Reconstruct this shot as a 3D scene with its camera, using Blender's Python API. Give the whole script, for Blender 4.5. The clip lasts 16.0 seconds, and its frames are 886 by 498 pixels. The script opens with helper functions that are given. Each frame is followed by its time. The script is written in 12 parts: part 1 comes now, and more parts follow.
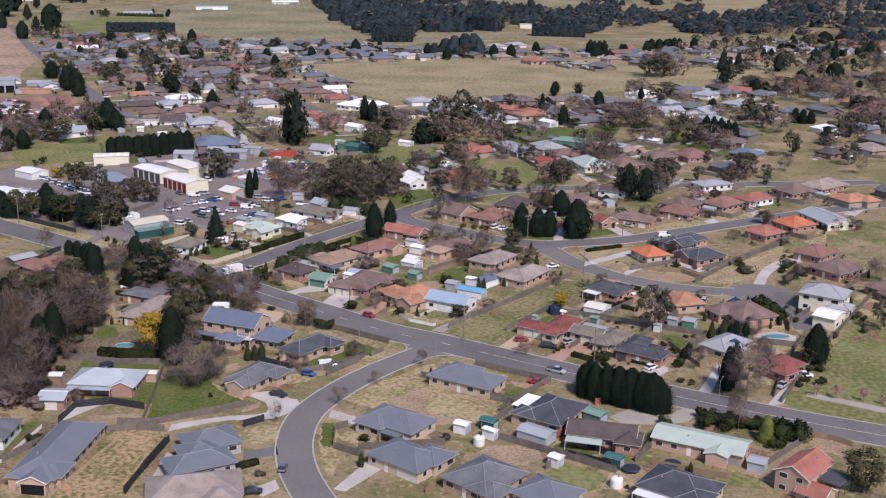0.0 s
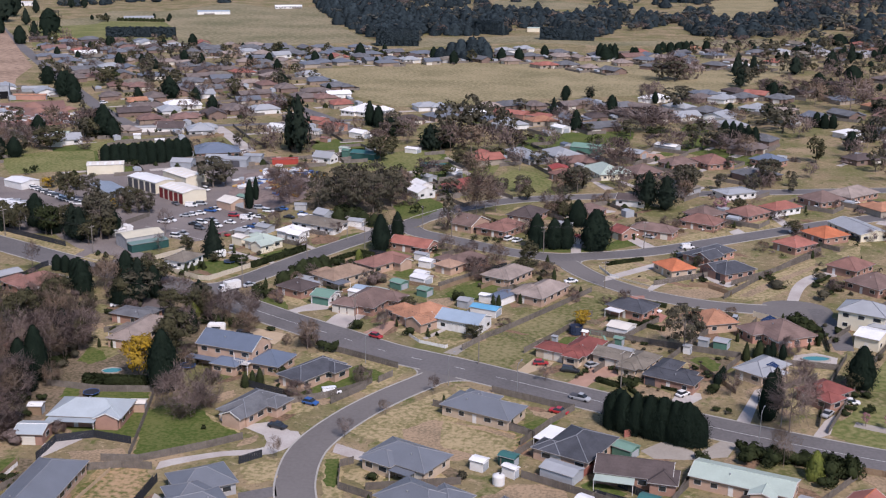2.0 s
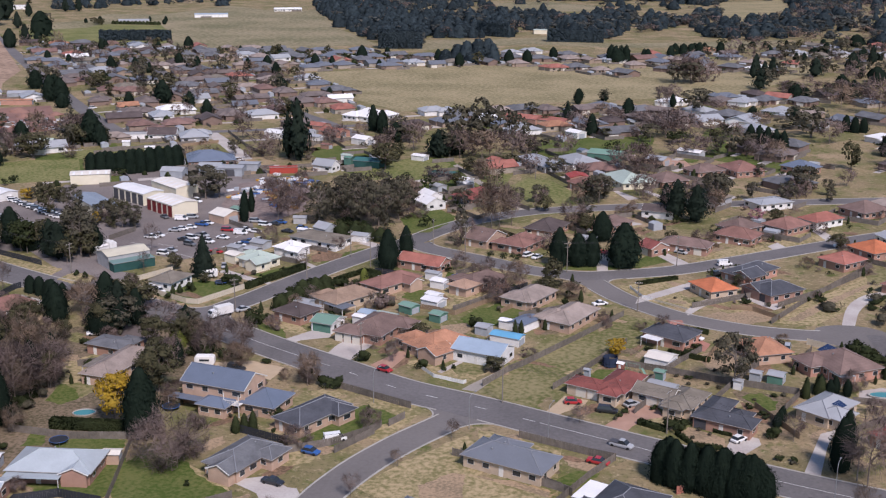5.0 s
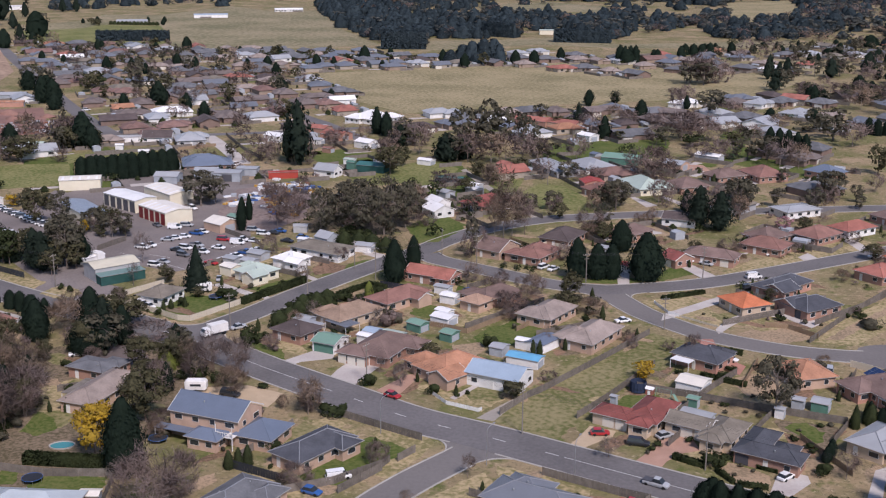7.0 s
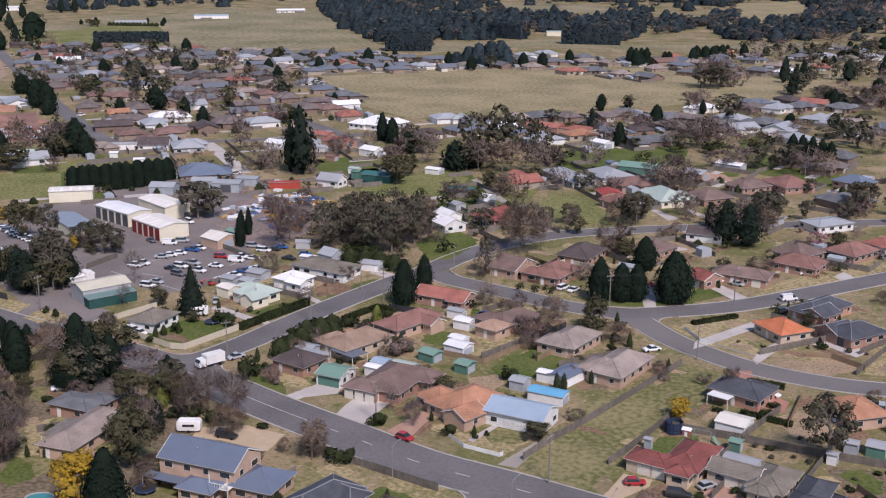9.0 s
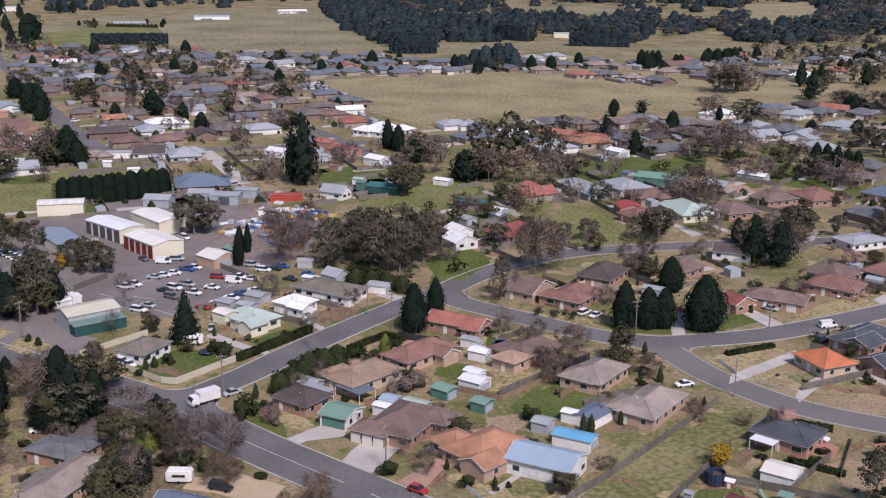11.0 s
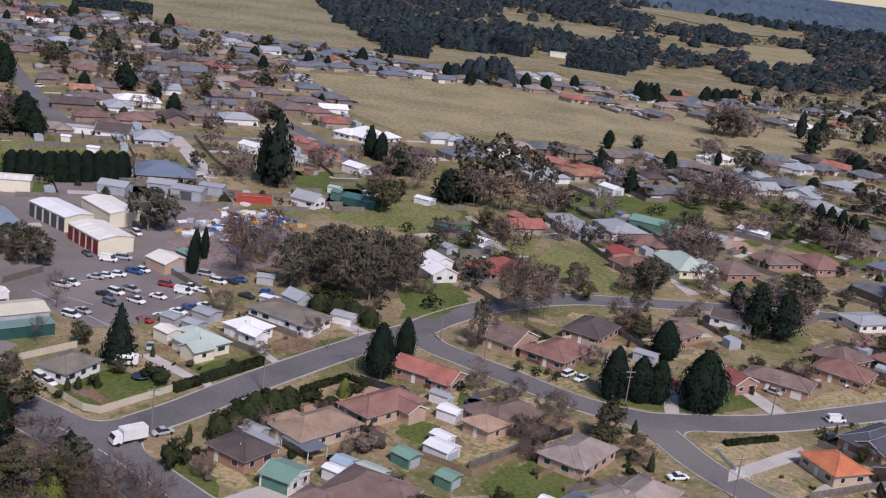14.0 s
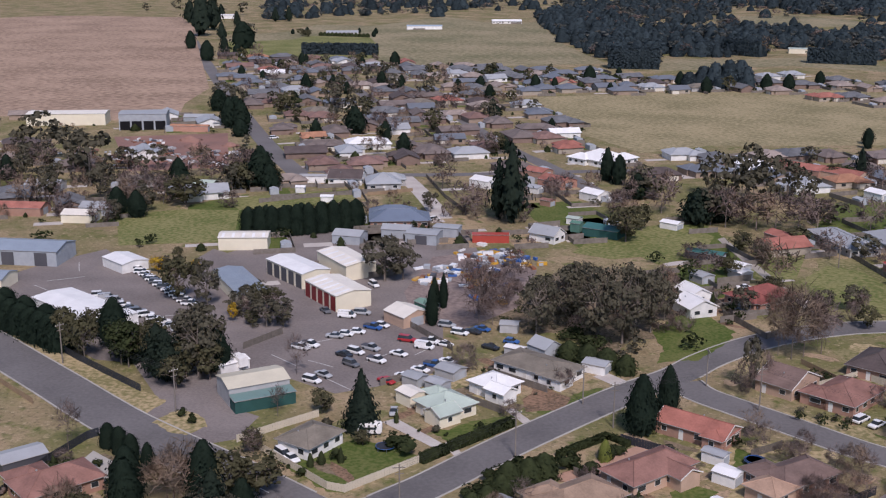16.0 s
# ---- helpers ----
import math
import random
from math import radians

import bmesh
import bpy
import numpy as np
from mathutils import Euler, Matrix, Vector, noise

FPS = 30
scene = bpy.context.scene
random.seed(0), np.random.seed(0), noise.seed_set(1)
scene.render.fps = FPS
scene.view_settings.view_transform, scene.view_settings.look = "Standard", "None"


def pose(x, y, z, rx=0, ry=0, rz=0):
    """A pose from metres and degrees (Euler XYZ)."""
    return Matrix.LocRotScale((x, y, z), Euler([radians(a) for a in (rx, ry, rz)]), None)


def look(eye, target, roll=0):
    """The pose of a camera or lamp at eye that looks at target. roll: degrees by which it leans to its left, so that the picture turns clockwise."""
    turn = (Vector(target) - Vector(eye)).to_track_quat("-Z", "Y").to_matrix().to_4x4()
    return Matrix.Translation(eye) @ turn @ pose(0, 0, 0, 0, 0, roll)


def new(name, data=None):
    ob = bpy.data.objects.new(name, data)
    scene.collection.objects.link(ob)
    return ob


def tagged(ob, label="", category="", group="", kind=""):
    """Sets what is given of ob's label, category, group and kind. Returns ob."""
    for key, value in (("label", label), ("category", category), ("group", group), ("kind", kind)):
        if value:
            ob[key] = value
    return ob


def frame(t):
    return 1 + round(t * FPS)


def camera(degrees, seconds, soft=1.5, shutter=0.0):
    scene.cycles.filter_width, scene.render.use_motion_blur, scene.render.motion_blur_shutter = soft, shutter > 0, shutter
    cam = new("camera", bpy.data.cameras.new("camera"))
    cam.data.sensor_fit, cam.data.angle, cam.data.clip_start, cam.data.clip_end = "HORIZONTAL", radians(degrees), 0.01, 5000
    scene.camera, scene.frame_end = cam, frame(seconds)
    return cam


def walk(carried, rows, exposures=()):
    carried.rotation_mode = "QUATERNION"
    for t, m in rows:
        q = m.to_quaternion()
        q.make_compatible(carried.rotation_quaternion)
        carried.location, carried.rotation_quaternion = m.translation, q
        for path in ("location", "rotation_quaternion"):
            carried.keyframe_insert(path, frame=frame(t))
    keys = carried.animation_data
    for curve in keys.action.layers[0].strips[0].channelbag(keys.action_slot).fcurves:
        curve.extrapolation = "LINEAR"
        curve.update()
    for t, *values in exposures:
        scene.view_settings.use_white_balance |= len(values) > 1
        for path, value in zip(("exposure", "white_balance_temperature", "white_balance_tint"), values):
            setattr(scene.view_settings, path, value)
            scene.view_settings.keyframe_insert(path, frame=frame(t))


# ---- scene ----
cam = camera(42.0, 16.0, 1.2)
PATH = [
    (0, (16.692, -61.662, 112.654), (16.361, -59.77, 112.098), 0.8),
    (0.5, (15.328, -56.08, 111.724), (14.995, -54.188, 111.169), 0.7),
    (1, (13.759, -50.712, 110.789), (13.424, -48.819, 110.237), 0.7),
    (1.5, (11.936, -44.586, 109.657), (11.599, -42.693, 109.108), 0.6),
    (2, (10.474, -38.945, 108.725), (10.135, -37.052, 108.178), 0.6),
    (2.5, (8.829, -33.253, 107.743), (8.489, -31.359, 107.197), 0.6),
    (3, (7.129, -27.699, 106.956), (6.788, -25.805, 106.411), 0.6),
    (3.5, (5.497, -22.047, 105.898), (5.156, -20.152, 105.355), 0.5),
    (6, (-2.974, 6.467, 101.007), (-3.315, 8.363, 100.469), 0.4),
    (6.5, (-4.519, 11.95, 100.037), (-4.861, 13.846, 99.5), 0.4),
    (7, (-6.35, 17.525, 99.354), (-6.693, 19.421, 98.818), 0.4),
    (7.5, (-8.158, 23.176, 99.188), (-8.501, 25.072, 98.651), 0.4),
    (8, (-9.824, 28.659, 99.019), (-10.169, 30.554, 98.483), 0.4),
    (8.5, (-11.715, 34.429, 98.678), (-12.061, 36.325, 98.142), 0.4),
    (9, (-13.569, 39.908, 98.521), (-13.915, 41.804, 97.985), 0.4),
    (11.5, (-22.374, 67.657, 97.982), (-22.724, 69.552, 97.446), 0.4),
    (12, (-24.158, 73.111, 97.801), (-24.507, 75.006, 97.266), 0.3),
    (12.5, (-25.706, 78.338, 97.698), (-26.051, 80.234, 97.162), 0.4),
    (13, (-27.302, 83.889, 97.494), (-27.64, 85.786, 96.958), 0.4),
    (13.5, (-28.678, 88.994, 97.47), (-29.01, 90.892, 96.933), 0.8),
    (13.9, (-30.692, 94.565, 97.038), (-31.027, 96.463, 96.504), 1.6),
    (14, (-30.376, 94.16, 97.346), (-30.667, 96.067, 96.818), 7.5),
    (14.5, (-31.71, 99.161, 97.25), (-32.062, 101.058, 96.723), 8.4),
    (15, (-33.208, 106.41, 96.706), (-33.671, 108.282, 96.176), 7.8),
    (15.1, (-33.176, 107.803, 96.837), (-33.689, 109.658, 96.293), 2.9),
    (15.3, (-33.458, 109.15, 97.016), (-34.014, 110.993, 96.472), 2.1),
    (15.5, (-35.372, 111.75, 96.593), (-35.963, 113.583, 96.055), 1.6),
    (16, (-38.221, 116.274, 96.767), (-38.909, 118.078, 96.242), 0.2),
]
walk(cam, [(t, look(eye, target, roll)) for t, eye, target, roll in PATH], [(0, 0.54, 6380, 23), (2, 0.49, 6380, 23), (8, 0.45, 6400, 24), (12, 0.42, 6400, 24), (14.5, 0.32, 6350, 24), (16, 0.28, 6380, 24)])

# ---- daylight: overcast, soft sun from the right and behind ----
world = bpy.data.worlds.new("world")
scene.world = world
world.use_nodes = True
wn = world.node_tree.nodes
sky = wn.new("ShaderNodeTexSky")
sky.sky_type, sky.sun_disc = "NISHITA", False
sky.sun_elevation, sky.sun_rotation = radians(42), radians(150)
sky.air_density, sky.dust_density, sky.ozone_density = 1.1, 0.25, 3.0
wn["Background"].inputs["Strength"].default_value = 0.080
world.node_tree.links.new(sky.outputs[0], wn["Background"].inputs["Color"])
sun = new("sun", bpy.data.lights.new("sun", "SUN"))
sun.data.energy, sun.data.angle, sun.data.color = 2.8, radians(10), (1.0, 0.952, 0.895)
sun.matrix_world = look((40, -60, 80), (0, 0, 0))


# ---- materials ----
def nodes_of(name):
    m = bpy.data.materials.new(name)
    m.use_nodes = True
    t = m.node_tree
    return m, t, t.nodes["Principled BSDF"]


def surface(name, colour, second=None, rough=0.85, metal=0.0, grain=6.0, patch=0.25, bump=0.2, per="", spread=0.12, spec=0.3, fine=40.0, weight=0.5):
    """Two scales of variation between two colours; per: 'object' or 'island' adds a shade of its own to each piece."""
    m, t, b = nodes_of(name)
    second = second or tuple(c * 0.7 for c in colour)
    geo = t.nodes.new("ShaderNodeNewGeometry")
    big, small = t.nodes.new("ShaderNodeTexNoise"), t.nodes.new("ShaderNodeTexNoise")
    big.inputs["Scale"].default_value, small.inputs["Scale"].default_value = patch, grain
    big.inputs["Detail"].default_value, small.inputs["Detail"].default_value = 5, 6
    mix = t.nodes.new("ShaderNodeMix")
    mix.data_type = "RGBA"
    mix.inputs["A"].default_value, mix.inputs["B"].default_value = (*colour, 1), (*second, 1)
    add = t.nodes.new("ShaderNodeMath")
    add.operation = "MULTIPLY_ADD"
    add.inputs[1].default_value, add.inputs[2].default_value = weight, 0.2 - weight * 0.5
    two = t.nodes.new("ShaderNodeMath")
    ramp = t.nodes.new("ShaderNodeMapRange")
    ramp.inputs[1].default_value, ramp.inputs[2].default_value = 0.35, 0.68
    t.links.new(geo.outputs["Position"], big.inputs["Vector"])
    t.links.new(geo.outputs["Position"], small.inputs["Vector"])
    t.links.new(small.outputs["Fac"], add.inputs[0])
    two.operation = "ADD"
    t.links.new(big.outputs["Fac"], two.inputs[0])
    t.links.new(add.outputs[0], two.inputs[1])
    half = t.nodes.new("ShaderNodeMath")
    half.operation = "MULTIPLY"
    half.inputs[1].default_value = 0.72
    t.links.new(two.outputs[0], half.inputs[0])
    t.links.new(half.outputs[0], ramp.inputs[0])
    t.links.new(ramp.outputs[0], mix.inputs["Factor"])
    out = mix.outputs["Result"]
    if per:
        if per == "object":
            src = t.nodes.new("ShaderNodeObjectInfo").outputs["Random"]
        else:
            src = geo.outputs["Random Per Island"]
        hue = t.nodes.new("ShaderNodeHueSaturation")
        span = t.nodes.new("ShaderNodeMapRange")
        span.inputs[3].default_value, span.inputs[4].default_value = 1 - spread, 1 + spread
        t.links.new(src, span.inputs[0])
        t.links.new(span.outputs[0], hue.inputs["Value"])
        t.links.new(out, hue.inputs["Color"])
        out = hue.outputs[0]
    t.links.new(out, b.inputs["Base Color"])
    b.inputs["Roughness"].default_value, b.inputs["Metallic"].default_value = rough, metal
    b.inputs["Specular IOR Level"].default_value = spec
    if bump:
        bm_ = t.nodes.new("ShaderNodeBump")
        n2 = t.nodes.new("ShaderNodeTexNoise")
        n2.inputs["Scale"].default_value = fine
        t.links.new(geo.outputs["Position"], n2.inputs["Vector"])
        t.links.new(n2.outputs["Fac"], bm_.inputs["Height"])
        bm_.inputs["Strength"].default_value, bm_.inputs["Distance"].default_value = bump, 0.05
        t.links.new(bm_.outputs[0], b.inputs["Normal"])
    return m


def banded(name, colour, second, pitch, rough, metal=0.0, axis="X", depth=0.03, spread=0.06):
    """Roof sheeting or courses of tiles: ribs across the object's own axis."""
    m = surface(name, colour, second, rough, metal, grain=2.5, patch=0.3, bump=0, per="object", spread=spread)
    t = m.node_tree
    co, sep, wave = t.nodes.new("ShaderNodeTexCoord"), t.nodes.new("ShaderNodeMapping"), t.nodes.new("ShaderNodeTexWave")
    wave.bands_direction = axis
    wave.inputs["Scale"].default_value = 0.314 / pitch
    wave.inputs["Distortion"].default_value = 0.4
    bump = t.nodes.new("ShaderNodeBump")
    bump.inputs["Strength"].default_value, bump.inputs["Distance"].default_value = 0.5, depth
    t.links.new(co.outputs["Object"], sep.inputs[0])
    t.links.new(sep.outputs[0], wave.inputs["Vector"])
    t.links.new(wave.outputs["Fac"], bump.inputs["Height"])
    t.links.new(bump.outputs[0], t.nodes["Principled BSDF"].inputs["Normal"])
    return m


MAT = {}


def mat(key):
    return MAT[key]


def tile(key, c):
    MAT[key] = banded(key + "_tiles", c, tuple(v * 0.6 for v in c), 0.35, 0.8, axis="Z", spread=0.1)


def sheet(key, c, rough=0.45):
    MAT[key] = banded(key + "_sheeting", c, tuple(v * 0.86 for v in c), 0.25, rough, 0.0, axis="X")


sheet("bluegrey", (0.165, 0.180, 0.205))
sheet("blue", (0.150, 0.185, 0.245))
sheet("lightblue", (0.36, 0.455, 0.55))
sheet("skyblue", (0.14, 0.40, 0.60))
sheet("white_roof", (0.86, 0.855, 0.84))
sheet("pale_roof", (0.41, 0.46, 0.485))
sheet("cream_roof", (0.80, 0.75, 0.66))
sheet("green_roof", (0.19, 0.32, 0.25))
sheet("palegreen", (0.45, 0.53, 0.46))
sheet("teal_roof", (0.05, 0.16, 0.15))
sheet("bluezinc", (0.275, 0.325, 0.385))
sheet("beige_roof", (0.60, 0.555, 0.43))
sheet("lean_teal", (0.165, 0.265, 0.245))
sheet("ridge_grey", (0.235, 0.245, 0.265))
sheet("red_sheet", (0.42, 0.07, 0.05))
sheet("zinc", (0.38, 0.395, 0.41))
tile("grey_tile", (0.17, 0.175, 0.185))
tile("charcoal", (0.085, 0.09, 0.105))
tile("beige_tile", (0.355, 0.290, 0.252))
tile("tan_tile", (0.40, 0.28, 0.20))
tile("brown_tile", (0.228, 0.156, 0.134))
tile("darkbrown", (0.115, 0.09, 0.085))
tile("redbrown", (0.290, 0.152, 0.122))
tile("maroon", (0.29, 0.095, 0.080))
tile("peach_pale", (0.52, 0.34, 0.24))
tile("peach", (0.48, 0.24, 0.145))
tile("orange", (0.58, 0.19, 0.09))
tile("terracotta", (0.42, 0.165, 0.125))
tile("dullbrown", (0.200, 0.163, 0.148))
tile("dullred", (0.255, 0.155, 0.130))
tile("mossgrey", (0.235, 0.205, 0.165))
for k, c in dict(brick=(0.40, 0.235, 0.175), tanbrick=(0.52, 0.36, 0.265), creambrick=(0.58, 0.46, 0.34), darkbrick=(0.20, 0.10, 0.08),
                 white_wall=(0.82, 0.81, 0.78), cream_wall=(0.74, 0.66, 0.51), grey_wall=(0.42, 0.42, 0.42), green_wall=(0.10, 0.22, 0.17),
                 # Three far-town wall colours here have the shade under eaves put in.
                 teal_wall=(0.028, 0.095, 0.085), shadebrick=(0.235, 0.165, 0.135), shadecream=(0.40, 0.345, 0.28), shadetan=(0.34, 0.26, 0.20), zinc_wall=(0.40, 0.43, 0.46), pink_wall=(0.50, 0.27, 0.20)).items():
    MAT[k] = surface(k + "_wall_finish", c, tuple(v * 0.78 for v in c), 0.85, grain=9, patch=0.5, bump=0.25, fine=25, per="object", spread=0.08)
MAT["trim"] = surface("painted_trim", (0.80, 0.78, 0.74), (0.60, 0.58, 0.54), 0.6)
MAT["gutter"] = surface("gutter_paint", (0.40, 0.375, 0.35), (0.30, 0.285, 0.27), 0.6, per="object", spread=0.3)
MAT["mulch"] = surface("red_brown_mulch", (0.285, 0.180, 0.120), (0.135, 0.095, 0.062), 0.95, grain=1.4, patch=0.2, spec=0.05, bump=0.6, fine=6, weight=1.7)
MAT["darktrim"] = surface("dark_trim", (0.09, 0.09, 0.10), (0.07, 0.07, 0.08), 0.6)
# Near-black colour that stands for the shade inside open garages and bays.
MAT["open_bay"] = surface("painted_shade_black", (0.018, 0.018, 0.020), (0.012, 0.012, 0.014), 0.95, spec=0.05)
MAT["garage_door"] = surface("garage_door_paint", (0.68, 0.64, 0.56), (0.6, 0.56, 0.48), 0.5)
MAT["red_door"] = surface("red_door_paint", (0.26, 0.03, 0.03), (0.18, 0.025, 0.025), 0.5)
MAT["wood"] = surface("weathered_palings", (0.20, 0.175, 0.15), (0.12, 0.105, 0.09), 0.9, grain=5, patch=0.8, per="object", spread=0.18)
MAT["darkwood"] = surface("dark_fence_sheet", (0.035, 0.04, 0.05), (0.025, 0.028, 0.035), 0.6)
MAT["rawwood"] = surface("timber_frame", (0.33, 0.24, 0.15), (0.22, 0.15, 0.10), 0.8)
MAT["sleeper"] = surface("new_sleepers", (0.50, 0.38, 0.25), (0.38, 0.28, 0.18), 0.9, grain=4)
MAT["cream_wall"] = surface("cream_render", (0.78, 0.72, 0.56), (0.68, 0.62, 0.48), 0.8)
MAT["creamfence"] = surface("cream_fence_sheet", (0.60, 0.54, 0.43), (0.50, 0.45, 0.36), 0.6)
MAT["pole"] = surface("pole_timber", (0.26, 0.23, 0.20), (0.16, 0.14, 0.12), 0.9)
MAT["galv"] = surface("galvanised_steel", (0.42, 0.43, 0.44), (0.34, 0.35, 0.36), 0.45, 0.6)
MAT["wire"] = surface("cable_black", (0.05, 0.05, 0.05), (0.04, 0.04, 0.04), 0.6)
MAT["asphalt"] = surface("asphalt", (0.176, 0.165, 0.162), (0.122, 0.115, 0.113), 0.9, grain=1.2, patch=0.06, bump=0.3, fine=60, weight=0.8)
MAT["newasphalt"] = surface("new_asphalt", (0.190, 0.175, 0.165), (0.150, 0.138, 0.130), 0.9, grain=1.2, patch=0.06, bump=0.3, fine=60, weight=0.8)
MAT["yardasphalt"] = surface("yard_asphalt", (0.245, 0.212, 0.196), (0.148, 0.128, 0.120), 0.92, grain=1.6, patch=0.06, bump=0.3, fine=60, weight=0.8)
MAT["concrete"] = surface("concrete", (0.54, 0.51, 0.47), (0.40, 0.345, 0.315), 0.9, grain=2, patch=0.15)
MAT["kerb"] = surface("kerb_concrete", (0.44, 0.42, 0.38), (0.34, 0.32, 0.29), 0.9, grain=2, patch=0.2)
MAT["paving"] = surface("brick_paving", (0.46, 0.285, 0.21), (0.36, 0.215, 0.155), 0.9, grain=3, patch=0.3)
MAT["terracotta_paving"] = surface("red_paving", (0.44, 0.215, 0.165), (0.35, 0.17, 0.13), 0.9, grain=3, patch=0.3)
MAT["paving_tan"] = surface("tan_paving", (0.52, 0.40, 0.27), (0.42, 0.32, 0.21), 0.9, grain=3, patch=0.3)
MAT["navynet"] = surface("navy_net", (0.03, 0.045, 0.085), (0.02, 0.03, 0.06), 0.8)
MAT["dirt"] = surface("bare_dirt", (0.40, 0.285, 0.18), (0.23, 0.175, 0.11), 0.95, grain=1.5, patch=0.15, weight=1.7)
MAT["courtpave"] = surface("brown_court_paving", (0.165, 0.135, 0.125), (0.115, 0.095, 0.090), 0.9, grain=2, patch=0.2)
MAT["litter"] = surface("leaf_litter", (0.235, 0.180, 0.125), (0.105, 0.090, 0.054), 0.95, grain=1.2, patch=0.12, spec=0.05, bump=0.6, fine=5, weight=1.7)
MAT["gravel"] = surface("gravel_lane", (0.40, 0.36, 0.31), (0.30, 0.27, 0.23), 0.95, grain=1.5, patch=0.15)
MAT["paint"] = surface("road_paint", (0.62, 0.62, 0.60), (0.48, 0.48, 0.46), 0.7, grain=4, patch=1)
MAT["rust"] = surface("rusty_metal", (0.30, 0.12, 0.06), (0.18, 0.08, 0.05), 0.8)
MAT["rubble"] = surface("rubble_ground", (0.275, 0.215, 0.192), (0.165, 0.128, 0.116), 0.95, grain=0.8, patch=0.08, weight=1.4)
MAT["redearth"] = surface("red_earth", (0.30, 0.165, 0.13), (0.20, 0.12, 0.10), 0.95, grain=0.8, patch=0.06)


def glass(name, colour=(0.03, 0.035, 0.04)):
    m, t, b = nodes_of(name)
    b.inputs["Base Color"].default_value = (*colour, 1)
    b.inputs["Roughness"].default_value, b.inputs["Specular IOR Level"].default_value = 0.08, 0.6
    return m


MAT["glass"] = glass("window_glass")
MAT["solar"] = glass("solar_cells", (0.02, 0.04, 0.10))
MAT["tyre"] = surface("tyre_rubber", (0.02, 0.02, 0.02), (0.015, 0.015, 0.015), 0.8)
MAT["water"] = glass("pool_water", (0.055, 0.25, 0.26))


def car_paint(key, c):
    m, t, b = nodes_of(key + "_car_paint")
    b.inputs["Base Color"].default_value = (*c, 1)
    b.inputs["Roughness"].default_value, b.inputs["Coat Weight"].default_value = 0.35, 0.6
    MAT["car_" + key] = m


for k, c in dict(white=(0.84, 0.84, 0.83), silver=(0.42, 0.43, 0.44), red=(0.42, 0.025, 0.03), blue=(0.03, 0.11, 0.33), black=(0.025, 0.027, 0.032), grey=(0.13, 0.135, 0.145), yellow=(0.6, 0.33, 0.03)).items():
    car_paint(k, c)


def leaf(key, c, second, spread=0.2):
    """Leaves let some of the light through."""
    m = surface(key + "_foliage", c, second, 0.8, grain=1.2, patch=0.35, bump=0, per="island", spread=spread, spec=0.0)
    t = m.node_tree
    b = t.nodes["Principled BSDF"]
    thin, both = t.nodes.new("ShaderNodeBsdfTranslucent"), t.nodes.new("ShaderNodeMixShader")
    both.inputs[0].default_value = 0.35
    t.links.new(b.inputs["Base Color"].links[0].from_socket, thin.inputs["Color"])
    t.links.new(b.outputs[0], both.inputs[1])
    t.links.new(thin.outputs[0], both.inputs[2])
    t.links.new(both.outputs[0], t.nodes["Material Output"].inputs["Surface"])
    MAT[key] = m


leaf("cypress", (0.023, 0.036, 0.025), (0.015, 0.024, 0.018), 0.16)
leaf("pine", (0.031, 0.044, 0.032), (0.018, 0.027, 0.021), 0.16)
leaf("gum", (0.142, 0.130, 0.092), (0.078, 0.074, 0.054), 0.2)
leaf("olive", (0.118, 0.110, 0.062), (0.068, 0.067, 0.040), 0.2)
leaf("shrub", (0.062, 0.076, 0.034), (0.034, 0.044, 0.022), 0.2)
leaf("wattle", (0.56, 0.36, 0.04), (0.30, 0.21, 0.04))
leaf("blossom", (0.50, 0.26, 0.29), (0.36, 0.2, 0.22))
leaf("twigs", (0.290, 0.224, 0.200), (0.192, 0.148, 0.133), 0.25)
leaf("tan_twigs", (0.330, 0.245, 0.185), (0.220, 0.163, 0.122), 0.25)
leaf("dark_twigs", (0.205, 0.156, 0.140), (0.132, 0.100, 0.090), 0.25)
leaf("palebark_twigs", (0.27, 0.205, 0.155), (0.17, 0.13, 0.10), 0.3)
# Two far leaf colours with distance haze put in: paler and bluer.
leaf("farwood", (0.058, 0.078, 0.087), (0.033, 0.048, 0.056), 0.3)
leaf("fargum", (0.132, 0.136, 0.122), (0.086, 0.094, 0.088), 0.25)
leaf("lime", (0.21, 0.24, 0.06), (0.12, 0.14, 0.04))
# Hill forest colour: the blue of aerial haze is mixed into it.
MAT["hillwood"] = surface("hazed_hill_forest", (0.100, 0.138, 0.176), (0.058, 0.086, 0.116), 0.95, grain=0.03, patch=0.004, spec=0.05, bump=0.6, fine=0.12)
MAT["bark"] = surface("bark", (0.24, 0.190, 0.158), (0.15, 0.119, 0.098), 0.95, grain=3)
MAT["palebark"] = surface("pale_bark", (0.24, 0.20, 0.165), (0.13, 0.11, 0.095), 0.95, grain=3)


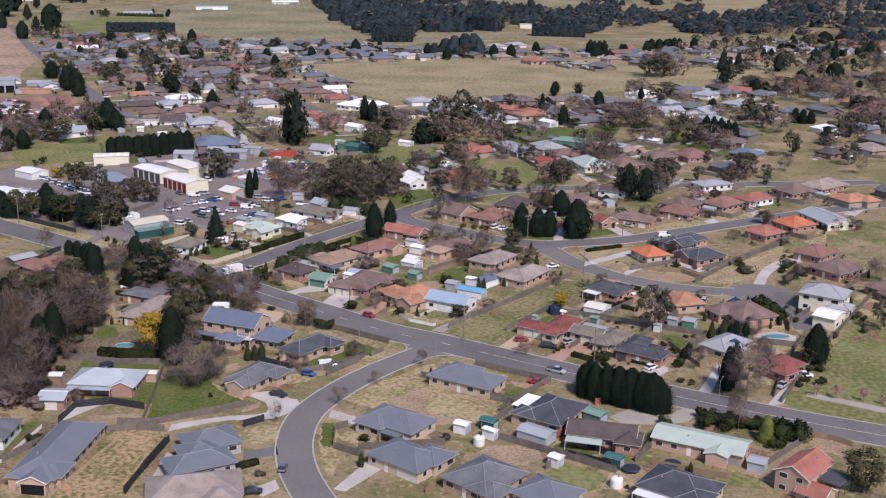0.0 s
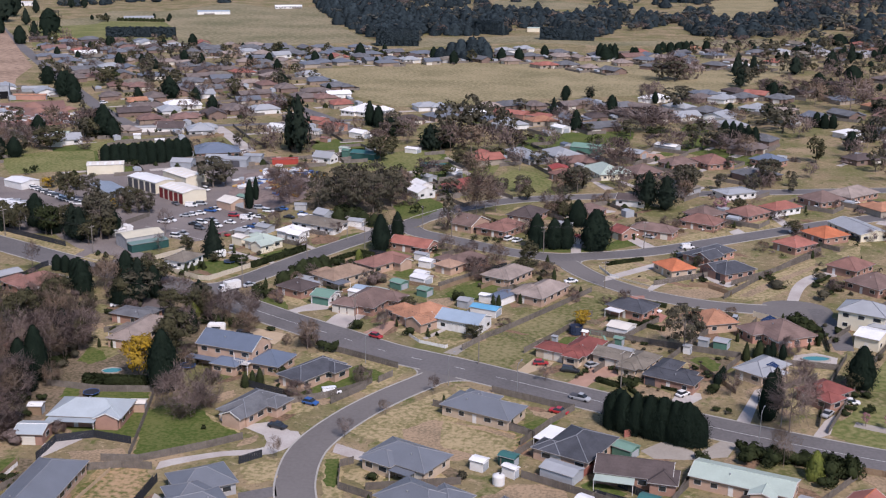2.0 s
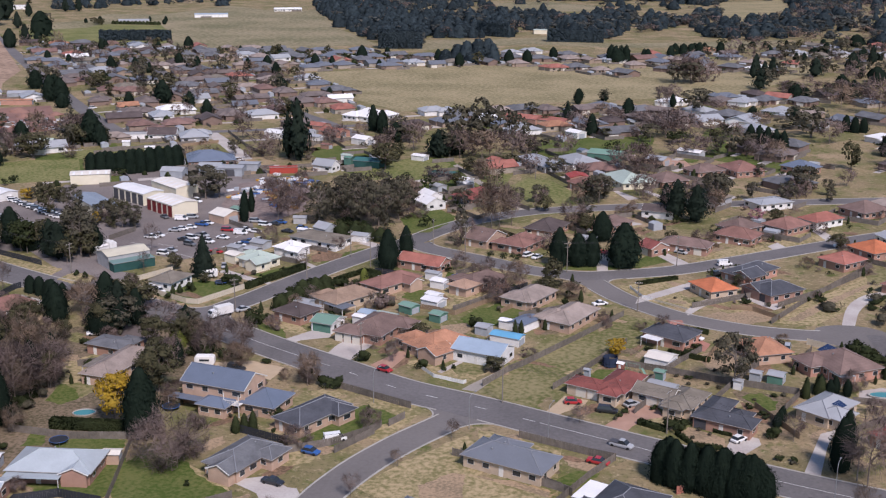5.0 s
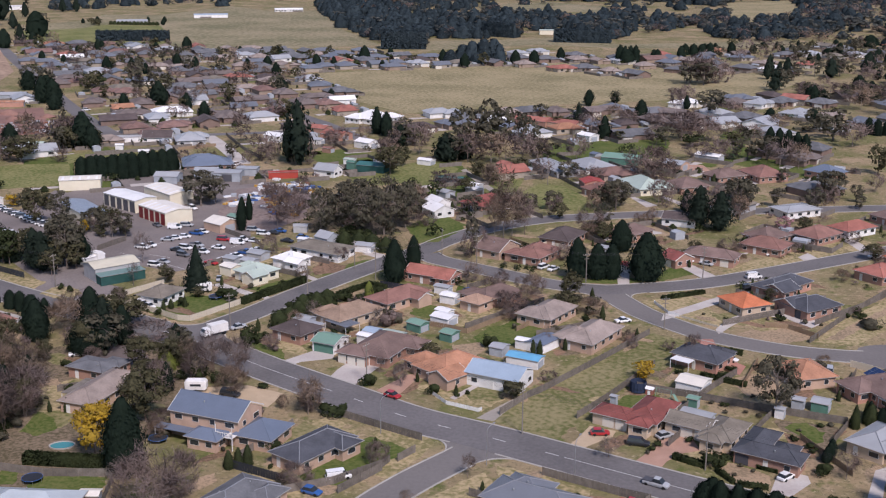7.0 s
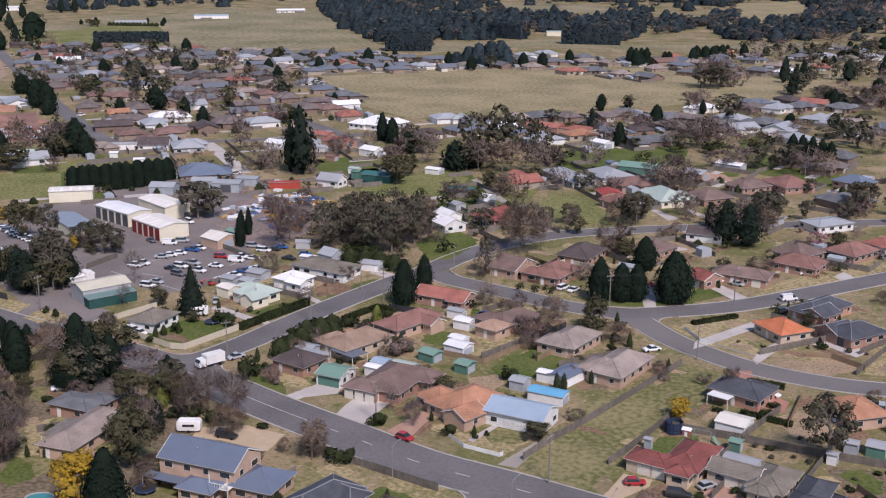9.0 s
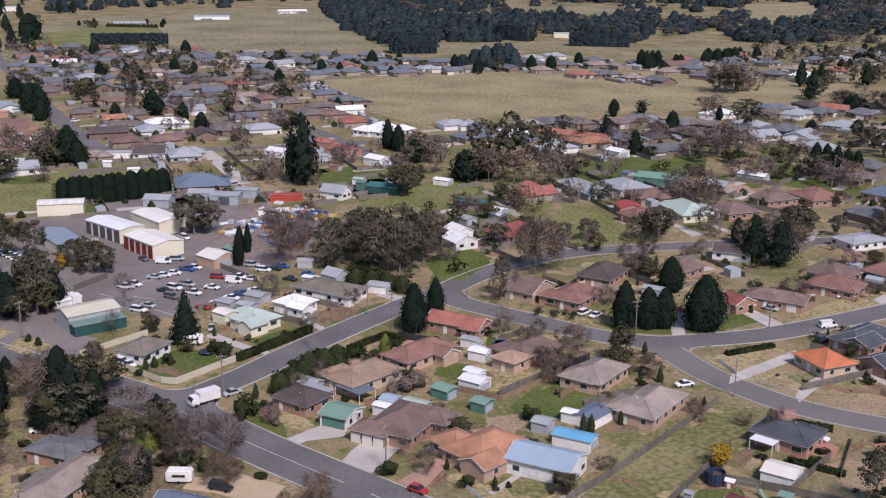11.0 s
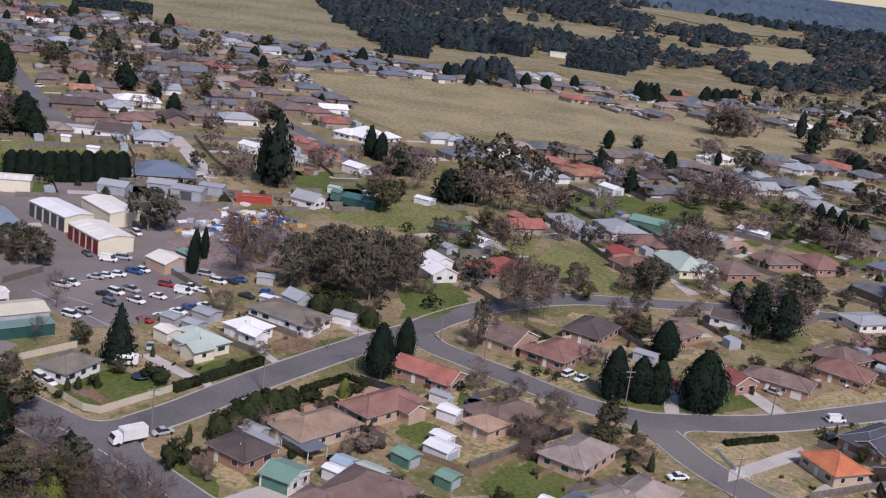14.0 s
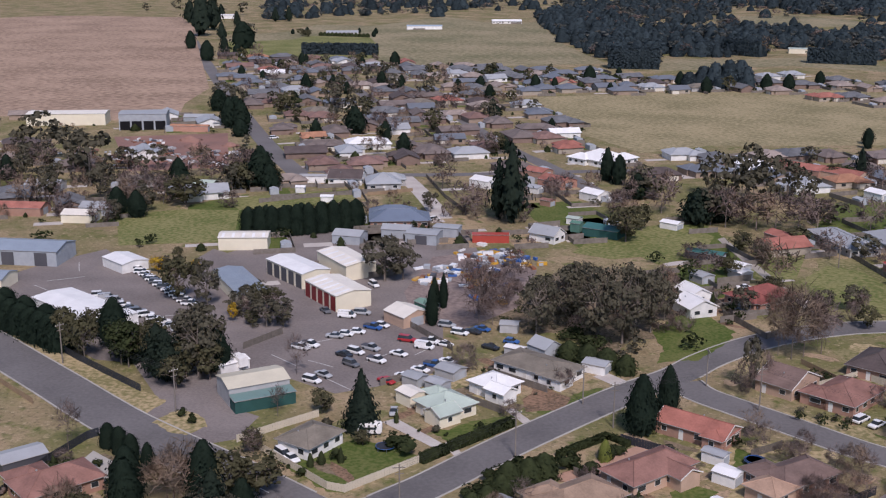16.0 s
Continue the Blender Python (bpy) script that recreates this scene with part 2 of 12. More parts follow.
def ground_material():
    """Rough winter grass: straw and green in patches of two sizes, with bare spots."""
    m, t, b = nodes_of("winter_grass")
    geo = t.nodes.new("ShaderNodeNewGeometry")

    def noise_of(scale, detail, lo, hi, rough=0.6):
        n = t.nodes.new("ShaderNodeTexNoise")
        n.inputs["Scale"].default_value, n.inputs["Detail"].default_value, n.inputs["Roughness"].default_value = scale, detail, rough
        t.links.new(geo.outputs["Position"], n.inputs["Vector"])
        r = t.nodes.new("ShaderNodeMapRange")
        r.inputs[1].default_value, r.inputs[2].default_value = lo, hi
        t.links.new(n.outputs["Fac"], r.inputs[0])
        return r.outputs[0]

    def mixed(a, c, f):
        x = t.nodes.new("ShaderNodeMix")
        x.data_type = "RGBA"
        for slot, v in (("A", a), ("B", c)):
            if isinstance(v, tuple):
                x.inputs[slot].default_value = (*v, 1)
            else:
                t.links.new(v, x.inputs[slot])
        t.links.new(f, x.inputs["Factor"])
        return x.outputs["Result"]

    base = mixed((0.228, 0.180, 0.100), (0.370, 0.275, 0.170), noise_of(0.05, 6, 0.38, 0.62))
    base = mixed(base, (0.163, 0.157, 0.064), noise_of(0.034, 5, 0.45, 0.63))
    base = mixed(base, (0.108, 0.126, 0.038), noise_of(0.2, 5, 0.52, 0.68))
    base = mixed(base, (0.465, 0.366, 0.235), noise_of(0.55, 8, 0.54, 0.70, 0.72))
    base = mixed(base, (0.085, 0.080, 0.044), noise_of(1.0, 8, 0.52, 0.68, 0.72))
    t.links.new(base, b.inputs["Base Color"])
    b.inputs["Roughness"].default_value, b.inputs["Specular IOR Level"].default_value = 0.95, 0.1
    n2, bp = t.nodes.new("ShaderNodeTexNoise"), t.nodes.new("ShaderNodeBump")
    n2.inputs["Scale"].default_value, n2.inputs["Detail"].default_value = 3.0, 6
    t.links.new(geo.outputs["Position"], n2.inputs["Vector"])
    t.links.new(n2.outputs["Fac"], bp.inputs["Height"])
    bp.inputs["Strength"].default_value, bp.inputs["Distance"].default_value = 0.6, 0.15
    t.links.new(bp.outputs[0], b.inputs["Normal"])
    return m


MAT["grass"] = ground_material()
MAT["lawn"] = surface("green_lawn", (0.070, 0.104, 0.024), (0.140, 0.150, 0.052), 0.95, grain=1.1, patch=0.11, spec=0.1, bump=0.5, fine=8, weight=1.7)
MAT["paddock"] = surface("paddock_grass", (0.362, 0.298, 0.174), (0.198, 0.174, 0.092), 0.95, grain=0.45, patch=0.03, spec=0.1, bump=0.3, fine=2, weight=1.5)
MAT["pasture"] = surface("far_pasture_grass", (0.315, 0.262, 0.165), (0.150, 0.146, 0.078), 0.95, grain=0.25, patch=0.015, spec=0.1, bump=0.3, fine=2, weight=1.5)
MAT["brownfield"] = surface("brown_field_grass", (0.425, 0.300, 0.218), (0.240, 0.168, 0.120), 0.95, grain=0.25, patch=0.02, spec=0.1, bump=0.4, fine=4, weight=1.6)
MAT["dirtstraw"] = surface("rough_dry_ground", (0.430, 0.295, 0.170), (0.112, 0.124, 0.040), 0.95, grain=0.9, patch=0.13, spec=0.1, bump=0.6, fine=6, weight=1.7)
MAT["meadow"] = surface("green_meadow_grass", (0.118, 0.140, 0.044), (0.245, 0.228, 0.100), 0.95, grain=0.7, patch=0.05, spec=0.1, bump=0.4, fine=6, weight=1.7)
MAT["straw"] = surface("dry_grass", (0.435, 0.340, 0.197), (0.195, 0.175, 0.078), 0.95, grain=0.9, patch=0.10, spec=0.1, bump=0.5, fine=8, weight=1.7)
MAT["greenfield"] = surface("pasture_grass", (0.122, 0.128, 0.047), (0.268, 0.230, 0.120), 0.95, grain=0.8, patch=0.05, spec=0.1, bump=0.4, fine=4, weight=1.7)


# ---- mesh helpers ----
def part(name, bm, material, parent=None, label="", smooth=False):
    me = bpy.data.meshes.new(name)
    bmesh.ops.recalc_face_normals(bm, faces=bm.faces)
    bm.to_mesh(me)
    bm.free()
    for p in me.polygons:
        p.use_smooth = smooth
    me.materials.append(mat(material) if isinstance(material, str) else material)
    ob = new(name, me)
    if parent:
        ob.parent = parent
    return tagged(ob, label)


def raw(name, verts, faces, material, parent=None, label="", smooth=False):
    me = bpy.data.meshes.new(name)
    me.from_pydata([tuple(v) for v in verts], [], [tuple(f) for f in faces])
    if smooth:
        me.polygons.foreach_set("use_smooth", [True] * len(me.polygons))
    me.materials.append(mat(material))
    ob = new(name, me)
    if parent:
        ob.parent = parent
    return tagged(ob, label)


def empty(name, m, label, category, group="", kind=""):
    e = new(name)
    e.empty_display_size = 0.3
    e.matrix_basis = m
    return tagged(e, label, category, group, kind)


def add_box(bm, x0, y0, z0, x1, y1, z1):
    v = [bm.verts.new(p) for p in ((x0, y0, z0), (x1, y0, z0), (x1, y1, z0), (x0, y1, z0), (x0, y0, z1), (x1, y0, z1), (x1, y1, z1), (x0, y1, z1))]
    for f in ((0, 3, 2, 1), (4, 5, 6, 7), (0, 1, 5, 4), (1, 2, 6, 5), (2, 3, 7, 6), (3, 0, 4, 7)):
        bm.faces.new([v[i] for i in f])
    return v


def boxes(*dims):
    bm = bmesh.new()
    for d in dims:
        add_box(bm, *d)
    return bm


def add_tube(bm, a, b, r0, r1, n=6):
    a, b = Vector(a), Vector(b)
    d = (b - a).normalized()
    s = d.orthogonal().normalized()
    t = d.cross(s)
    rings = []
    for p, r in ((a, r0), (b, r1)):
        rings.append([bm.verts.new(p + (s * math.cos(k * math.tau / n) + t * math.sin(k * math.tau / n)) * r) for k in range(n)])
    for k in range(n):
        bm.faces.new((rings[0][k], rings[0][(k + 1) % n], rings[1][(k + 1) % n], rings[1][k]))
    bm.faces.new(rings[0][::-1])
    bm.faces.new(rings[1])


def smooth_line(pts, step=4.0):
    """A rounded line through the points, with a point about every step metres."""
    out = []
    P = [Vector((*p, 0)) for p in pts]
    P = [2 * P[0] - P[1]] + P + [2 * P[-1] - P[-2]]
    for i in range(1, len(P) - 2):
        a, b, c, d = P[i - 1 : i + 3]
        n = max(1, int((c - b).length / step))
        for k in range(n):
            t = k / n
            out.append(0.5 * (2 * b + (c - a) * t + (2 * a - 5 * b + 4 * c - d) * t * t + (3 * b - a - 3 * c + d) * t ** 3))
    out.append(P[-2])
    return out


def sides(line, off):
    res = []
    for i, p in enumerate(line):
        d = (line[min(i + 1, len(line) - 1)] - line[max(i - 1, 0)]).normalized()
        res.append(p + Vector((-d.y, d.x, 0)) * off)
    return res


def strip(name, left, right, z, material, parent=None, drop=0.25, label=""):
    """A ribbon between two lines, with its thickness going down into the ground."""
    verts, faces = [], []
    for l, r in zip(left, right):
        verts += [(l.x, l.y, z), (r.x, r.y, z), (l.x, l.y, z - drop), (r.x, r.y, z - drop)]
    for i in range(len(left) - 1):
        a, b = 4 * i, 4 * i + 4
        faces += [(a, a + 1, b + 1, b), (a + 2, a, b, b + 2), (a + 1, a + 3, b + 3, b + 1)]
    faces += [(2, 3, 1, 0), (len(verts) - 4, len(verts) - 3, len(verts) - 1, len(verts) - 2)]
    return raw(name, verts, faces, material, parent, label)


def patch(name, pts, z, material, label, category, rounded=False):
    """A flat piece of ground cover with an edge that goes into the soil."""
    if rounded:
        pts = [(p.x, p.y) for p in smooth_line([*pts, pts[0]], 3.0)[:-1]]
    if material in ("lawn", "straw", "dirt", "dirtstraw", "greenfield", "litter"):
        ragged = []
        for (x0, y0), (x1, y1) in zip(pts, [*pts[1:], pts[0]]):
            m = max(1, int(math.hypot(x1 - x0, y1 - y0) / 1.2))
            for k in range(m):
                x, y = x0 + (x1 - x0) * k / m, y0 + (y1 - y0) * k / m
                ragged.append((x + 0.9 * noise.noise((x * 0.6, y * 0.6, 1.0)), y + 0.9 * noise.noise((x * 0.6, y * 0.6, 7.0))))
        pts = ragged
    n = len(pts)
    verts = [(x, y, z) for x, y in pts] + [(x, y, z - 0.3) for x, y in pts]
    bm = bmesh.new()
    v = [bm.verts.new(p) for p in verts]
    top = bm.faces.new(v[:n])
    for i in range(n):
        bm.faces.new((v[i], v[(i + 1) % n], v[n + (i + 1) % n], v[n + i]))
    bmesh.ops.triangulate(bm, faces=[top])
    ob = part(name, bm, material)
    return tagged(ob, label, category, kind="structure")


PANES = {}


def cached(key, name, make, material):
    """Mesh data that alike pieces share."""
    if key not in PANES:
        bm = make()
        me = bpy.data.meshes.new(name)
        bmesh.ops.recalc_face_normals(bm, faces=bm.faces)
        bm.to_mesh(me)
        bm.free()
        me.materials.append(mat(material))
        PANES[key] = me
    return PANES[key]


# ---- ground, far country ----
def rise_at(x, y):
    """Height of the far country above the flat town."""
    away = math.hypot(x, y - 300)
    far = max(0.0, min(1.0, (away - 1500) / 2600))
    return far * far * 34 * (0.6 + 0.8 * noise.noise((x / 900, y / 900, 0.3))) if far else 0.0


def ground_sheet():
    """One sheet to the horizon, that rises to low hills far off."""
    n, m = 120, 64
    rad = [0.0] + [30 * (1.0915 ** k) for k in range(m)]
    verts, faces = [(0, 300, 0)], []
    for j in range(1, len(rad)):
        for i in range(n):
            t = i * math.tau / n
            x, y = rad[j] * math.cos(t), 300 + rad[j] * math.sin(t)
            verts.append((x, y, rise_at(x, y)))
    for i in range(n):
        faces.append((0, 1 + i, 1 + (i + 1) % n))
    for j in range(1, len(rad) - 1):
        for i in range(n):
            a, b = 1 + (j - 1) * n, 1 + j * n
            faces.append((a + i, b + i, b + (i + 1) % n, a + (i + 1) % n))
    ob = raw("ground", verts, faces, "grass", smooth=True)
    return tagged(ob, "rough winter grass, straw and green in patches, to the horizon", "ground", kind="structure")


ground_sheet()


LINES = []


FLARES = []


def within(x, y, poly):
    hit = False
    for (x0, y0), (x1, y1) in zip(poly, poly[1:] + poly[:1]):
        if (y0 > y) != (y1 > y) and x < (x1 - x0) * (y - y0) / (y1 - y0) + x0:
            hit = not hit
    return hit


def crossing(one, two):
    """Where two edge lines meet: the place and the index on each."""
    for i, (a, b) in enumerate(zip(one, one[1:])):
        for j, (c, d) in enumerate(zip(two, two[1:])):
            r, s = b - a, d - c
            k = r.x * s.y - r.y * s.x
            if abs(k) < 1e-9:
                continue
            t = ((c.x - a.x) * s.y - (c.y - a.y) * s.x) / k
            u = ((c.x - a.x) * r.y - (c.y - a.y) * r.x) / k
            if 0 <= t <= 1 and 0 <= u <= 1:
                return a + r * t, i, j
    return None


def flare(main, side, reach=7.5):
    """The rounded corners where a side street meets a road: surface pieces and kerbs."""
    by_name = {r[0]: r for r in ROUTES}
    pm, wm, ps, ws = by_name[main][1], by_name[main][2], by_name[side][1], by_name[side][2]
    more = by_name[side][3]
    lm, ls = smooth_line(pm, 1.0), smooth_line(ps, 1.0)
    made = []
    for sm in (1, -1):
        em = sides(lm, sm * wm / 2)
        hits = [crossing(em, sides(ls, ss * ws / 2)) for ss in (1, -1)]
        if not all(hits):
            continue
        for k, ss in enumerate((1, -1)):
            corner, i, j = hits[k]
            away = 1 if i > hits[1 - k][1] else -1
            es = sides(ls, ss * ws / 2)
            step = 1 if abs(j) < len(es) / 2 else -1
            a = em[max(0, min(len(em) - 1, i + away * int(reach)))]
            b = es[max(0, min(len(es) - 1, j + step * int(reach)))]
            curve = [(1 - t) ** 2 * a + 2 * t * (1 - t) * corner + t * t * b for t in [n / 9 for n in range(10)]]
            made.append((corner, curve, more.get("material", "asphalt"), more.get("z", 0.04) - 0.004))
            FLARES.append([(p.x, p.y) for p in [corner, *curve]])
    return made


def clear_runs(line, off, own):
    """The stretches of a line beside a road that no other road covers."""
    edge, runs, run = sides(line, off), [], []
    for k, p in enumerate(edge):
        hit = False
        for other, pts, half in LINES:
            if other == own:
                continue
            for a, b in zip(pts, pts[1:]):
                d = b - a
                t = max(0.0, min(1.0, (p - a).dot(d) / d.length_squared))
                if (p - a - d * t).length < half + 0.3:
                    hit = True
                    break
            if hit:
                break
        hit = hit or any(within(p.x, p.y, poly) for poly in FLARES)
        if hit:
            if len(run) > 2:
                runs.append(run)
            run = []
        else:
            run.append(k)
    if len(run) > 2:
        runs.append(run)
    return runs


def road(name, pts, width, label, material="asphalt", kerb=True, z=0.04, dashes=None, edge=False, solid=()):
    line = smooth_line(pts, 2.0)
    e = empty(name, Matrix.Identity(4), label, "road", kind="structure")
    strip("road_surface", sides(line, width / 2), sides(line, -width / 2), z, material, e)
    if kerb:
        for s in (1, -1):
            o, i = sides(line, s * (width / 2 + 0.38)), sides(line, s * (width / 2))
            for run in clear_runs(line, s * width / 2, name):
                left, right = [o[k] for k in run], [i[k] for k in run]
                strip("kerb", *((left, right) if s > 0 else (right, left)), 0.14, "kerb", e)
    if dashes:
        run, k = 0.0, 0
        dense = smooth_line(pts, 1.0)
        mesh = None
        while k < len(dense) - 4:
            a, b = dense[k], dense[min(k + 3, len(dense) - 1)]
            d = (b - a).normalized()
            if mesh is None:
                mesh = cached("dash", "lane_dash", lambda: boxes((0, -0.09, 0, 3.0, 0.09, 0.012)), "paint")
            if a.x < -150 or any(lo < a.x < hi for lo, hi in solid):
                k += 1
                continue
            o = new("lane_dash", mesh)
            o.parent, o.matrix_basis = e, Matrix.Translation((a.x, a.y, z + 0.002)) @ Matrix.Rotation(math.atan2(d.y, d.x), 4, "Z")
            k += dashes
    for lo, hi in solid:
        mid = [p for p in line if lo < p.x < hi]
        strip("centre_line", sides(mid, 0.07), sides(mid, -0.07), z + 0.014, "paint", e, drop=0.02)
    if edge:
        for s in (1, -1):
            o, i = sides(line, s * (width / 2 - 1.9) + 0.07), sides(line, s * (width / 2 - 1.9) - 0.07)
            for run in clear_runs(line, s * width / 2, name):
                strip("edge_line", [o[k] for k in run], [i[k] for k in run], z + 0.034, "paint", e, drop=0.03)
    return e


ROUTES = []
ROUTES.append(("road_main", [(330, 150), (200, 168), (130, 180), (75.1, 193.1), (53.5, 198.5), (27.2, 206.7), (-1.7, 217.4), (-34, 230.2), (-52.9, 237), (-69.4, 246), (-92, 258.5), (-116, 273), (-140, 283.5), (-164.1, 292.3), (-180.6, 298.8), (-204, 310), (-231.2, 322.9), (-330, 370)], 11.6, dict(label="grey two-lane asphalt main road with a dashed white centre line", dashes=12, edge=False, z=0.075, solid=((-20, 200), (-112, -72)))))
ROUTES.append(("road_b", [(-116, 274), (-114, 283), (-108.5, 295), (-100.8, 315), (-92, 335), (-83.4, 353), (-76, 366), (-70.8, 379), (-61.1, 395.6), (-46.7, 410.4), (-31.9, 419.4), (0, 432), (45, 447), (120, 470)], 8.6, dict(label="grey asphalt side street that bends between houses", z=0.065)))
ROUTES.append(("road_e", [(-74, 362), (-69.5, 356.5), (-60.4, 351.5), (-49.5, 346), (-33.2, 338), (-19.6, 335.6), (-10.7, 337.4), (10.5, 347.2), (31, 362.6), (55.1, 382.4), (90, 410), (150, 450)], 8.4, dict(label="grey asphalt street with pale kerbs", z=0.055)))
ROUTES.append(("road_f", [(-16.5, 335), (-14.6, 330.5), (-6.4, 317.5), (2.1, 308.8), (12.5, 300.9), (28, 294.9), (42, 293.3), (54.4, 294.3)], 8.0, dict(label="grey-brown asphalt cul-de-sac street", material="newasphalt", z=0.045)))
ROUTES.append(("road_g", [(-36, 229), (-38, 223), (-46.5, 208.7), (-52.9, 194.6), (-56.9, 178.7), (-55.7, 164.3), (-51.5, 152), (-45.4, 141.2), (-36, 128), (-20, 108)], 7.8, dict(label="curving new asphalt street with pale kerbs", material="newasphalt", z=0.05)))
ROUTES.append(("road_far_left", [(-262, 535), (-271.1, 546.7), (-298.3, 579.2), (-347.1, 642.8), (-420.7, 741.9), (-527.3, 887.9), (-591.6, 975.5), (-650, 1060)], 9.0, dict(label="straight grey country road beside a row of trees", kerb=False)))
ROUTES.append(("road_far_street", [(-411.7, 880.6), (-364.2, 805.7), (-322.2, 745.6)], 8.0, dict(label="far grey street between houses", kerb=False)))
ROUTES.append(("road_far_town", [(-257.8, 714.9), (-223.5, 660.6), (-191.9, 617), (-173, 595.2), (-128, 535)], 8.0, dict(label="far grey street between houses", kerb=False)))
ROUTES.append(("road_lane", [(-222, 551.5), (-201.5, 521.8), (-179.6, 487)], 7.0, dict(label="pale concrete lane beside a long roof", material="concrete", kerb=False)))
ROUTES.append(("road_cross", [(-271, 546), (-222, 553), (-150, 590), (-128, 600)], 6.5, dict(label="narrow grey cross street", kerb=False, z=0.05)))
for route, pts, width, more in ROUTES:
    LINES.append((route, smooth_line(pts), width / 2))
corners = [c for main, side in (("road_main", "road_g"), ("road_main", "road_b"), ("road_b", "road_e"), ("road_e", "road_f")) for c in flare(main, side)]
FLARES.append([(48, 287), (60, 284), (68, 291), (68, 299), (61, 306), (48, 303)])
for route, pts, width, more in ROUTES:
    road(route, pts, width, **more)
for corner, curve, material, z in corners:
    patch("road_corner", [(p.x, p.y) for p in [corner, *curve]], z, material, "rounded asphalt street corner with a kerb", "road")
    mid = curve[5]
    out = [p + (p - corner).normalized() * 0.38 for p in curve]
    turn = (curve[-1] - curve[0]).cross(mid - corner).z
    tagged(strip("road_corner_kerb", *((out, curve) if turn > 0 else (curve, out)), 0.14, "kerb"), "curved pale concrete kerb at a street corner", "kerb", kind="structure")
patch("road_turning_head", [(52, 285.5), (60, 286.5), (65.5, 291.5), (66, 298), (61, 303), (53, 303.5), (47, 300), (45.5, 294.5), (47, 289)], 0.057, "newasphalt", "round asphalt turning head of the cul-de-sac", "road", rounded=True)

patch("paddock_field", [(-246, 800), (-146, 874), (-38, 928), (95, 985), (150, 960), (60, 760), (-35, 704), (-114, 671), (-140, 640), (-178, 680)], 0.06, "paddock", "open straw-coloured paddock grass", "field")
patch("brown_field", [(-1050, 1180), (-1000, 1290), (-840, 1330), (-700, 1150), (-657, 1075), (-449, 765), (-425, 700), (-400, 655), (-420, 632), (-600, 600), (-1000, 760)], 0.06, "brownfield", "dry brown grass field", "field")
patch("far_pasture", [(-521, 893), (-632, 1085), (-642, 1137), (-616, 1194), (-637, 1287), (-572, 1297), (-550, 1467), (-474, 1396), (-420, 1420), (-316, 1156), (-268, 1060), (-243, 1014), (-351, 942), (-466, 894)], 0.05, "pasture", "olive and straw far pasture on open ground", "field")
patch("green_pasture", [(-520, 893), (-621, 1063), (-598, 1073), (-571, 1111), (-577, 1150), (-512, 1157), (-463, 1069), (-426, 984), (-466, 952)], 0.09, "meadow", "green and straw far pasture", "field")
patch("wood_paddock", [(-243, 1014), (-212, 1064), (-158, 1081), (-100, 1126), (-51, 1099), (-39, 1073), (60, 1120), (120, 1150), (110, 1080), (-38, 1036), (-108, 1053), (-183, 988), (-196, 974)], 0.05, "pasture", "straw-coloured paddock below dark woods", "field")
patch("clearing", [(-215, 1615), (-158, 1663), (-88, 1606), (-44, 1536), (-43, 1492), (-112, 1479), (-196, 1461)], 0.3, "pasture", "pale clearing between dark woods", "field")
patch("brown_clearing", [(72, 1500), (86, 1716), (186, 1815), (170, 1560), (125, 1390), (61, 1344)], 0.12, "paddock", "brown field between far trees", "field")
patch("pale_clearing", [(-134, 2355), (-6, 2215), (114, 1976), (210, 2073), (133, 2255), (-28, 2495)], 1.6, "pasture", "pale far field below wooded hills", "field")


# ---- houses ----
def window(parent, m, w, h, trim="trim"):
    """A framed window with its pane, standing proud of the wall; local y points out of the wall."""
    if parent.matrix_basis.translation.y > 318:
        key = ("fp", w, h, trim)
        me = cached(key, "window", lambda: boxes((-w / 2, 0, 0, w / 2, 0.06, h), (-w / 2 + 0.09, 0.055, 0.09, w / 2 - 0.09, 0.068, h - 0.09)), trim)
        if len(me.materials) == 1:
            me.materials.append(mat("glass"))
            for p in me.polygons:
                p.material_index = 1 if p.index > 5 else 0
        f = new("window", me)
        f.parent, f.matrix_basis = parent, m
        return f
    f = new("window", cached(("f", w, h, trim), "window", lambda: boxes((-w / 2, 0, 0, w / 2, 0.06, h)), trim))
    f.parent, f.matrix_basis = parent, m
    p = new("pane", cached(("p", w, h), "pane", lambda: boxes((-w / 2 + 0.07, 0.055, 0.07, w / 2 - 0.07, 0.068, h - 0.07)), "glass"))
    p.parent = f
    return f


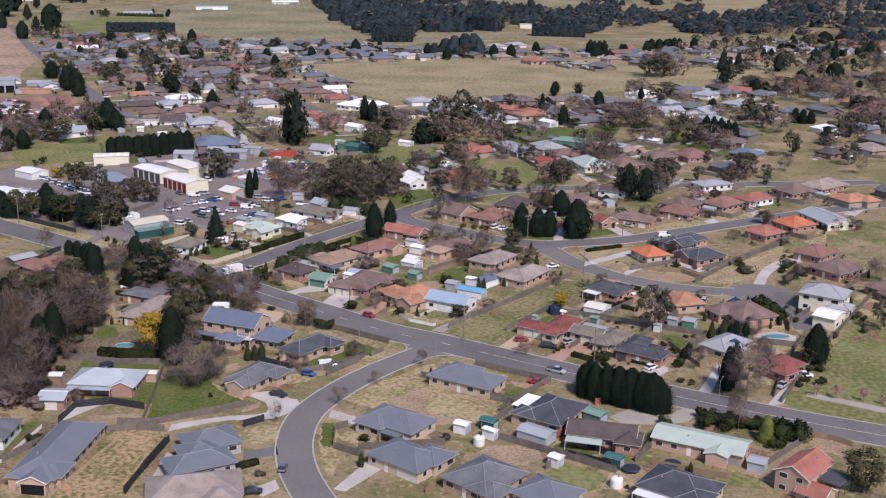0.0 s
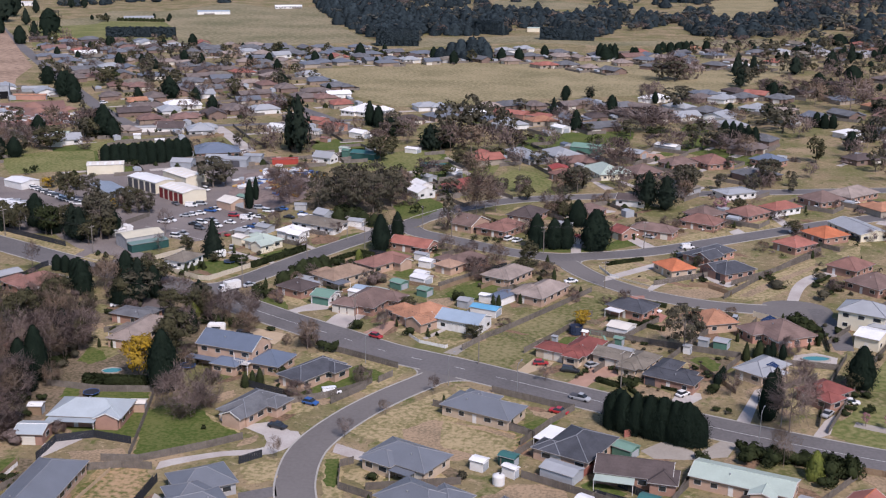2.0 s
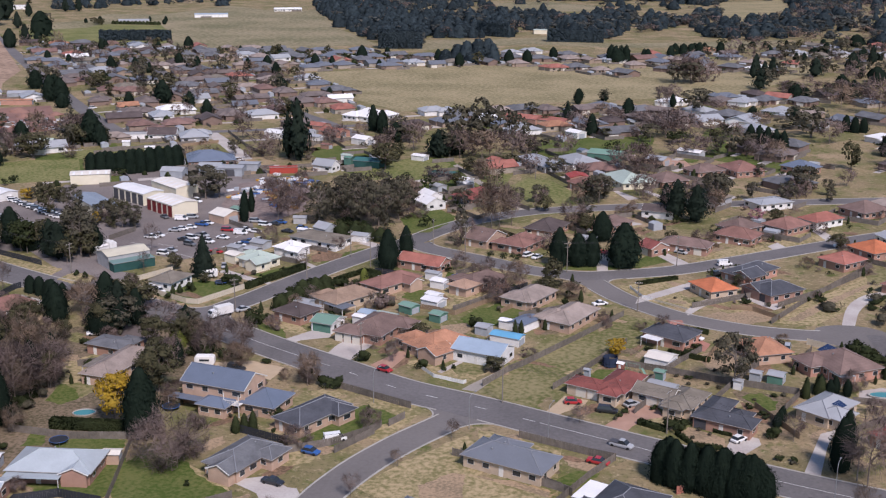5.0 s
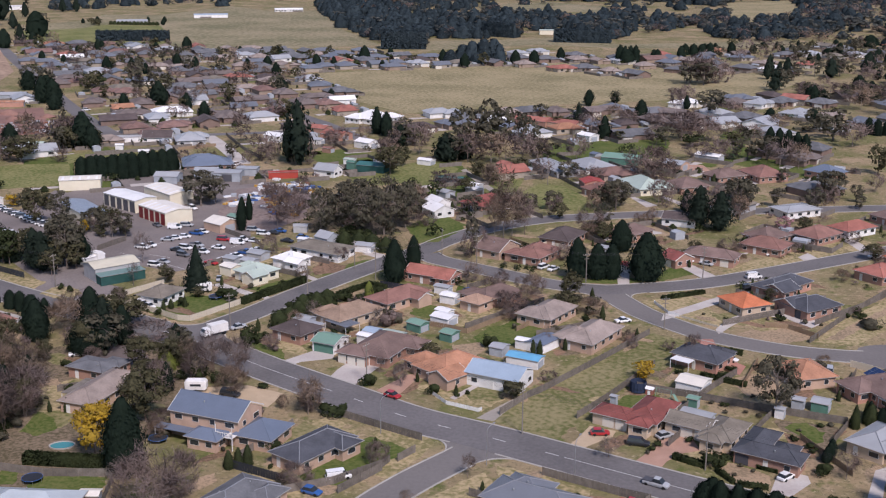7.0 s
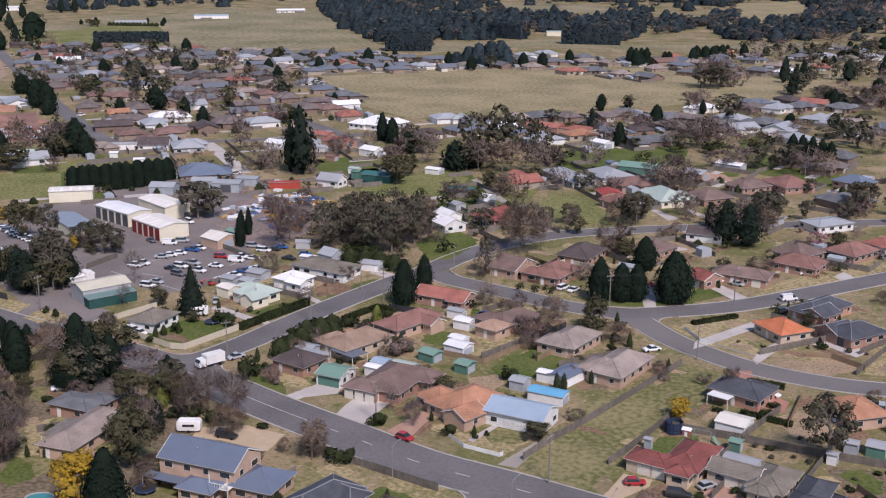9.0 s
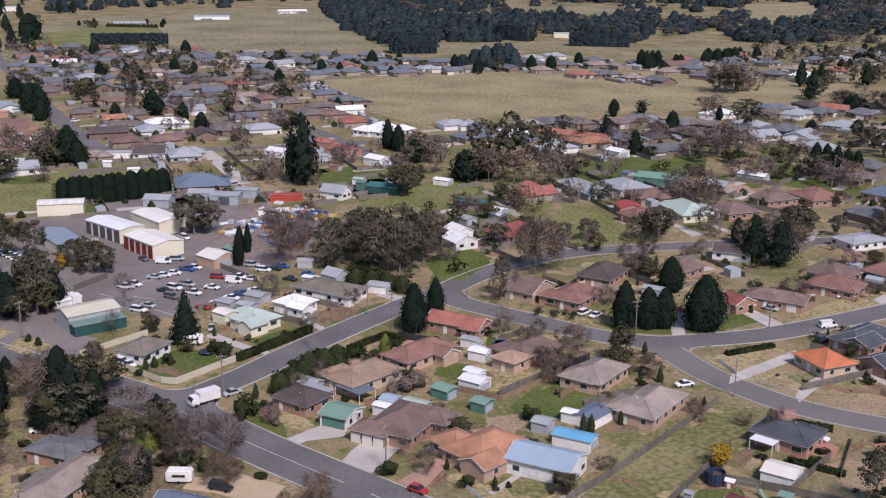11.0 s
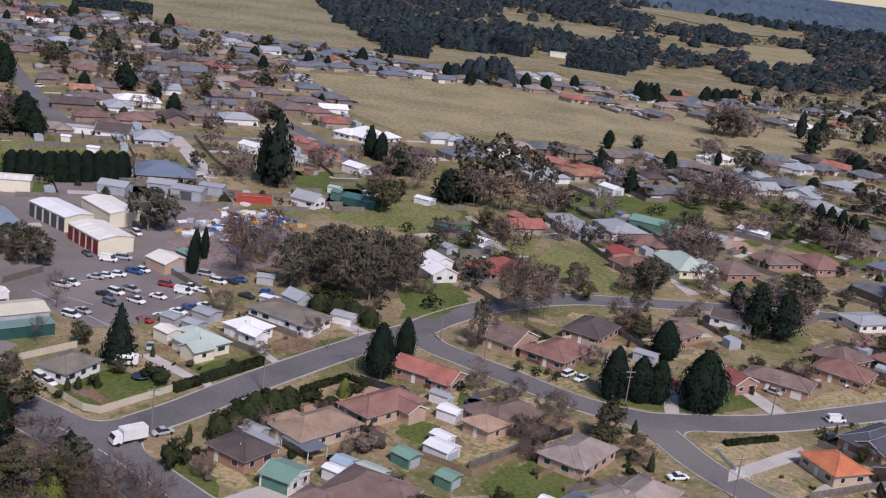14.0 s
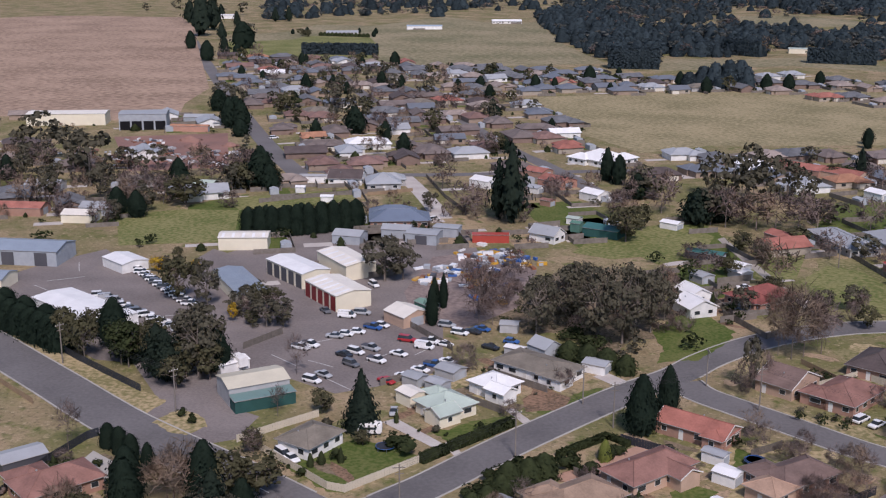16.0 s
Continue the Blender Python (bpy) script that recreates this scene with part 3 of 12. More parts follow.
def hip_roof(a, b, z, rise, thick=0.16):
    """Eaves a by b round the origin; the ridge follows the longer side."""
    bm = bmesh.new()
    x, y = a / 2, b / 2
    r = abs(a - b) / 2
    low = [bm.verts.new(p) for p in ((-x, -y, z), (x, -y, z), (x, y, z), (-x, y, z))]
    up = [bm.verts.new(p) for p in ((-x, -y, z + thick), (x, -y, z + thick), (x, y, z + thick), (-x, y, z + thick))]
    ends = ((-r, 0), (r, 0)) if a >= b else ((0, -r), (0, r))
    p, q = [bm.verts.new((*e, z + thick + rise)) for e in ends]
    bm.faces.new(low[::-1])
    for i in range(4):
        bm.faces.new((low[i], low[(i + 1) % 4], up[(i + 1) % 4], up[i]))
    if a >= b:
        fs = ((up[0], up[1], q, p), (up[1], up[2], q), (up[2], up[3], p, q), (up[3], up[0], p))
        hips = ((up[0].co, p.co), (up[3].co, p.co), (up[1].co, q.co), (up[2].co, q.co))
    else:
        fs = ((up[0], up[1], p), (up[1], up[2], q, p), (up[2], up[3], q), (up[3], up[0], p, q))
        hips = ((up[0].co, p.co), (up[1].co, p.co), (up[2].co, q.co), (up[3].co, q.co))
    for f in fs:
        if len(set(f)) > 2:
            bm.faces.new(f)
    lines = [(s.copy(), e.copy()) for s, e in hips] + ([(p.co.copy(), q.co.copy())] if r > 0.05 else [])
    return bm, lines


def gable_roof(a, b, z, rise, thick=0.16):
    """Two slabs; the ridge runs along x, the eaves stand at y = -b/2 and b/2."""
    bm = bmesh.new()
    x, y = a / 2, b / 2
    prof = ((-y, z), (0, z + rise), (y, z), (y, z + thick), (0, z + rise + thick), (-y, z + thick))
    rings = [[bm.verts.new((s, *p)) for p in prof] for s in (-x, x)]
    for i in range(6):
        j = (i + 1) % 6
        bm.faces.new((rings[0][i], rings[1][i], rings[1][j], rings[0][j]))
    for g in rings:
        bm.faces.new((g[0], g[1], g[4], g[5]))
        bm.faces.new((g[1], g[2], g[3], g[4]))
    return bm, [(Vector((-x, 0, z + rise + thick)), Vector((x, 0, z + rise + thick)))]


def capping(lines, material, parent, r=0.11):
    bm = bmesh.new()
    for s, e in lines:
        add_tube(bm, s, e, r, r, 5)
    return part("ridge_capping", bm, material, parent)


def bargeboard(a, b, z, rise, end):
    """A pale board along the two rakes of one gable end."""
    bm = bmesh.new()
    x = end * (a / 2 + 0.03)
    for s in (-1, 1):
        vs = add_box(bm, x - 0.03, 0, z - 0.04, x + 0.03, b / 2 + 0.03, z + 0.2)
        for v in vs:
            v.co.z += rise * (1 - v.co.y / (b / 2))
            v.co.y *= s
    return bm


def wall_block(a, b, h, gable=0.0):
    bm = bmesh.new()
    x, y = a / 2, b / 2
    if not gable:
        add_box(bm, -x, -y, -0.3, x, y, h)
        return bm
    prof = ((-y, -0.3), (y, -0.3), (y, h), (0, h + gable), (-y, h))
    rings = [[bm.verts.new((s, *p)) for p in prof] for s in (-x, x)]
    for i in range(5):
        j = (i + 1) % 5
        bm.faces.new((rings[0][i], rings[1][i], rings[1][j], rings[0][j]))
    bm.faces.new(rings[0][::-1])
    bm.faces.new(rings[1])
    return bm


def gutter_ring(a, b, z, style, eave=0):
    """A gutter along the eaves: all round a hip roof, or along one eave under a gable."""
    bm = bmesh.new()
    loops = [[bm.verts.new((sx * (a / 2 + o), sy * (b / 2 + o), h)) for sx, sy in ((-1, -1), (1, -1), (1, 1), (-1, 1))] for o, h in ((0.005, z), (0.09, z), (0.09, z + 0.1), (0.005, z + 0.1))]
    if style == "gable":
        for lp in loops:
            for v in lp:
                v.co.x *= (a / 2 - 0.02) / abs(v.co.x)
    for i in range(4):
        lo, up = loops[i], loops[(i + 1) % 4]
        for k in range(4):
            if style == "gable" and k != eave:
                continue
            bm.faces.new((lo[k], lo[(k + 1) % 4], up[(k + 1) % 4], up[k]))
    bmesh.ops.delete(bm, geom=[v for v in bm.verts if not v.link_faces], context="VERTS")
    return bm


def ribbed_door(w, h, n=6):
    """A roller door in one piece, with shallow ribs across it."""
    bm = bmesh.new()
    prof = [(0.0, 0.02)]
    for k in range(n):
        z0, z1 = 0.02 + h * k / n, 0.02 + h * (k + 1) / n
        prof += [(0.06, z0 + 0.03), (0.06, z1 - 0.03), (0.03, z1)]
    prof.append((0.0, 0.02 + h))
    cols = [[bm.verts.new((x, y, z)) for y, z in prof] for x in (-w / 2, w / 2)]
    for i in range(len(prof)):
        j = (i + 1) % len(prof)
        bm.faces.new((cols[0][i], cols[1][i], cols[1][j], cols[0][j]))
    return bm


def block(parent, x, y, a, b, h, roof, wall, style, pitch, cap, over=0.5, pre="", spin=0):
    """One block of a house: its wall, roof, capping and gutter as parts."""
    rise = math.tan(radians(pitch)) * (min(a, b) if style == "hip" else b) / 2
    if style == "gable":
        bm, lines = gable_roof(a, b, h, rise)
        wb = wall_block(a - 2 * 0.25, b - 2 * over, h, rise * (b - 2 * over) / b - 0.05)
    elif style == "skillion":
        bm = bmesh.new()
        vs = add_box(bm, -a / 2, -b / 2, h, a / 2, b / 2, h + 0.14)
        for v in vs:
            if v.co.y > 0:
                v.co.z += rise * 0.6
        lines, wb = [], wall_block(a - 2 * over, b - 2 * over, h)
    else:
        bm, lines = hip_roof(a, b, h, rise)
        wb = wall_block(a - 2 * over, b - 2 * over, h)
    at = Matrix.Translation((x, y, 0)) @ pose(0, 0, 0, 0, 0, spin)
    made = [part(pre + "wall", wb, wall, parent), part(pre + "roof", bm, roof, parent)]
    if lines and cap:
        made.append(capping(lines, cap, parent))
    for eave in (0, 2) if style == "gable" else (0,):
        made.append(part("gutter", gutter_ring(a, b, h + 0.03, style, eave), "gutter", parent))
    for end in (-1, 1) if style == "gable" and over > 0.3 else ():
        made.append(part("bargeboard", bargeboard(a, b, h, rise, end), "trim", parent))
    for o in made:
        o.matrix_basis = at
    return rise


WALL_AT = ((0, -1, 180), (1, 0, -90), (0, 1, 0), (-1, 0, 90))


def openings(parent, x, y, a, b, h, n_skip=(), trim="trim", floor=0.0, seed=0, door_side=0, garage=None, gdoor="garage_door", spin=0, doors_at=()):
    """Windows along all four walls, a door, and a garage door where the house has one."""
    rnd = random.Random(seed)
    base = Matrix.Translation((x, y, 0)) @ pose(0, 0, 0, 0, 0, spin)
    for s, (ux, uy, turn) in enumerate(WALL_AT):
        if s in n_skip:
            continue
        length, off = (a, b / 2) if ux == 0 else (b, a / 2)
        spots = []
        n = max(1, int(length / 3.3))
        for k in range(n):
            spots.append((-length / 2 + (k + 0.5) * length / n, rnd.choice((1.2, 1.5, 1.8, 2.1))))
        for k, (u, w) in enumerate(spots):
            w = min(w, length / n * 0.75)
            local = Matrix.Translation((ux * off, uy * off, floor)) @ pose(0, 0, 0, 0, 0, turn)
            if garage and s == garage[0] and abs(u - garage[1]) < garage[2] / 2 + w / 2:
                continue
            if s == 0 and any(abs(u - g) < 1.3 + w / 2 for g in doors_at):
                continue
            if s == door_side and k == n // 2 and floor < 1:
                d = new("door", cached(("door", trim), "door", lambda: boxes((-0.48, 0, 0, 0.48, 0.06, 2.06)), "trim"))
                d.parent, d.matrix_basis = parent, base @ local @ Matrix.Translation((u, 0, 0))
                continue
            window(parent, base @ local @ Matrix.Translation((u, 0, 0.95 if h > 2 else 0.6)), w, 1.15, trim)
        if s == 0:
            for u in doors_at:
                g = part("garage_door", ribbed_door(2.5, 2.15, 5), gdoor, parent)
                g.matrix_basis = base @ Matrix.Translation((ux * off, uy * off, 0)) @ pose(0, 0, 0, 0, 0, turn) @ Matrix.Translation((u, 0, 0))
        if garage and s == garage[0]:
            w = garage[2]
            g = part("garage_door", ribbed_door(w, 2.15, 5), gdoor, parent)
            g.matrix_basis = base @ Matrix.Translation((ux * off, uy * off, 0)) @ pose(0, 0, 0, 0, 0, turn) @ Matrix.Translation((garage[1], 0, 0))


COUNT = [0]


def house(x, y, a, b, turn, roof, wall, label, h=2.6, style="hip", pitch=24, cap="same", wings=(), garage=None, gdoor="garage_door", upper=False, verandah=None, name="house", category="house", trim="trim", vents=1, wing_garage=()):
    """Eaves a by b metres round (x, y), turned by degrees. wings: (dx, dy, a, b, style) blocks of the same roof."""
    COUNT[0] += 1
    e = empty(name, pose(x, y, 0, 0, 0, turn), label, category)
    cap = roof if cap == "same" else cap
    hh = h + (2.7 if upper else 0)
    rise = block(e, 0, 0, a, b, hh, roof, wall, style, pitch, cap)
    openings(e, 0, 0, a - 1.0 if style != "gable" else a - 0.5, b - 1.0, h, seed=COUNT[0], garage=garage, gdoor=gdoor, trim=trim)
    if upper:
        openings(e, 0, 0, a - 1.0 if style != "gable" else a - 0.5, b - 1.0, h, seed=COUNT[0] + 7, floor=2.7, trim=trim)
    for k, (dx, dy, wa, wb, ws) in enumerate(wings):
        spin = 90 if ws == "gable_y" else 0
        block(e, dx, dy, wa, wb, h - 0.02, roof, wall, "gable" if spin else ws, pitch, cap, pre="wing_", spin=spin)
        openings(e, dx, dy, wa - 1.0, wb - 1.0, h, seed=COUNT[0] + 3, door_side=9, spin=spin, trim=trim, doors_at=wing_garage if k == 0 else ())
    if verandah:
        vx, vy, va, vb, vroof = verandah
        part("verandah_roof", boxes((vx - va / 2, vy - vb / 2, 2.35, vx + va / 2, vy + vb / 2, 2.45)), vroof, e)
        for sx in (-1, 1):
            for sy in (-1, 1):
                part("post", boxes((vx + sx * (va / 2 - 0.15) - 0.06, vy + sy * (vb / 2 - 0.15) - 0.06, 0, vx + sx * (va / 2 - 0.15) + 0.06, vy + sy * (vb / 2 - 0.15) + 0.06, 2.35)), "trim", e)
    rnd = random.Random(COUNT[0])
    for _ in range(vents):
        bm = bmesh.new()
        u = rnd.uniform(-0.25, 0.25) * a
        s = rnd.choice((-1, 1)) * b * 0.2
        z = hh + rise * (0.6 if style != "skillion" else 0.3)
        add_tube(bm, (u, s, z - 0.3), (u, s, z + 0.35), 0.1, 0.1, 6)
        add_tube(bm, (u, s, z + 0.35), (u, s, z + 0.55), 0.2, 0.14, 6)
        part("roof_vent", bm, "galv", e)
    return e


def shed(x, y, a, b, turn, roof, wall, label, h=2.3, style="gable", pitch=14, doors=0, door_mat="garage_door", side=0, name="shed", category="shed", light=0):
    e = empty(name, pose(x, y, 0, 0, 0, turn), label, category)
    block(e, 0, 0, a, b, h, roof, wall, style, pitch, None, over=0.12)
    ux, uy, t = WALL_AT[side]
    length, off = (a, (b - 0.24) / 2) if ux == 0 else (b, (a - 0.5) / 2)
    for k in range(doors):
        w = min(length / doors * 0.72, 4.0)
        d = part("roller_door", ribbed_door(w, h - 0.4, max(4, int(h * 1.6))), door_mat, e)
        d.matrix_basis = Matrix.Translation((ux * off, uy * off, 0)) @ pose(0, 0, 0, 0, 0, t) @ Matrix.Translation((-length / 2 + (k + 0.5) * length / doors, 0, 0))
    rise = math.tan(radians(pitch)) * b / 2
    for k in range(light):
        u = -a / 2 + (k + 0.5) * a / light
        bm = bmesh.new()
        vs = add_box(bm, u - 0.45, -b / 2 + 0.4, 0.0, u + 0.45, -0.5, 0.03)
        for v in vs:
            v.co.z += h + 0.18 + rise * (1 + v.co.y / (b / 2))
        part("skylight_sheet", bm, "white_roof", e)
    return e


# ---- houses of the near street ----
long_house = house(-101.6, 144.2, 10.6, 27.5, 4.0, "bluegrey", "tanbrick", "long blue-grey metal-roofed brick house with an open garage", cap="ridge_grey", wings=((1.2, -12.6, 5.6, 6.4, "gable_y"), (3.2, -9.0, 6, 7, "hip")), vents=2)
# Flat black panel where the open garage has only shade.
part("garage_door", boxes((-2.4, 0.0, 0.05, 2.4, 0.08, 2.2)), "open_bay", long_house, "black panel for the shade inside an open garage").matrix_basis = pose(1.2, -15.22, 0)
house(-70.6, 145.2, 14.2, 8.8, 38.0, "bluegrey", "grey_wall", "grey house with stepped blue-grey hipped metal roofs", cap="ridge_grey", wings=((5.2, 9.3, 12, 10, "hip"), (1.5, 4.6, 9, 9, "hip")), garage=(1, 0, 2.4))
house(-67.3, 134.4, 18.9, 11.5, 23.3, "beige_tile", "tanbrick", "low house with a greyish beige tiled hip roof", cap="ridge_grey", wings=((5, -5, 8, 8, "hip"),))
house(-75.0, 192.9, 8.8, 14.3, -19.7, "grey_tile", "tanbrick", "grey tiled brick house with a white garage door", cap="ridge_grey", garage=(0, 1.2, 4.6), wings=((1.0, -5.6, 6.4, 6.0, "gable_y"), (4.2, 3.6, 5.5, 6.5, "hip")), vents=2)
house(-67.4, 215.5, 8.6, 16.1, -28.7, "charcoal", "tanbrick", "dark grey tiled brick house beside the main road", cap="ridge_grey", wings=((2.4, 4.4, 8, 6, "hip"),))
house(-34.5, 173.9, 15.5, 10.5, -23.6, "bluegrey", "creambrick", "blue-grey metal-roofed house with a rear patio", cap="ridge_grey", garage=(0, -4.5, 4.8), wings=((-3.5, -3.4, 8, 7, "hip"),), verandah=(3, -6.3, 5, 2.6, "bluegrey"))
house(-28.6, 156.5, 14.7, 10.5, -28.8, "bluegrey", "creambrick", "blue-grey metal-roofed house with two garage doors", cap="ridge_grey", garage=(0, -4, 5.2), wings=((4, 3.5, 8, 8, "hip"),))
house(-22.9, 202.0, 17.8, 9.6, -20.1, "bluegrey", "creambrick", "long blue-grey roofed house behind a paling fence", cap="ridge_grey", wings=((-3, 3, 9, 8, "hip"),), vents=2)
house(-0.1, 186.3, 11.5, 14.9, -23.0, "charcoal", "tanbrick", "house with a large charcoal tiled hip roof", cap="ridge_grey", verandah=(-7.6, 1.5, 4.5, 8, "white_roof"), wings=((-4.2, -4.5, 7, 6, "hip"),), garage=(0, 2, 2.5))
house(-11.1, 150.9, 12.5, 13.9, -32.3, "grey_tile", "tanbrick", "grey tiled hip-roofed house in the near row", cap="ridge_grey", wings=((4.5, -3.5, 8, 7, "hip"),), vents=2)
house(2.2, 146.4, 11.5, 10.5, -27.6, "bluegrey", "grey_wall", "blue-grey metal-roofed house in the near row", cap="ridge_grey")
house(11.7, 177.4, 15.6, 9, -4.8, "darkbrown", "brick", "long dark brown tiled brick house with a patio", style="gable", cap="darkbrown", verandah=(-3.5, -5.9, 8, 3, "palegreen"), wings=((6, -2.5, 6, 7, "hip"),))
house(33.2, 177.2, 20.4, 9, -16.6, "palegreen", "tanbrick", "brick house with a pale green metal gable roof and a sunroom", style="gable", pitch=16, cap="palegreen", wings=((4.8, -4.2, 5, 5.4, "gable_y"),), garage=(0, -8, 2.4), gdoor="galv")
house(28.2, 154.6, 15, 12, -25.6, "charcoal", "creambrick", "charcoal tiled hip-roofed house with a white patio roof", cap="ridge_grey", verandah=(-2, -7.2, 9, 3, "white_roof"), wings=((4.5, -3, 7, 8, "hip"),))
red_house = house(53.4, 164.7, 11.8, 8, 58.0, "terracotta", "tanbrick", "red-tiled brick house with white-trimmed gables and a pergola", style="gable", pitch=28, upper=True, h=1.6, cap="orange", wings=((-3.5, -4.5, 6.4, 6.6, "gable_y"),))
part("pergola_roof", boxes((-1.2, -8.4, 3.05, 5.2, -3.2, 3.17)), "darktrim", red_house, "dark blue-grey sheet pergola roof")
for px, py in ((-1.0, -8.2), (5.0, -8.2), (2.0, -8.2)):
    part("post", boxes((px - 0.07, py - 0.07, 0, px + 0.07, py + 0.07, 3.05)), "darktrim", red_house)
house(-109.0, 183.0, 17.0, 10.5, 6.2, "pale_roof", "brick", "brick house with a pale metal roof and a verandah", cap="pale_roof", verandah=(-2.5, -6.2, 11, 2.4, "pale_roof"), wings=((5.2, -3.4, 5, 6, "gable_y"),))
house(-116.5, 170.6, 6.6, 7.0, 8.3, "pale_roof", "brick", "small brick garage with a pale metal roof", style="gable", pitch=14, cap="white_roof", name="garage", category="garage", garage=(0, 0, 3), vents=0)
blue_house = house(-90.1, 222.9, 16.4, 10, -11.6, "blue", "tanbrick", "two-storey brick house with a blue metal gable roof and white balcony", style="gable", pitch=27, upper=True, cap="blue", wings=((11.2, -0.5, 9, 9.5, "hip"), (2.2, -6.8, 7.6, 5.2, "hip")), verandah=(-5.2, -6.2, 9.5, 2.6, "blue"), vents=2)
part("balcony_deck", boxes((4.2, -7.0, 2.62, 8.0, -4.5, 2.74)), "trim", blue_house, "white balcony deck")
for k in range(8):
    part("baluster", boxes((4.2 + 0.53 * k, -7.0, 2.74, 4.28 + 0.53 * k, -6.92, 3.62)), "trim", blue_house)
part("handrail", boxes((4.15, -7.03, 3.62, 8.05, -6.9, 3.7)), "trim", blue_house)
for px in (4.25, 7.95):
    part("balcony_post", boxes((px - 0.07, -7.0, 0, px + 0.07, -6.86, 5.2)), "trim", blue_house)
house(-120.8, 234.6, 8.6, 20.0, -9.0, "beige_tile", "tanbrick", "long pale tiled house among trees", cap="beige_tile", wings=((2.6, 6.0, 7.0, 6.5, "hip"),), verandah=(-5.4, -1.0, 2.6, 9.0, "wood"))
house(-128.6, 246.6, 10.6, 7.6, -13.0, "grey_tile", "brick", "grey flat-pitched house behind bare trees", pitch=12, wings=((3.4, 3.2, 6, 5, "hip"),))
house(-170.1, 267.8, 15, 10, 62.0, "redbrown", "brick", "maroon tiled brick house with a pale courtyard", wings=((-3, 4, 8, 9, "hip"),))
house(-147, 214, 12, 9, 40, "redbrown", "brick", "red-brown tiled house among bare trees")

# south side houses of the block between the streets
house(-80.5, 274.0, 6.8, 7.6, -15.8, "green_roof", "white_wall", "white double garage with a green metal roof", style="gable", pitch=16, cap="green_roof", h=2.5, garage=(0, 0, 5.4), gdoor="green_wall", name="garage", category="garage", vents=0)
brown_house = house(-66.8, 272.4, 11.5, 16.3, -16.0, "brown_tile", "brick", "brown tiled brick house with three cream garage doors", wings=((-3.5, -6.6, 8.5, 6.5, "hip"), (5.0, 4, 8, 7, "hip")), vents=2)
for k in range(3):
    part("garage_door", ribbed_door(2.2, 2.15, 5), "garage_door", brown_house).matrix_basis = pose(-0.9 - 2.55 * k, -9.4, 0, 0, 0, 180)
house(-48.7, 263.4, 11.5, 15.0, -35.2, "peach", "tanbrick", "house with a wide peach tiled hip roof", wings=((-6, -2.5, 8, 8, "hip"), (4, -5, 7, 7, "gable_y")), vents=2)
house(-90.8, 279.8, 10.3, 9.0, -24.7, "darkbrown", "brick", "orange brick house with a dark brown tiled roof", verandah=(-1, 5.6, 8, 3, "zinc"))
house(-81.3, 295.2, 10.0, 16.2, -32.8, "tan_tile", "creambrick", "long tan tiled house with a blue-grey patio roof", verandah=(4.5, -6.6, 8, 5.0, "bluegrey"), wings=((-3, -3.5, 9, 8, "hip"),))
house(-72.0, 311.7, 9.2, 17.4, -32.3, "redbrown", "tanbrick", "red-brown tiled brick house with a hedge in front", wings=((4.2, 3, 7, 6, "gable"),))
house(-66.5, 334.0, 15.5, 8.2, -18.0, "terracotta", "brick", "long red-tiled brick house at the street corner", style="gable", cap="terracotta", wings=((5.2, -1.0, 5.0, 8.4, "hip"),))
house(-37.0, 260.0, 13.4, 9.5, -17.0, "lightblue", "white_wall", "white house with a light blue metal roof", style="gable", pitch=20, h=3.0, cap="lightblue")
house(-18.0, 291.2, 9.4, 17.4, -24.4, "beige_tile", "tanbrick", "pale brick house with a greyish beige tiled hip roof", vents=2, wings=((-2.5, -3.5, 9, 9, "hip"),))
house(-30.1, 306.4, 9.4, 14.9, -24.6, "beige_tile", "tanbrick", "brick house with a beige tiled hip roof and green yard", wings=((-1.5, -4, 9, 7.5, "hip"),))
house(-46.5, 318.5, 9, 15, -38, "brown_tile", "brick", "brown tiled house behind bare shrubs", wings=((-3, -4, 8, 7, "hip"),))
house(-50.2, 311.4, 7.4, 7.2, -30, "peach_pale", "tanbrick", "small pale peach-tiled house behind bare shrubs", vents=0)
house(-3.0, 245.0, 7.8, 13.6, -22.0, "maroon", "creambrick", "cream brick house with a deep red tiled roof", wings=((-6.0, -4.9, 8.8, 6.2, "hip"), (0.6, -7.0, 5.0, 4.4, "hip")), vents=2, wing_garage=(-2.5, 0.4))
house(11.6, 238.2, 7.2, 11.6, -24.0, "mossgrey", "creambrick", "cream brick house with a weathered grey-green tiled roof", wings=((-6.9, -0.2, 9.8, 6.6, "gable"), (-0.4, -5.4, 5.2, 4.0, "hip")), wing_garage=(-3.0, 0.0))
house(19.6, 228.8, 13.4, 6.4, -22.0, "charcoal", "brick", "brick house with a charcoal tiled roof", garage=(0, 4.6, 2.6), gdoor="darktrim", wings=((-3.5, 3.6, 6.0, 13.4, "hip"), (2.2, 3.2, 5.0, 5.4, "hip")))
house(8.6, 281.3, 12.6, 9.2, -30.0, "charcoal", "pink_wall", "brick house with a charcoal tiled hip roof", verandah=(-2, -6.0, 5, 3, "white_roof"), wings=((2, 3.5, 7.4, 5.6, "hip"),))
house(31.2, 275.2, 11.6, 10.4, -64.4, "peach", "tanbrick", "house with a peach tiled hip roof behind a gum tree")
house(49.0, 268.6, 14.6, 13.5, -58.0, "brown_tile", "pink_wall", "brown tiled house beside a blue swimming pool", wings=((-3, -6, 8, 8, "hip"),), verandah=(6, -5, 5, 4, "zinc"))
house(41.8, 240.2, 8.5, 13.4, -36.9, "zinc", "creambrick", "house with a pale grey-blue metal hip roof", cap="ridge_grey", wings=((3.5, -2.5, 7, 7, "hip"),))
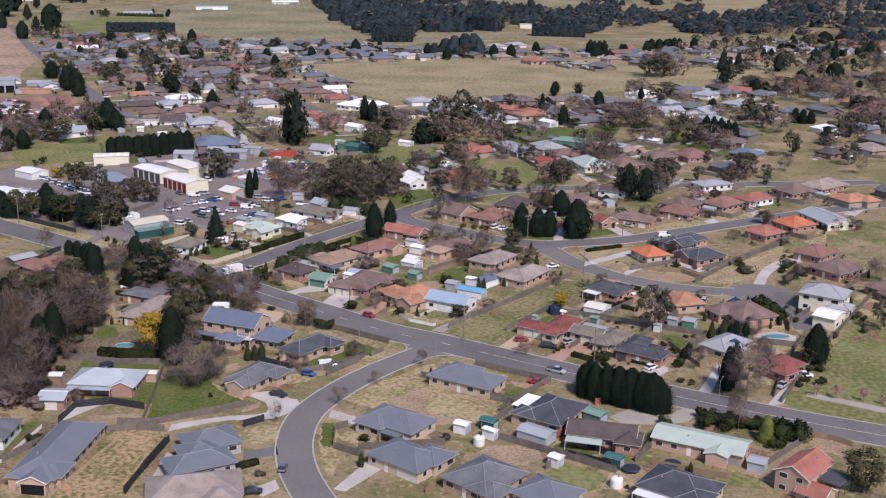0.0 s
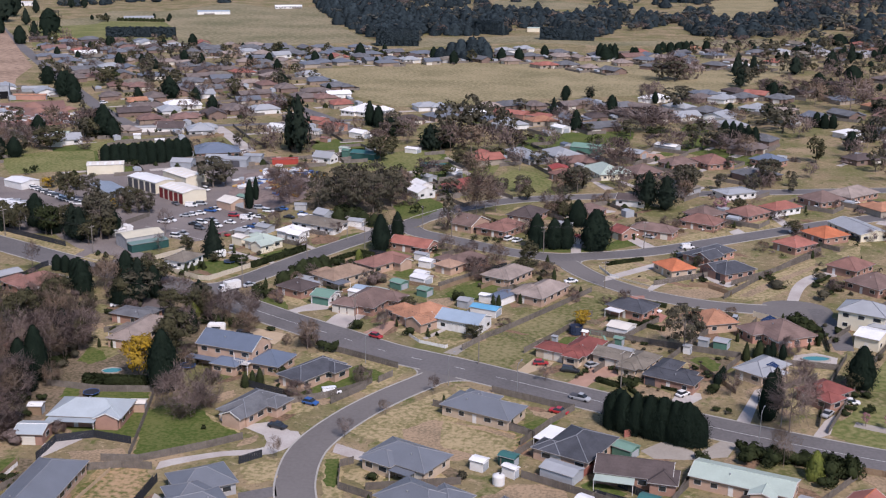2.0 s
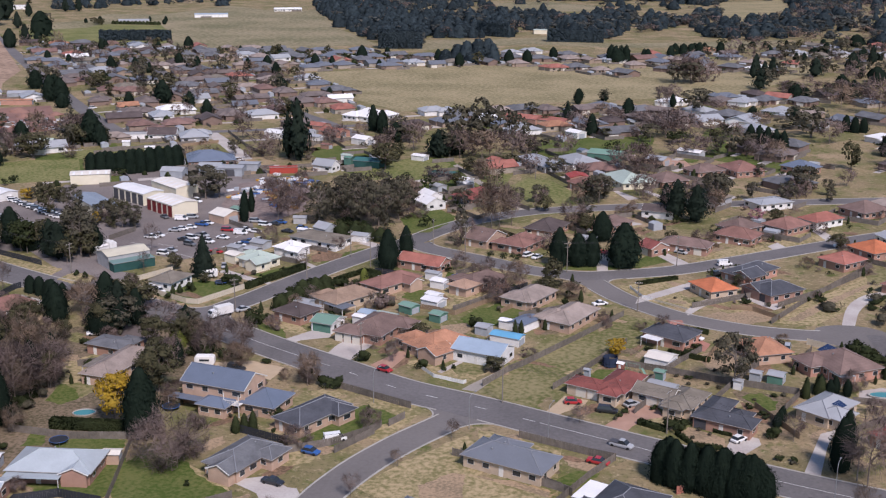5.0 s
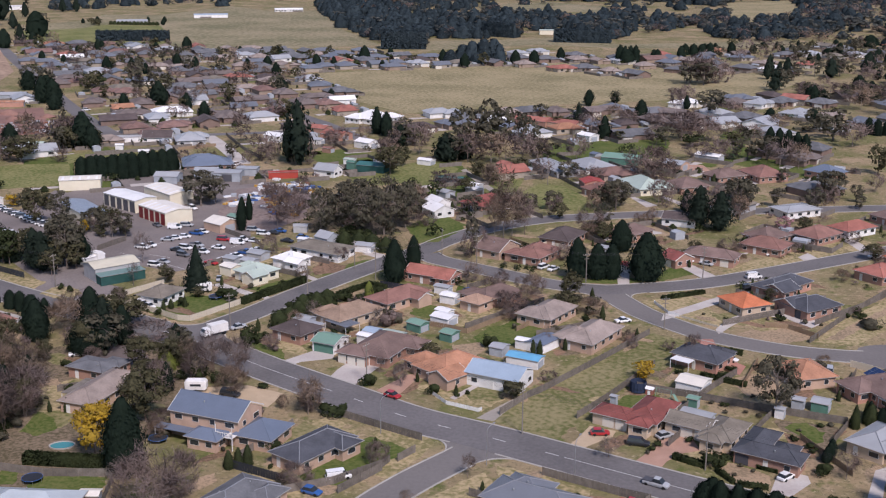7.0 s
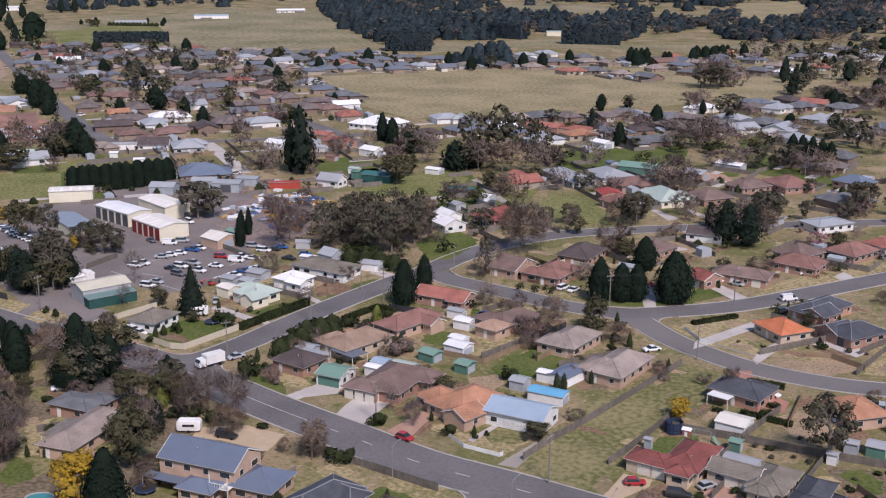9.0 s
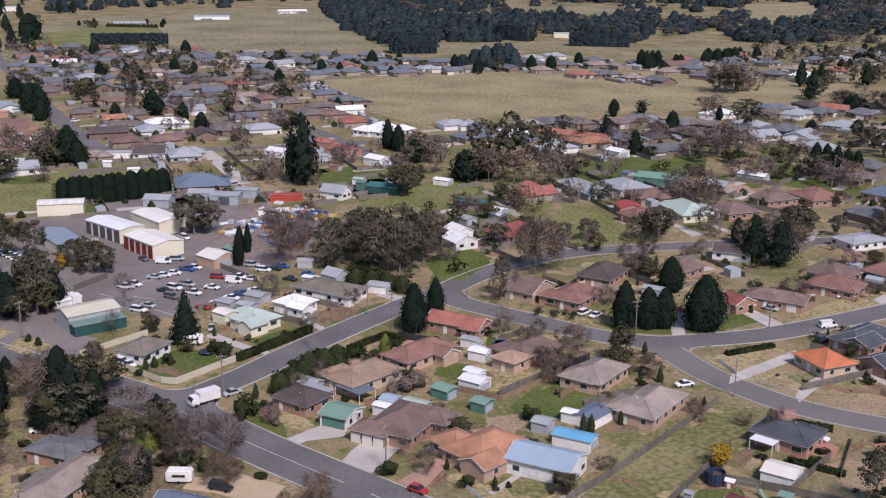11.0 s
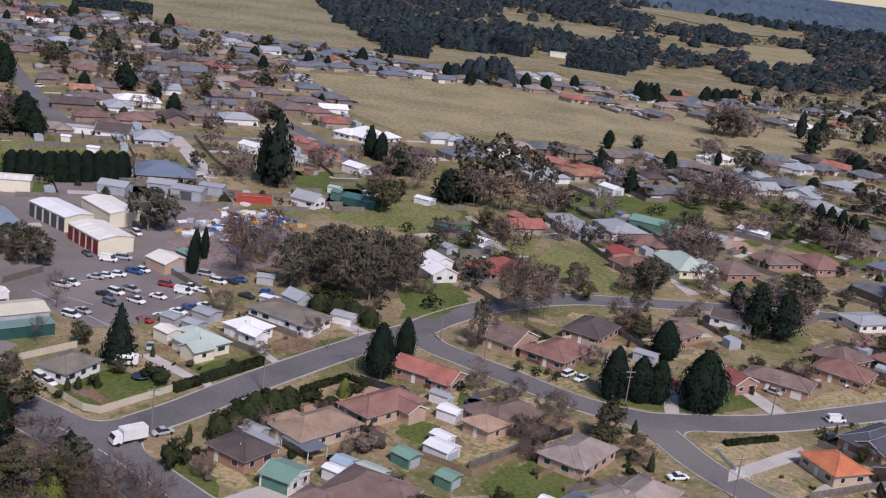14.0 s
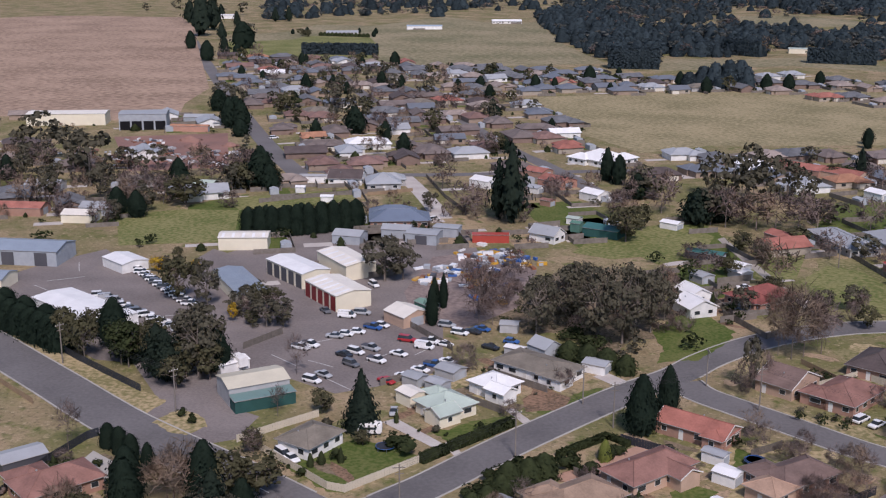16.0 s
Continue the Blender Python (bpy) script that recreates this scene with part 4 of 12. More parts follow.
house(55.0, 227.6, 8.8, 11.0, -44.0, "maroon", "brick", "brick house with a deep red tiled hip roof", wings=((3.4, -3.0, 6, 6, "hip"),))
house(73.2, 283.6, 13.5, 11.0, -22, "zinc", "cream_wall", "cream two-storey house with a pale blue-grey roof", upper=True, cap="ridge_grey", wings=((5.5, -3, 7, 7, "hip"),))
house(72.6, 268.5, 6.9, 9.4, -28.3, "white_roof", "cream_wall", "cream annex with a pale roof", h=3.4, style="gable", pitch=12, cap="white_roof", vents=0)
house(21.2, 325.0, 11.4, 10.0, -57.1, "orange", "creambrick", "house with a bright orange tiled hip roof")
house(32.7, 343.8, 9.4, 17.6, -40.8, "charcoal", "pink_wall", "brick house with a charcoal tiled roof and white gable trim", cap="ridge_grey", wings=((2.5, -4, 8, 8, "gable_y"),))
house(38.6, 325.8, 10.4, 13.7, -49.8, "charcoal", "brick", "dark tiled brick house with dark garage doors", cap="ridge_grey", gdoor="darktrim", garage=(0, 0, 5), wings=((-3, -3, 8, 8, "gable_y"),))
house(81.9, 320.4, 12.6, 14.3, -43.7, "brown_tile", "brick", "brown tiled house on the slope")
house(77.4, 338.3, 10.8, 13.0, -36.1, "redbrown", "brick", "red-brown tiled house on the slope")
house(96, 300, 14, 11, -50, "brown_tile", "brick", "brown tiled brick house beside the paddock fence", wings=((4, -4, 8, 7, "hip"),))

# north of the streets
house(-136.3, 301.2, 8.9, 11.0, -14.2, "mossgrey", "white_wall", "white cottage with a grey-brown roof on a fenced lawn", cap="same", pitch=20)
house(-117.6, 326.4, 9.8, 10.2, -30.8, "palegreen", "cream_wall", "cream cottage with a pale green metal roof", cap="palegreen", wings=((3.2, -3.4, 6, 6, "gable_y"), (-5.4, 2.0, 6, 5, "hip")))
house(-111.6, 341.0, 9.4, 8.6, -24.6, "white_roof", "white_wall", "white cottage with a pale blue-white roof", cap="white_roof", wings=((4.0, -2.5, 6, 5, "gable"),))
house(-105.9, 355.0, 18.9, 11.0, -20.1, "mossgrey", "white_wall", "long low house with a wide grey-brown roof", pitch=15, cap="mossgrey", wings=((7, -3, 7, 6, "hip"),))
shed(-126.6, 329.0, 5.4, 4.6, -28, "cream_roof", "cream_wall", "cream garage with a low pale roof beside a cottage", h=2.6)
shed(-108.2, 368.3, 6.5, 6.0, -30, "zinc", "zinc_wall", "small pale blue-grey shed with a gable roof", pitch=30)
house(-79.8, 413.2, 9.6, 9.0, -49.3, "white_roof", "white_wall", "white house with a pale metal roof", style="gable", cap="white_roof")
house(-82.0, 424.5, 9, 7, -49, "white_roof", "white_wall", "white annex with a pale metal roof", style="gable", cap="white_roof", vents=0)
house(-64.5, 427.9, 11.5, 17, -36, "maroon", "brick", "dark red tiled brick house beyond the street", wings=((3, -4, 8, 7, "hip"),))
house(-52.0, 366.5, 9.5, 12.5, -26.2, "brown_tile", "tanbrick", "brown tiled brick house with a cream side wall", style="gable", cap="brown_tile")
house(-39.5, 363.0, 11.0, 15.0, -24.1, "redbrown", "brick", "red-brown tiled brick house with a pale driveway", wings=((-4, -4.5, 7, 6, "hip"),))
house(-33, 385, 11, 15, -20, "darkbrown", "brick", "dark tiled house behind the street")
house(-11, 395, 10, 13, -35, "brown_tile", "brick", "brown tiled house behind dark conifers")
house(5.5, 417, 12, 8, -12, "darkbrown", "white_wall", "white house with a dark roof", style="gable")
house(3.5, 365.7, 7.2, 8.2, -45.8, "maroon", "brick", "small red-roofed brick garage", style="gable", garage=(0, 0, 3), name="garage", category="garage")
house(14.4, 371.4, 16.5, 8.7, -18.7, "brown_tile", "brick", "brown tiled brick house facing the street", garage=(0, -5, 2.6))
house(31.9, 386.9, 14.4, 10.8, -27.1, "redbrown", "brick", "red-brown tiled brick house with a parked car")
house(33.2, 399, 11, 13, -42.8, "brown_tile", "brick", "brown tiled brick house beside a street")
house(49.5, 404.5, 11.5, 14.4, -41.5, "redbrown", "brick", "red-brown tiled brick house beside a street")
house(-137.1, 471.5, 10.2, 7.6, -17.0, "zinc", "white_wall", "old white cottage with a gable end", style="gable", pitch=32, cap="zinc")
shed(-121.0, 484.5, 13, 8, -10, "teal_roof", "teal_wall", "dark green farm shed on a lawn", h=2.8)
shed(-131.0, 487, 4, 4, -10, "green_wall", "green_wall", "small pale green tank shed", h=3)
house(-46.0, 499.3, 27.0, 11.8, -56.2, "zinc", "grey_wall", "long low house with a grey roof", pitch=18, cap="ridge_grey")
shed(-18.2, 523.6, 16, 11, -16, "green_roof", "green_wall", "green metal shed on a far lawn", h=3)
house(-7.7, 470.3, 20.2, 13.4, -64.2, "palegreen", "cream_wall", "house with a pale green-white metal roof", cap="palegreen", wings=((3, 6, 9, 8, "hip"),))
shed(-28.2, 471.3, 8.7, 8.7, -71.1, "red_sheet", "pink_wall", "shed with a bright red roof", h=2.6)
house(-24.2, 458.8, 10.4, 12, -49.7, "redbrown", "brick", "red-brown tiled house on a grass block")
house(8.7, 473.4, 13.2, 14, -56.4, "brown_tile", "brick", "brown tiled brick house beside a street")
house(24.4, 496, 11.4, 15.3, -53.9, "brown_tile", "brick", "brown tiled orange-brick house")
house(40.4, 502.4, 16.3, 14.6, -60.6, "redbrown", "brick", "red-brown tiled brick house with a wide driveway")
house(66.5, 512, 14, 12, -40, "blue", "brick", "orange brick house with a blue-grey roof", cap="blue")
house(87.9, 389.2, 20.8, 12.9, -64.4, "zinc", "cream_wall", "house with a long pale blue-grey metal roof", style="gable", pitch=14, cap="ridge_grey")
house(74.6, 377.8, 12.2, 12.6, -52.7, "orange", "brick", "house with an orange tiled hip roof")
house(62.5, 362.3, 10.5, 12, -44.6, "terracotta", "brick", "red-tiled brick house near the slope")
house(62.7, 416, 9.4, 14.7, -48.8, "terracotta", "white_wall", "white house with a bright red tiled roof")
house(80.7, 435.1, 13.2, 14.4, -50.9, "brown_tile", "brick", "brown tiled house along the street")
house(94.4, 447.9, 12.6, 19.8, -43.3, "beige_tile", "brick", "long beige tiled house along the street")
house(46.6, 440.4, 10.9, 16, -55.9, "zinc", "white_wall", "white house with a flat grey roof", pitch=10, cap="ridge_grey")

# depot yard
shed(-160.2, 320.6, 14.0, 9.4, 48, "beige_roof", "grey_wall", "workshop with a cream roof and grey walls", h=4.0, pitch=12, doors=0)
shed(-155.2, 316.0, 13.6, 4.0, 48, "lean_teal", "teal_wall", "dark teal lean-to against a workshop", h=2.7, style="skillion", pitch=8)
shed(-172.6, 387.9, 18.2, 11.0, -35.5, "cream_roof", "cream_wall", "long cream storage shed with red roller doors", h=4.4, pitch=9, doors=5, door_mat="red_door", light=6)
shed(-192.6, 402.6, 20.6, 9.6, -31.5, "white_roof", "cream_wall", "long cream storage shed with dark roller doors", h=4.4, pitch=9, doors=5, door_mat="darktrim")
shed(-183, 415, 20, 10, -38, "cream_roof", "cream_wall", "cream storage shed with skylight strips", h=4.4, pitch=9, light=5)
shed(-225.2, 428, 16, 9, 23.1, "cream_roof", "cream_wall", "plain cream farm shed beside a hedge", h=4, pitch=8, light=5)
# The next shed's open front is a dark door panel standing for inner shade.
shed(-174, 455, 11, 8, 5, "zinc", "zinc_wall", "grey open-fronted shed in the depot", h=3.4, pitch=8, doors=1, door_mat="darktrim")
shed(-170, 466, 9, 6, 5, "zinc", "zinc_wall", "long low carport with a grey roof", h=3.0, pitch=5)
shed(-153.8, 463, 12.2, 3.4, 20, "red_sheet", "red_sheet", "rust-red shipping container on the depot ground", h=2.6, style="skillion", pitch=1, name="shipping_container", category="container")
shed(-228.2, 351.1, 32.4, 12, -21.2, "white_roof", "white_wall", "wide shed with a bright white flat roof", h=3.2, pitch=5)
shed(-201.1, 385, 27.9, 9, -43.1, "bluezinc", "cream_wall", "long shed with a pale blue-grey roof", h=3.2, pitch=10)
shed(-246.3, 394, 12.3, 8.9, -25.3, "white_roof", "white_wall", "small white site office in the yard", h=2.8, pitch=10)
shed(-287.6, 388.5, 42, 14, 14, "bluezinc", "zinc_wall", "long blue-grey warehouse with dark doors", h=4.5, pitch=12, doors=4, door_mat="darktrim")
shed(-273.5, 363.5, 18, 10, 14, "bluezinc", "cream_wall", "pale office with a grey-blue roof", h=3.2, pitch=14)
house(-190.6, 473.5, 21.1, 13, 24.6, "blue", "brick", "brick house with stepped blue-grey hip roofs", cap="blue", wings=((-2, 8, 17, 11, "hip"),))
house(-220.9, 528, 14.1, 15, 27.5, "zinc", "grey_wall", "house with a pale blue-grey roof behind a timber retaining wall", cap="zinc", wings=((2, 5, 15, 9, "hip"),))
house(-238.0, 530.8, 14.3, 12, 15, "darkbrown", "white_wall", "white house with a dark roof", style="gable")
shed(-250, 527, 14, 5, 20, "grey_wall", "white_wall", "long low pale shed beside a house", h=2.6, style="skillion", pitch=3)
house(-151.5, 609, 19.3, 17, -27.8, "white_roof", "white_wall", "large house with a bright white hip roof", cap="white_roof", wings=((-6, -6, 11, 9, "hip"), (6, 8, 10, 9, "hip")))
bay_shed = shed(-394.4, 616.1, 24.3, 16, 27.9, "zinc", "zinc_wall", "tall grey shed with four open bays", h=8, pitch=5)
# Four black panels paint in the shade of the open bays.
for k in range(4):
    part("open_bay", boxes((-2.5, 0, 0.05, 2.5, 0.08, 4.6)), "open_bay", bay_shed, "black panel for the shade inside an open shed bay").matrix_basis = pose(-8.9 + 5.9 * k, -7.96, 0)
shed(-439, 612, 40.9, 14, 25.9, "cream_roof", "cream_wall", "long cream warehouse beside a brown field", h=6, pitch=5)
house(-120.0, 150.5, 8.5, 11, 8, "grey_tile", "white_wall", "white weatherboard house with a grey tiled roof", cap="grey_tile")


house(-551, 1176, 32, 11, 24, "zinc", "white_wall", "long pale farmhouse behind a garden hedge", style="gable", pitch=16, vents=0)
shed(-503, 1277, 38, 12, 24, "lightblue", "white_wall", "long pale blue farm shed on a pasture", h=3.4, pitch=9)
shed(-780, 1333, 26, 12, 24, "white_roof", "white_wall", "white farm shed beside tall pines", h=4, pitch=9)
house(-448, 1392, 34, 12, 24, "white_roof", "white_wall", "long white farmhouse beside dark woods", style="gable", pitch=14, vents=0)
shed(-108, 1160, 22, 9, 10, "palegreen", "cream_wall", "pale farm shed beside a windbreak hedge", h=4, pitch=8)


# ---- trees, hedges and shrubs ----
def leaves(points, size, rng, out=None, loose=0.7):
    """A small four-cornered leaf spray at each point, that faces roughly outwards."""
    n = len(points)
    face = rng.normal(size=(n, 3))
    if out is not None:
        face = out / (np.linalg.norm(out, axis=1)[:, None] + 1e-6) + face * loose * 0.42
    face /= np.linalg.norm(face, axis=1)[:, None]
    a = np.cross(face, rng.normal(size=(n, 3)))
    a /= np.linalg.norm(a, axis=1)[:, None]
    b = np.cross(face, a)
    s = size * rng.uniform(0.55, 1.45, size=(n, 1))
    a, b = a * s, b * s * 0.75
    v = np.stack([points - a - b * 0.7, points + a * 0.9 - b, points + a * 0.7 + b, points - a * 0.8 + b * 0.8], 1).reshape(-1, 3)
    way = face if out is None else out / (np.linalg.norm(out, axis=1)[:, None] + 1e-6) + face * 0.35
    return v, np.arange(4 * n).reshape(-1, 4), np.repeat(way, 4, 0)


def clump_points(rng, n, clumps, shell=0.55):
    """Points in the outer parts of ellipsoids (x, y, z, rx, rz), and the way out of each."""
    clumps = np.array(clumps, float)
    weight = clumps[:, 3] ** 2
    pick = rng.choice(len(clumps), n, p=weight / weight.sum())
    d = rng.normal(size=(n, 3))
    d /= np.linalg.norm(d, axis=1)[:, None]
    d[:, 2] = np.where(rng.uniform(size=n) < 0.55, np.abs(d[:, 2]), d[:, 2])
    r = rng.uniform(shell, 1.0, size=n) ** 0.6
    c = clumps[pick]
    out = d + (c[:, :3] - np.array((0, 0, 0.45))) * 1.6
    return c[:, :3] + d * r[:, None] * np.stack([c[:, 3], c[:, 3], c[:, 4]], 1), out


def skeleton(rng, low, n1, n2, n3, thick, stems=1, waist=0.5):
    """Trunk, limbs and branches that fill a lumpy egg-shaped crown: rods, and the tips with the way they point."""
    rods, tips = [], []
    mid, rz = (1 + low) / 2, (1 - low) / 2
    lump = rng.uniform(0.72, 1.0, size=12)

    def spot(d, r):
        k = int((math.atan2(d.y, d.x) / math.tau + 0.5) * 5.99) + (6 if d.z > 0.2 else 0)
        wide = 0.5 * lump[k] * (1 - max(0.0, -d.z) * (1 - waist))
        return Vector((d.x * r * wide, d.y * r * wide, mid + d.z * r * rz * (0.88 + 0.12 * lump[k])))

    def anywhere():
        d = Vector(rng.normal(size=3))
        return d.normalized()

    feet = [Vector((0, 0, -0.02))] if stems == 1 else [Vector((*(rng.normal(size=2) * 0.06), -0.02)) for _ in range(stems)]
    fork = max(low + 0.04, 0.06)
    for f in feet:
        rods.append((f, Vector((f.x * 1.6, f.y * 1.6, fork)), thick, thick * 0.8))
        if stems == 1:
            rods.append((Vector((0, 0, fork)), Vector((rng.normal() * 0.02, rng.normal() * 0.02, 0.72)), thick * 0.8, thick * 0.25))
    for i in range(n1):
        d = anywhere()
        d.z = -0.55 + 1.45 * (i + 0.5) / n1
        d.normalize()
        e = spot(d, 0.55)
        f = feet[i % len(feet)]
        s = Vector((f.x * 1.6, f.y * 1.6, max(fork, min(0.62, e.z - 0.12 - 0.1 * rng.uniform()))))
        rods.append((s, e, thick * 0.5, thick * 0.28))
        for _ in range(n2):
            d2 = (d + anywhere() * 0.75).normalized()
            e2 = spot(d2, rng.uniform(0.72, 0.95))
            s2 = s.lerp(e, rng.uniform(0.45, 1.0))
            rods.append((s2, e2, thick * 0.26, thick * 0.13))
            for _ in range(n3):
                d3 = (d2 + anywhere() * 0.4).normalized()
                e3 = spot(d3, rng.uniform(0.8, 1.05))
                rods.append((s2.lerp(e2, rng.uniform(0.4, 0.9)), e3, thick * 0.13, thick * 0.06))
                tips.append((e3, (d3 + Vector((0, 0, 0.35))).normalized()))
            tips.append((e2, (d2 + Vector((0, 0, 0.35))).normalized()))
    return rods, tips


def rods_mesh(rods, n=4):
    verts, faces = [], []
    for a, b, r0, r1 in rods:
        d = (b - a).normalized()
        s = d.orthogonal().normalized()
        t = d.cross(s)
        i = len(verts)
        for p, r in ((a, r0), (b, r1)):
            verts += [tuple(p + (s * math.cos(k * math.tau / n) + t * math.sin(k * math.tau / n)) * r) for k in range(n)]
        faces += [(i + k, i + (k + 1) % n, i + n + (k + 1) % n, i + n + k) for k in range(n)]
    return np.array(verts), np.array(faces), None


def twig_quads(rng, tips, n, length, width):
    """Fine twigs: thin tapering blades that leave the tips of the limbs."""
    P = np.repeat(np.array([p for p, d in tips]), n, 0)
    D = np.repeat(np.array([d for p, d in tips]), n, 0)
    q = D * 0.7 + rng.normal(size=P.shape) * 0.55
    q /= np.linalg.norm(q, axis=1)[:, None]
    s = np.cross(q, rng.normal(size=P.shape))
    s *= width / np.linalg.norm(s, axis=1)[:, None]
    a = P - q * length * rng.uniform(-0.15, 0.75, size=(len(P), 1)) + rng.normal(size=P.shape) * 0.03
    e = a + q * length * rng.uniform(0.5, 1.1, size=(len(P), 1))
    way = P - np.array((0, 0, 0.4)) + np.cross(s, q) / width * 0.2
    s *= np.sign((np.cross(s, q) * way).sum(1))[:, None]
    v = np.stack([a - s, a + s, e + s * 0.35, e - s * 0.35], 1).reshape(-1, 3)
    v[:, 2] = np.maximum(v[:, 2], 0.0)
    return v, np.arange(len(v)).reshape(-1, 4), np.repeat(way, 4, 0)


def mesh_of(name, verts, faces, normals, materials, index=None):
    """A mesh of four-cornered faces from arrays; normals, where given, round off the light on leaf sprays."""
    verts, faces = np.asarray(verts, np.float32), np.asarray(faces, np.int32)
    me = bpy.data.meshes.new(name)
    me.vertices.add(len(verts))
    me.vertices.foreach_set("co", verts.ravel())
    me.loops.add(faces.size)
    me.loops.foreach_set("vertex_index", faces.ravel())
    me.polygons.add(len(faces))
    me.polygons.foreach_set("loop_start", np.arange(0, faces.size, 4, dtype=np.int32))
    for m in [materials] if isinstance(materials, str) else materials:
        me.materials.append(mat(m))
    if index is not None:
        me.polygons.foreach_set("material_index", np.asarray(index, np.int32))
    me.update(calc_edges=True)
    if normals is not None:
        ways = np.asarray(normals, np.float32)
        ways = ways / (np.linalg.norm(ways, axis=1)[:, None] + 1e-6)
        me.attributes.new("custom_normal", "FLOAT_VECTOR", "POINT").data.foreach_set("vector", ways.ravel())
        me.update()
    return me


SHAPES, TREES = {}, {}


def cone_points(rng, n, profile, rough=0.075):
    """Points on an uneven round body: profile(z) is its radius from 0 at the foot to 1 at the tip."""
    z = rng.uniform(0.02, 1.0, size=n * 3)
    r = profile(z)
    z = z[rng.uniform(size=len(z)) < r / 0.5 + 0.05][:n]
    t = rng.uniform(0, math.tau, size=len(z))
    turn = rng.uniform(0, 6)
    lump = 1 + 0.13 * np.sin(3 * t + turn + 4 * z) * np.sin(9 * z + turn) + rough * np.sin(7 * t + 9 * z) * np.sin(19 * z + 2 * t) + rough * rng.normal(size=len(z))
    r = profile(z) * lump * rng.uniform(0.75, 1.0, size=len(z))
    return np.stack([r * np.cos(t), r * np.sin(t), z], 1), np.stack([np.cos(t), np.sin(t), 0.15 + 0.9 * z], 1)


def core(rows, n, radius):
    """A closed lumpy body of rings inside a crown: rows of (height, ring radius)."""
    verts, faces = [], []
    for j, (z, r) in enumerate(rows):
        for k in range(n):
            t = (k + 0.5 * (j % 2)) * math.tau / n
            q = r * radius * (1 + 0.07 * math.sin(5 * t + 9 * z) + 0.06 * math.sin(3 * t + 23 * z))
            verts.append((q * math.cos(t), q * math.sin(t), z))
    for j in range(len(rows) - 1):
        for k in range(n):
            faces.append((j * n + k, j * n + (k + 1) % n, (j + 1) * n + (k + 1) % n, (j + 1) * n + k))
    verts = np.array(verts)
    return verts, np.array(faces), verts * (1, 1, 0) + (0, 0, 0.1)


def merged(*shapes):
    """Arrays of vertices, faces and normals put together."""
    verts, faces, ways, start = [], [], [], 0
    for v, f, n in shapes:
        verts.append(v)
        faces.append(f + start)
        ways.append(n)
        start += len(v)
    return np.concatenate(verts), np.concatenate(faces), np.concatenate(ways)


def balls(clumps, radius):
    """A small closed core in each leaf clump."""
    v, f, _ = core([(z, max(0.02, math.sqrt(max(0.0, 1 - z * z)))) for z in (-0.98, -0.5, 0.2, 0.75, 0.99)], 6, 1.0)
    return merged(*[(v * (c[3] * radius, c[3] * radius, c[4] * radius) + np.array(c[:3]), f, v + (np.array(c[:3]) - (0, 0, 0.45)) * 1.6) for c in clumps])


CONES = {
    "conifer": (lambda z: 0.5 * np.clip(np.sin(np.pi * (np.clip(z, 0, 1) * 0.92 + 0.06) ** 0.74) ** 0.72, 0.03, 1), 1.1, "cypress"),
    "spruce": (lambda z: 0.5 * np.clip((1 - z) ** 0.85 * (0.72 + 0.28 * np.abs(np.sin(z * 26))), 0.015, 1), 1.0, "pine"),
    "shrubcone": (lambda z: 0.5 * np.clip(1.3 * (1 - z) ** 0.6, 0.05, 1), 0.35, "shrub"),
    "limecone": (lambda z: 0.5 * np.clip(1.3 * (1 - z) ** 0.6, 0.05, 1), 0.35, "lime"),
    "hedge": (lambda z: 0.5 * np.clip(1.1 * (1 - z ** 3), 0.1, 1), 0.5, "shrub"),
    "hedgecone": (lambda z: 0.56 * np.clip((1 - z ** 5) ** 0.8, 0.03, 1), 1.0, "cypress"),
    "pinebig": (lambda z: 0.5 * np.clip(np.minimum(1.1 * (1 - z) ** 0.5 * (0.66 + 0.34 * np.abs(np.sin(z * 13))), z * 3.2), 0.02, 1), 1.4, "pine"),
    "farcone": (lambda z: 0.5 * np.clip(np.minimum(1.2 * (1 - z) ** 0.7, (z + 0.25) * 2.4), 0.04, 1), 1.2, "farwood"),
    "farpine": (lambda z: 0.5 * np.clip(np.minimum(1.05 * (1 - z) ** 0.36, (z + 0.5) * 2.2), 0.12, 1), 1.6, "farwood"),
}
LEAFY = {"gum": ("gum", 0.14, 11, 3), "gumbig": ("gum", 0.06, 16, 4), "gumgrey": ("olive", 0.15, 9, 3), "gumgreen": ("shrub", 0.2, 9, 3), "olive": ("olive", 0.1, 10, 3), "wattle": ("wattle", 0.08, 10, 3), "blossom": ("blossom", 0.25, 8, 3), "fargum": ("fargum", 0.15, 8, 2)}
BARE = {"bare": (0.2, 1, 0.75), "pale": (0.24, 1, 0.7), "twiggy": (0.02, 4, 0.9), "poplar": (0.06, 1, 0.8), "street": (0.3, 1, 0.6)}


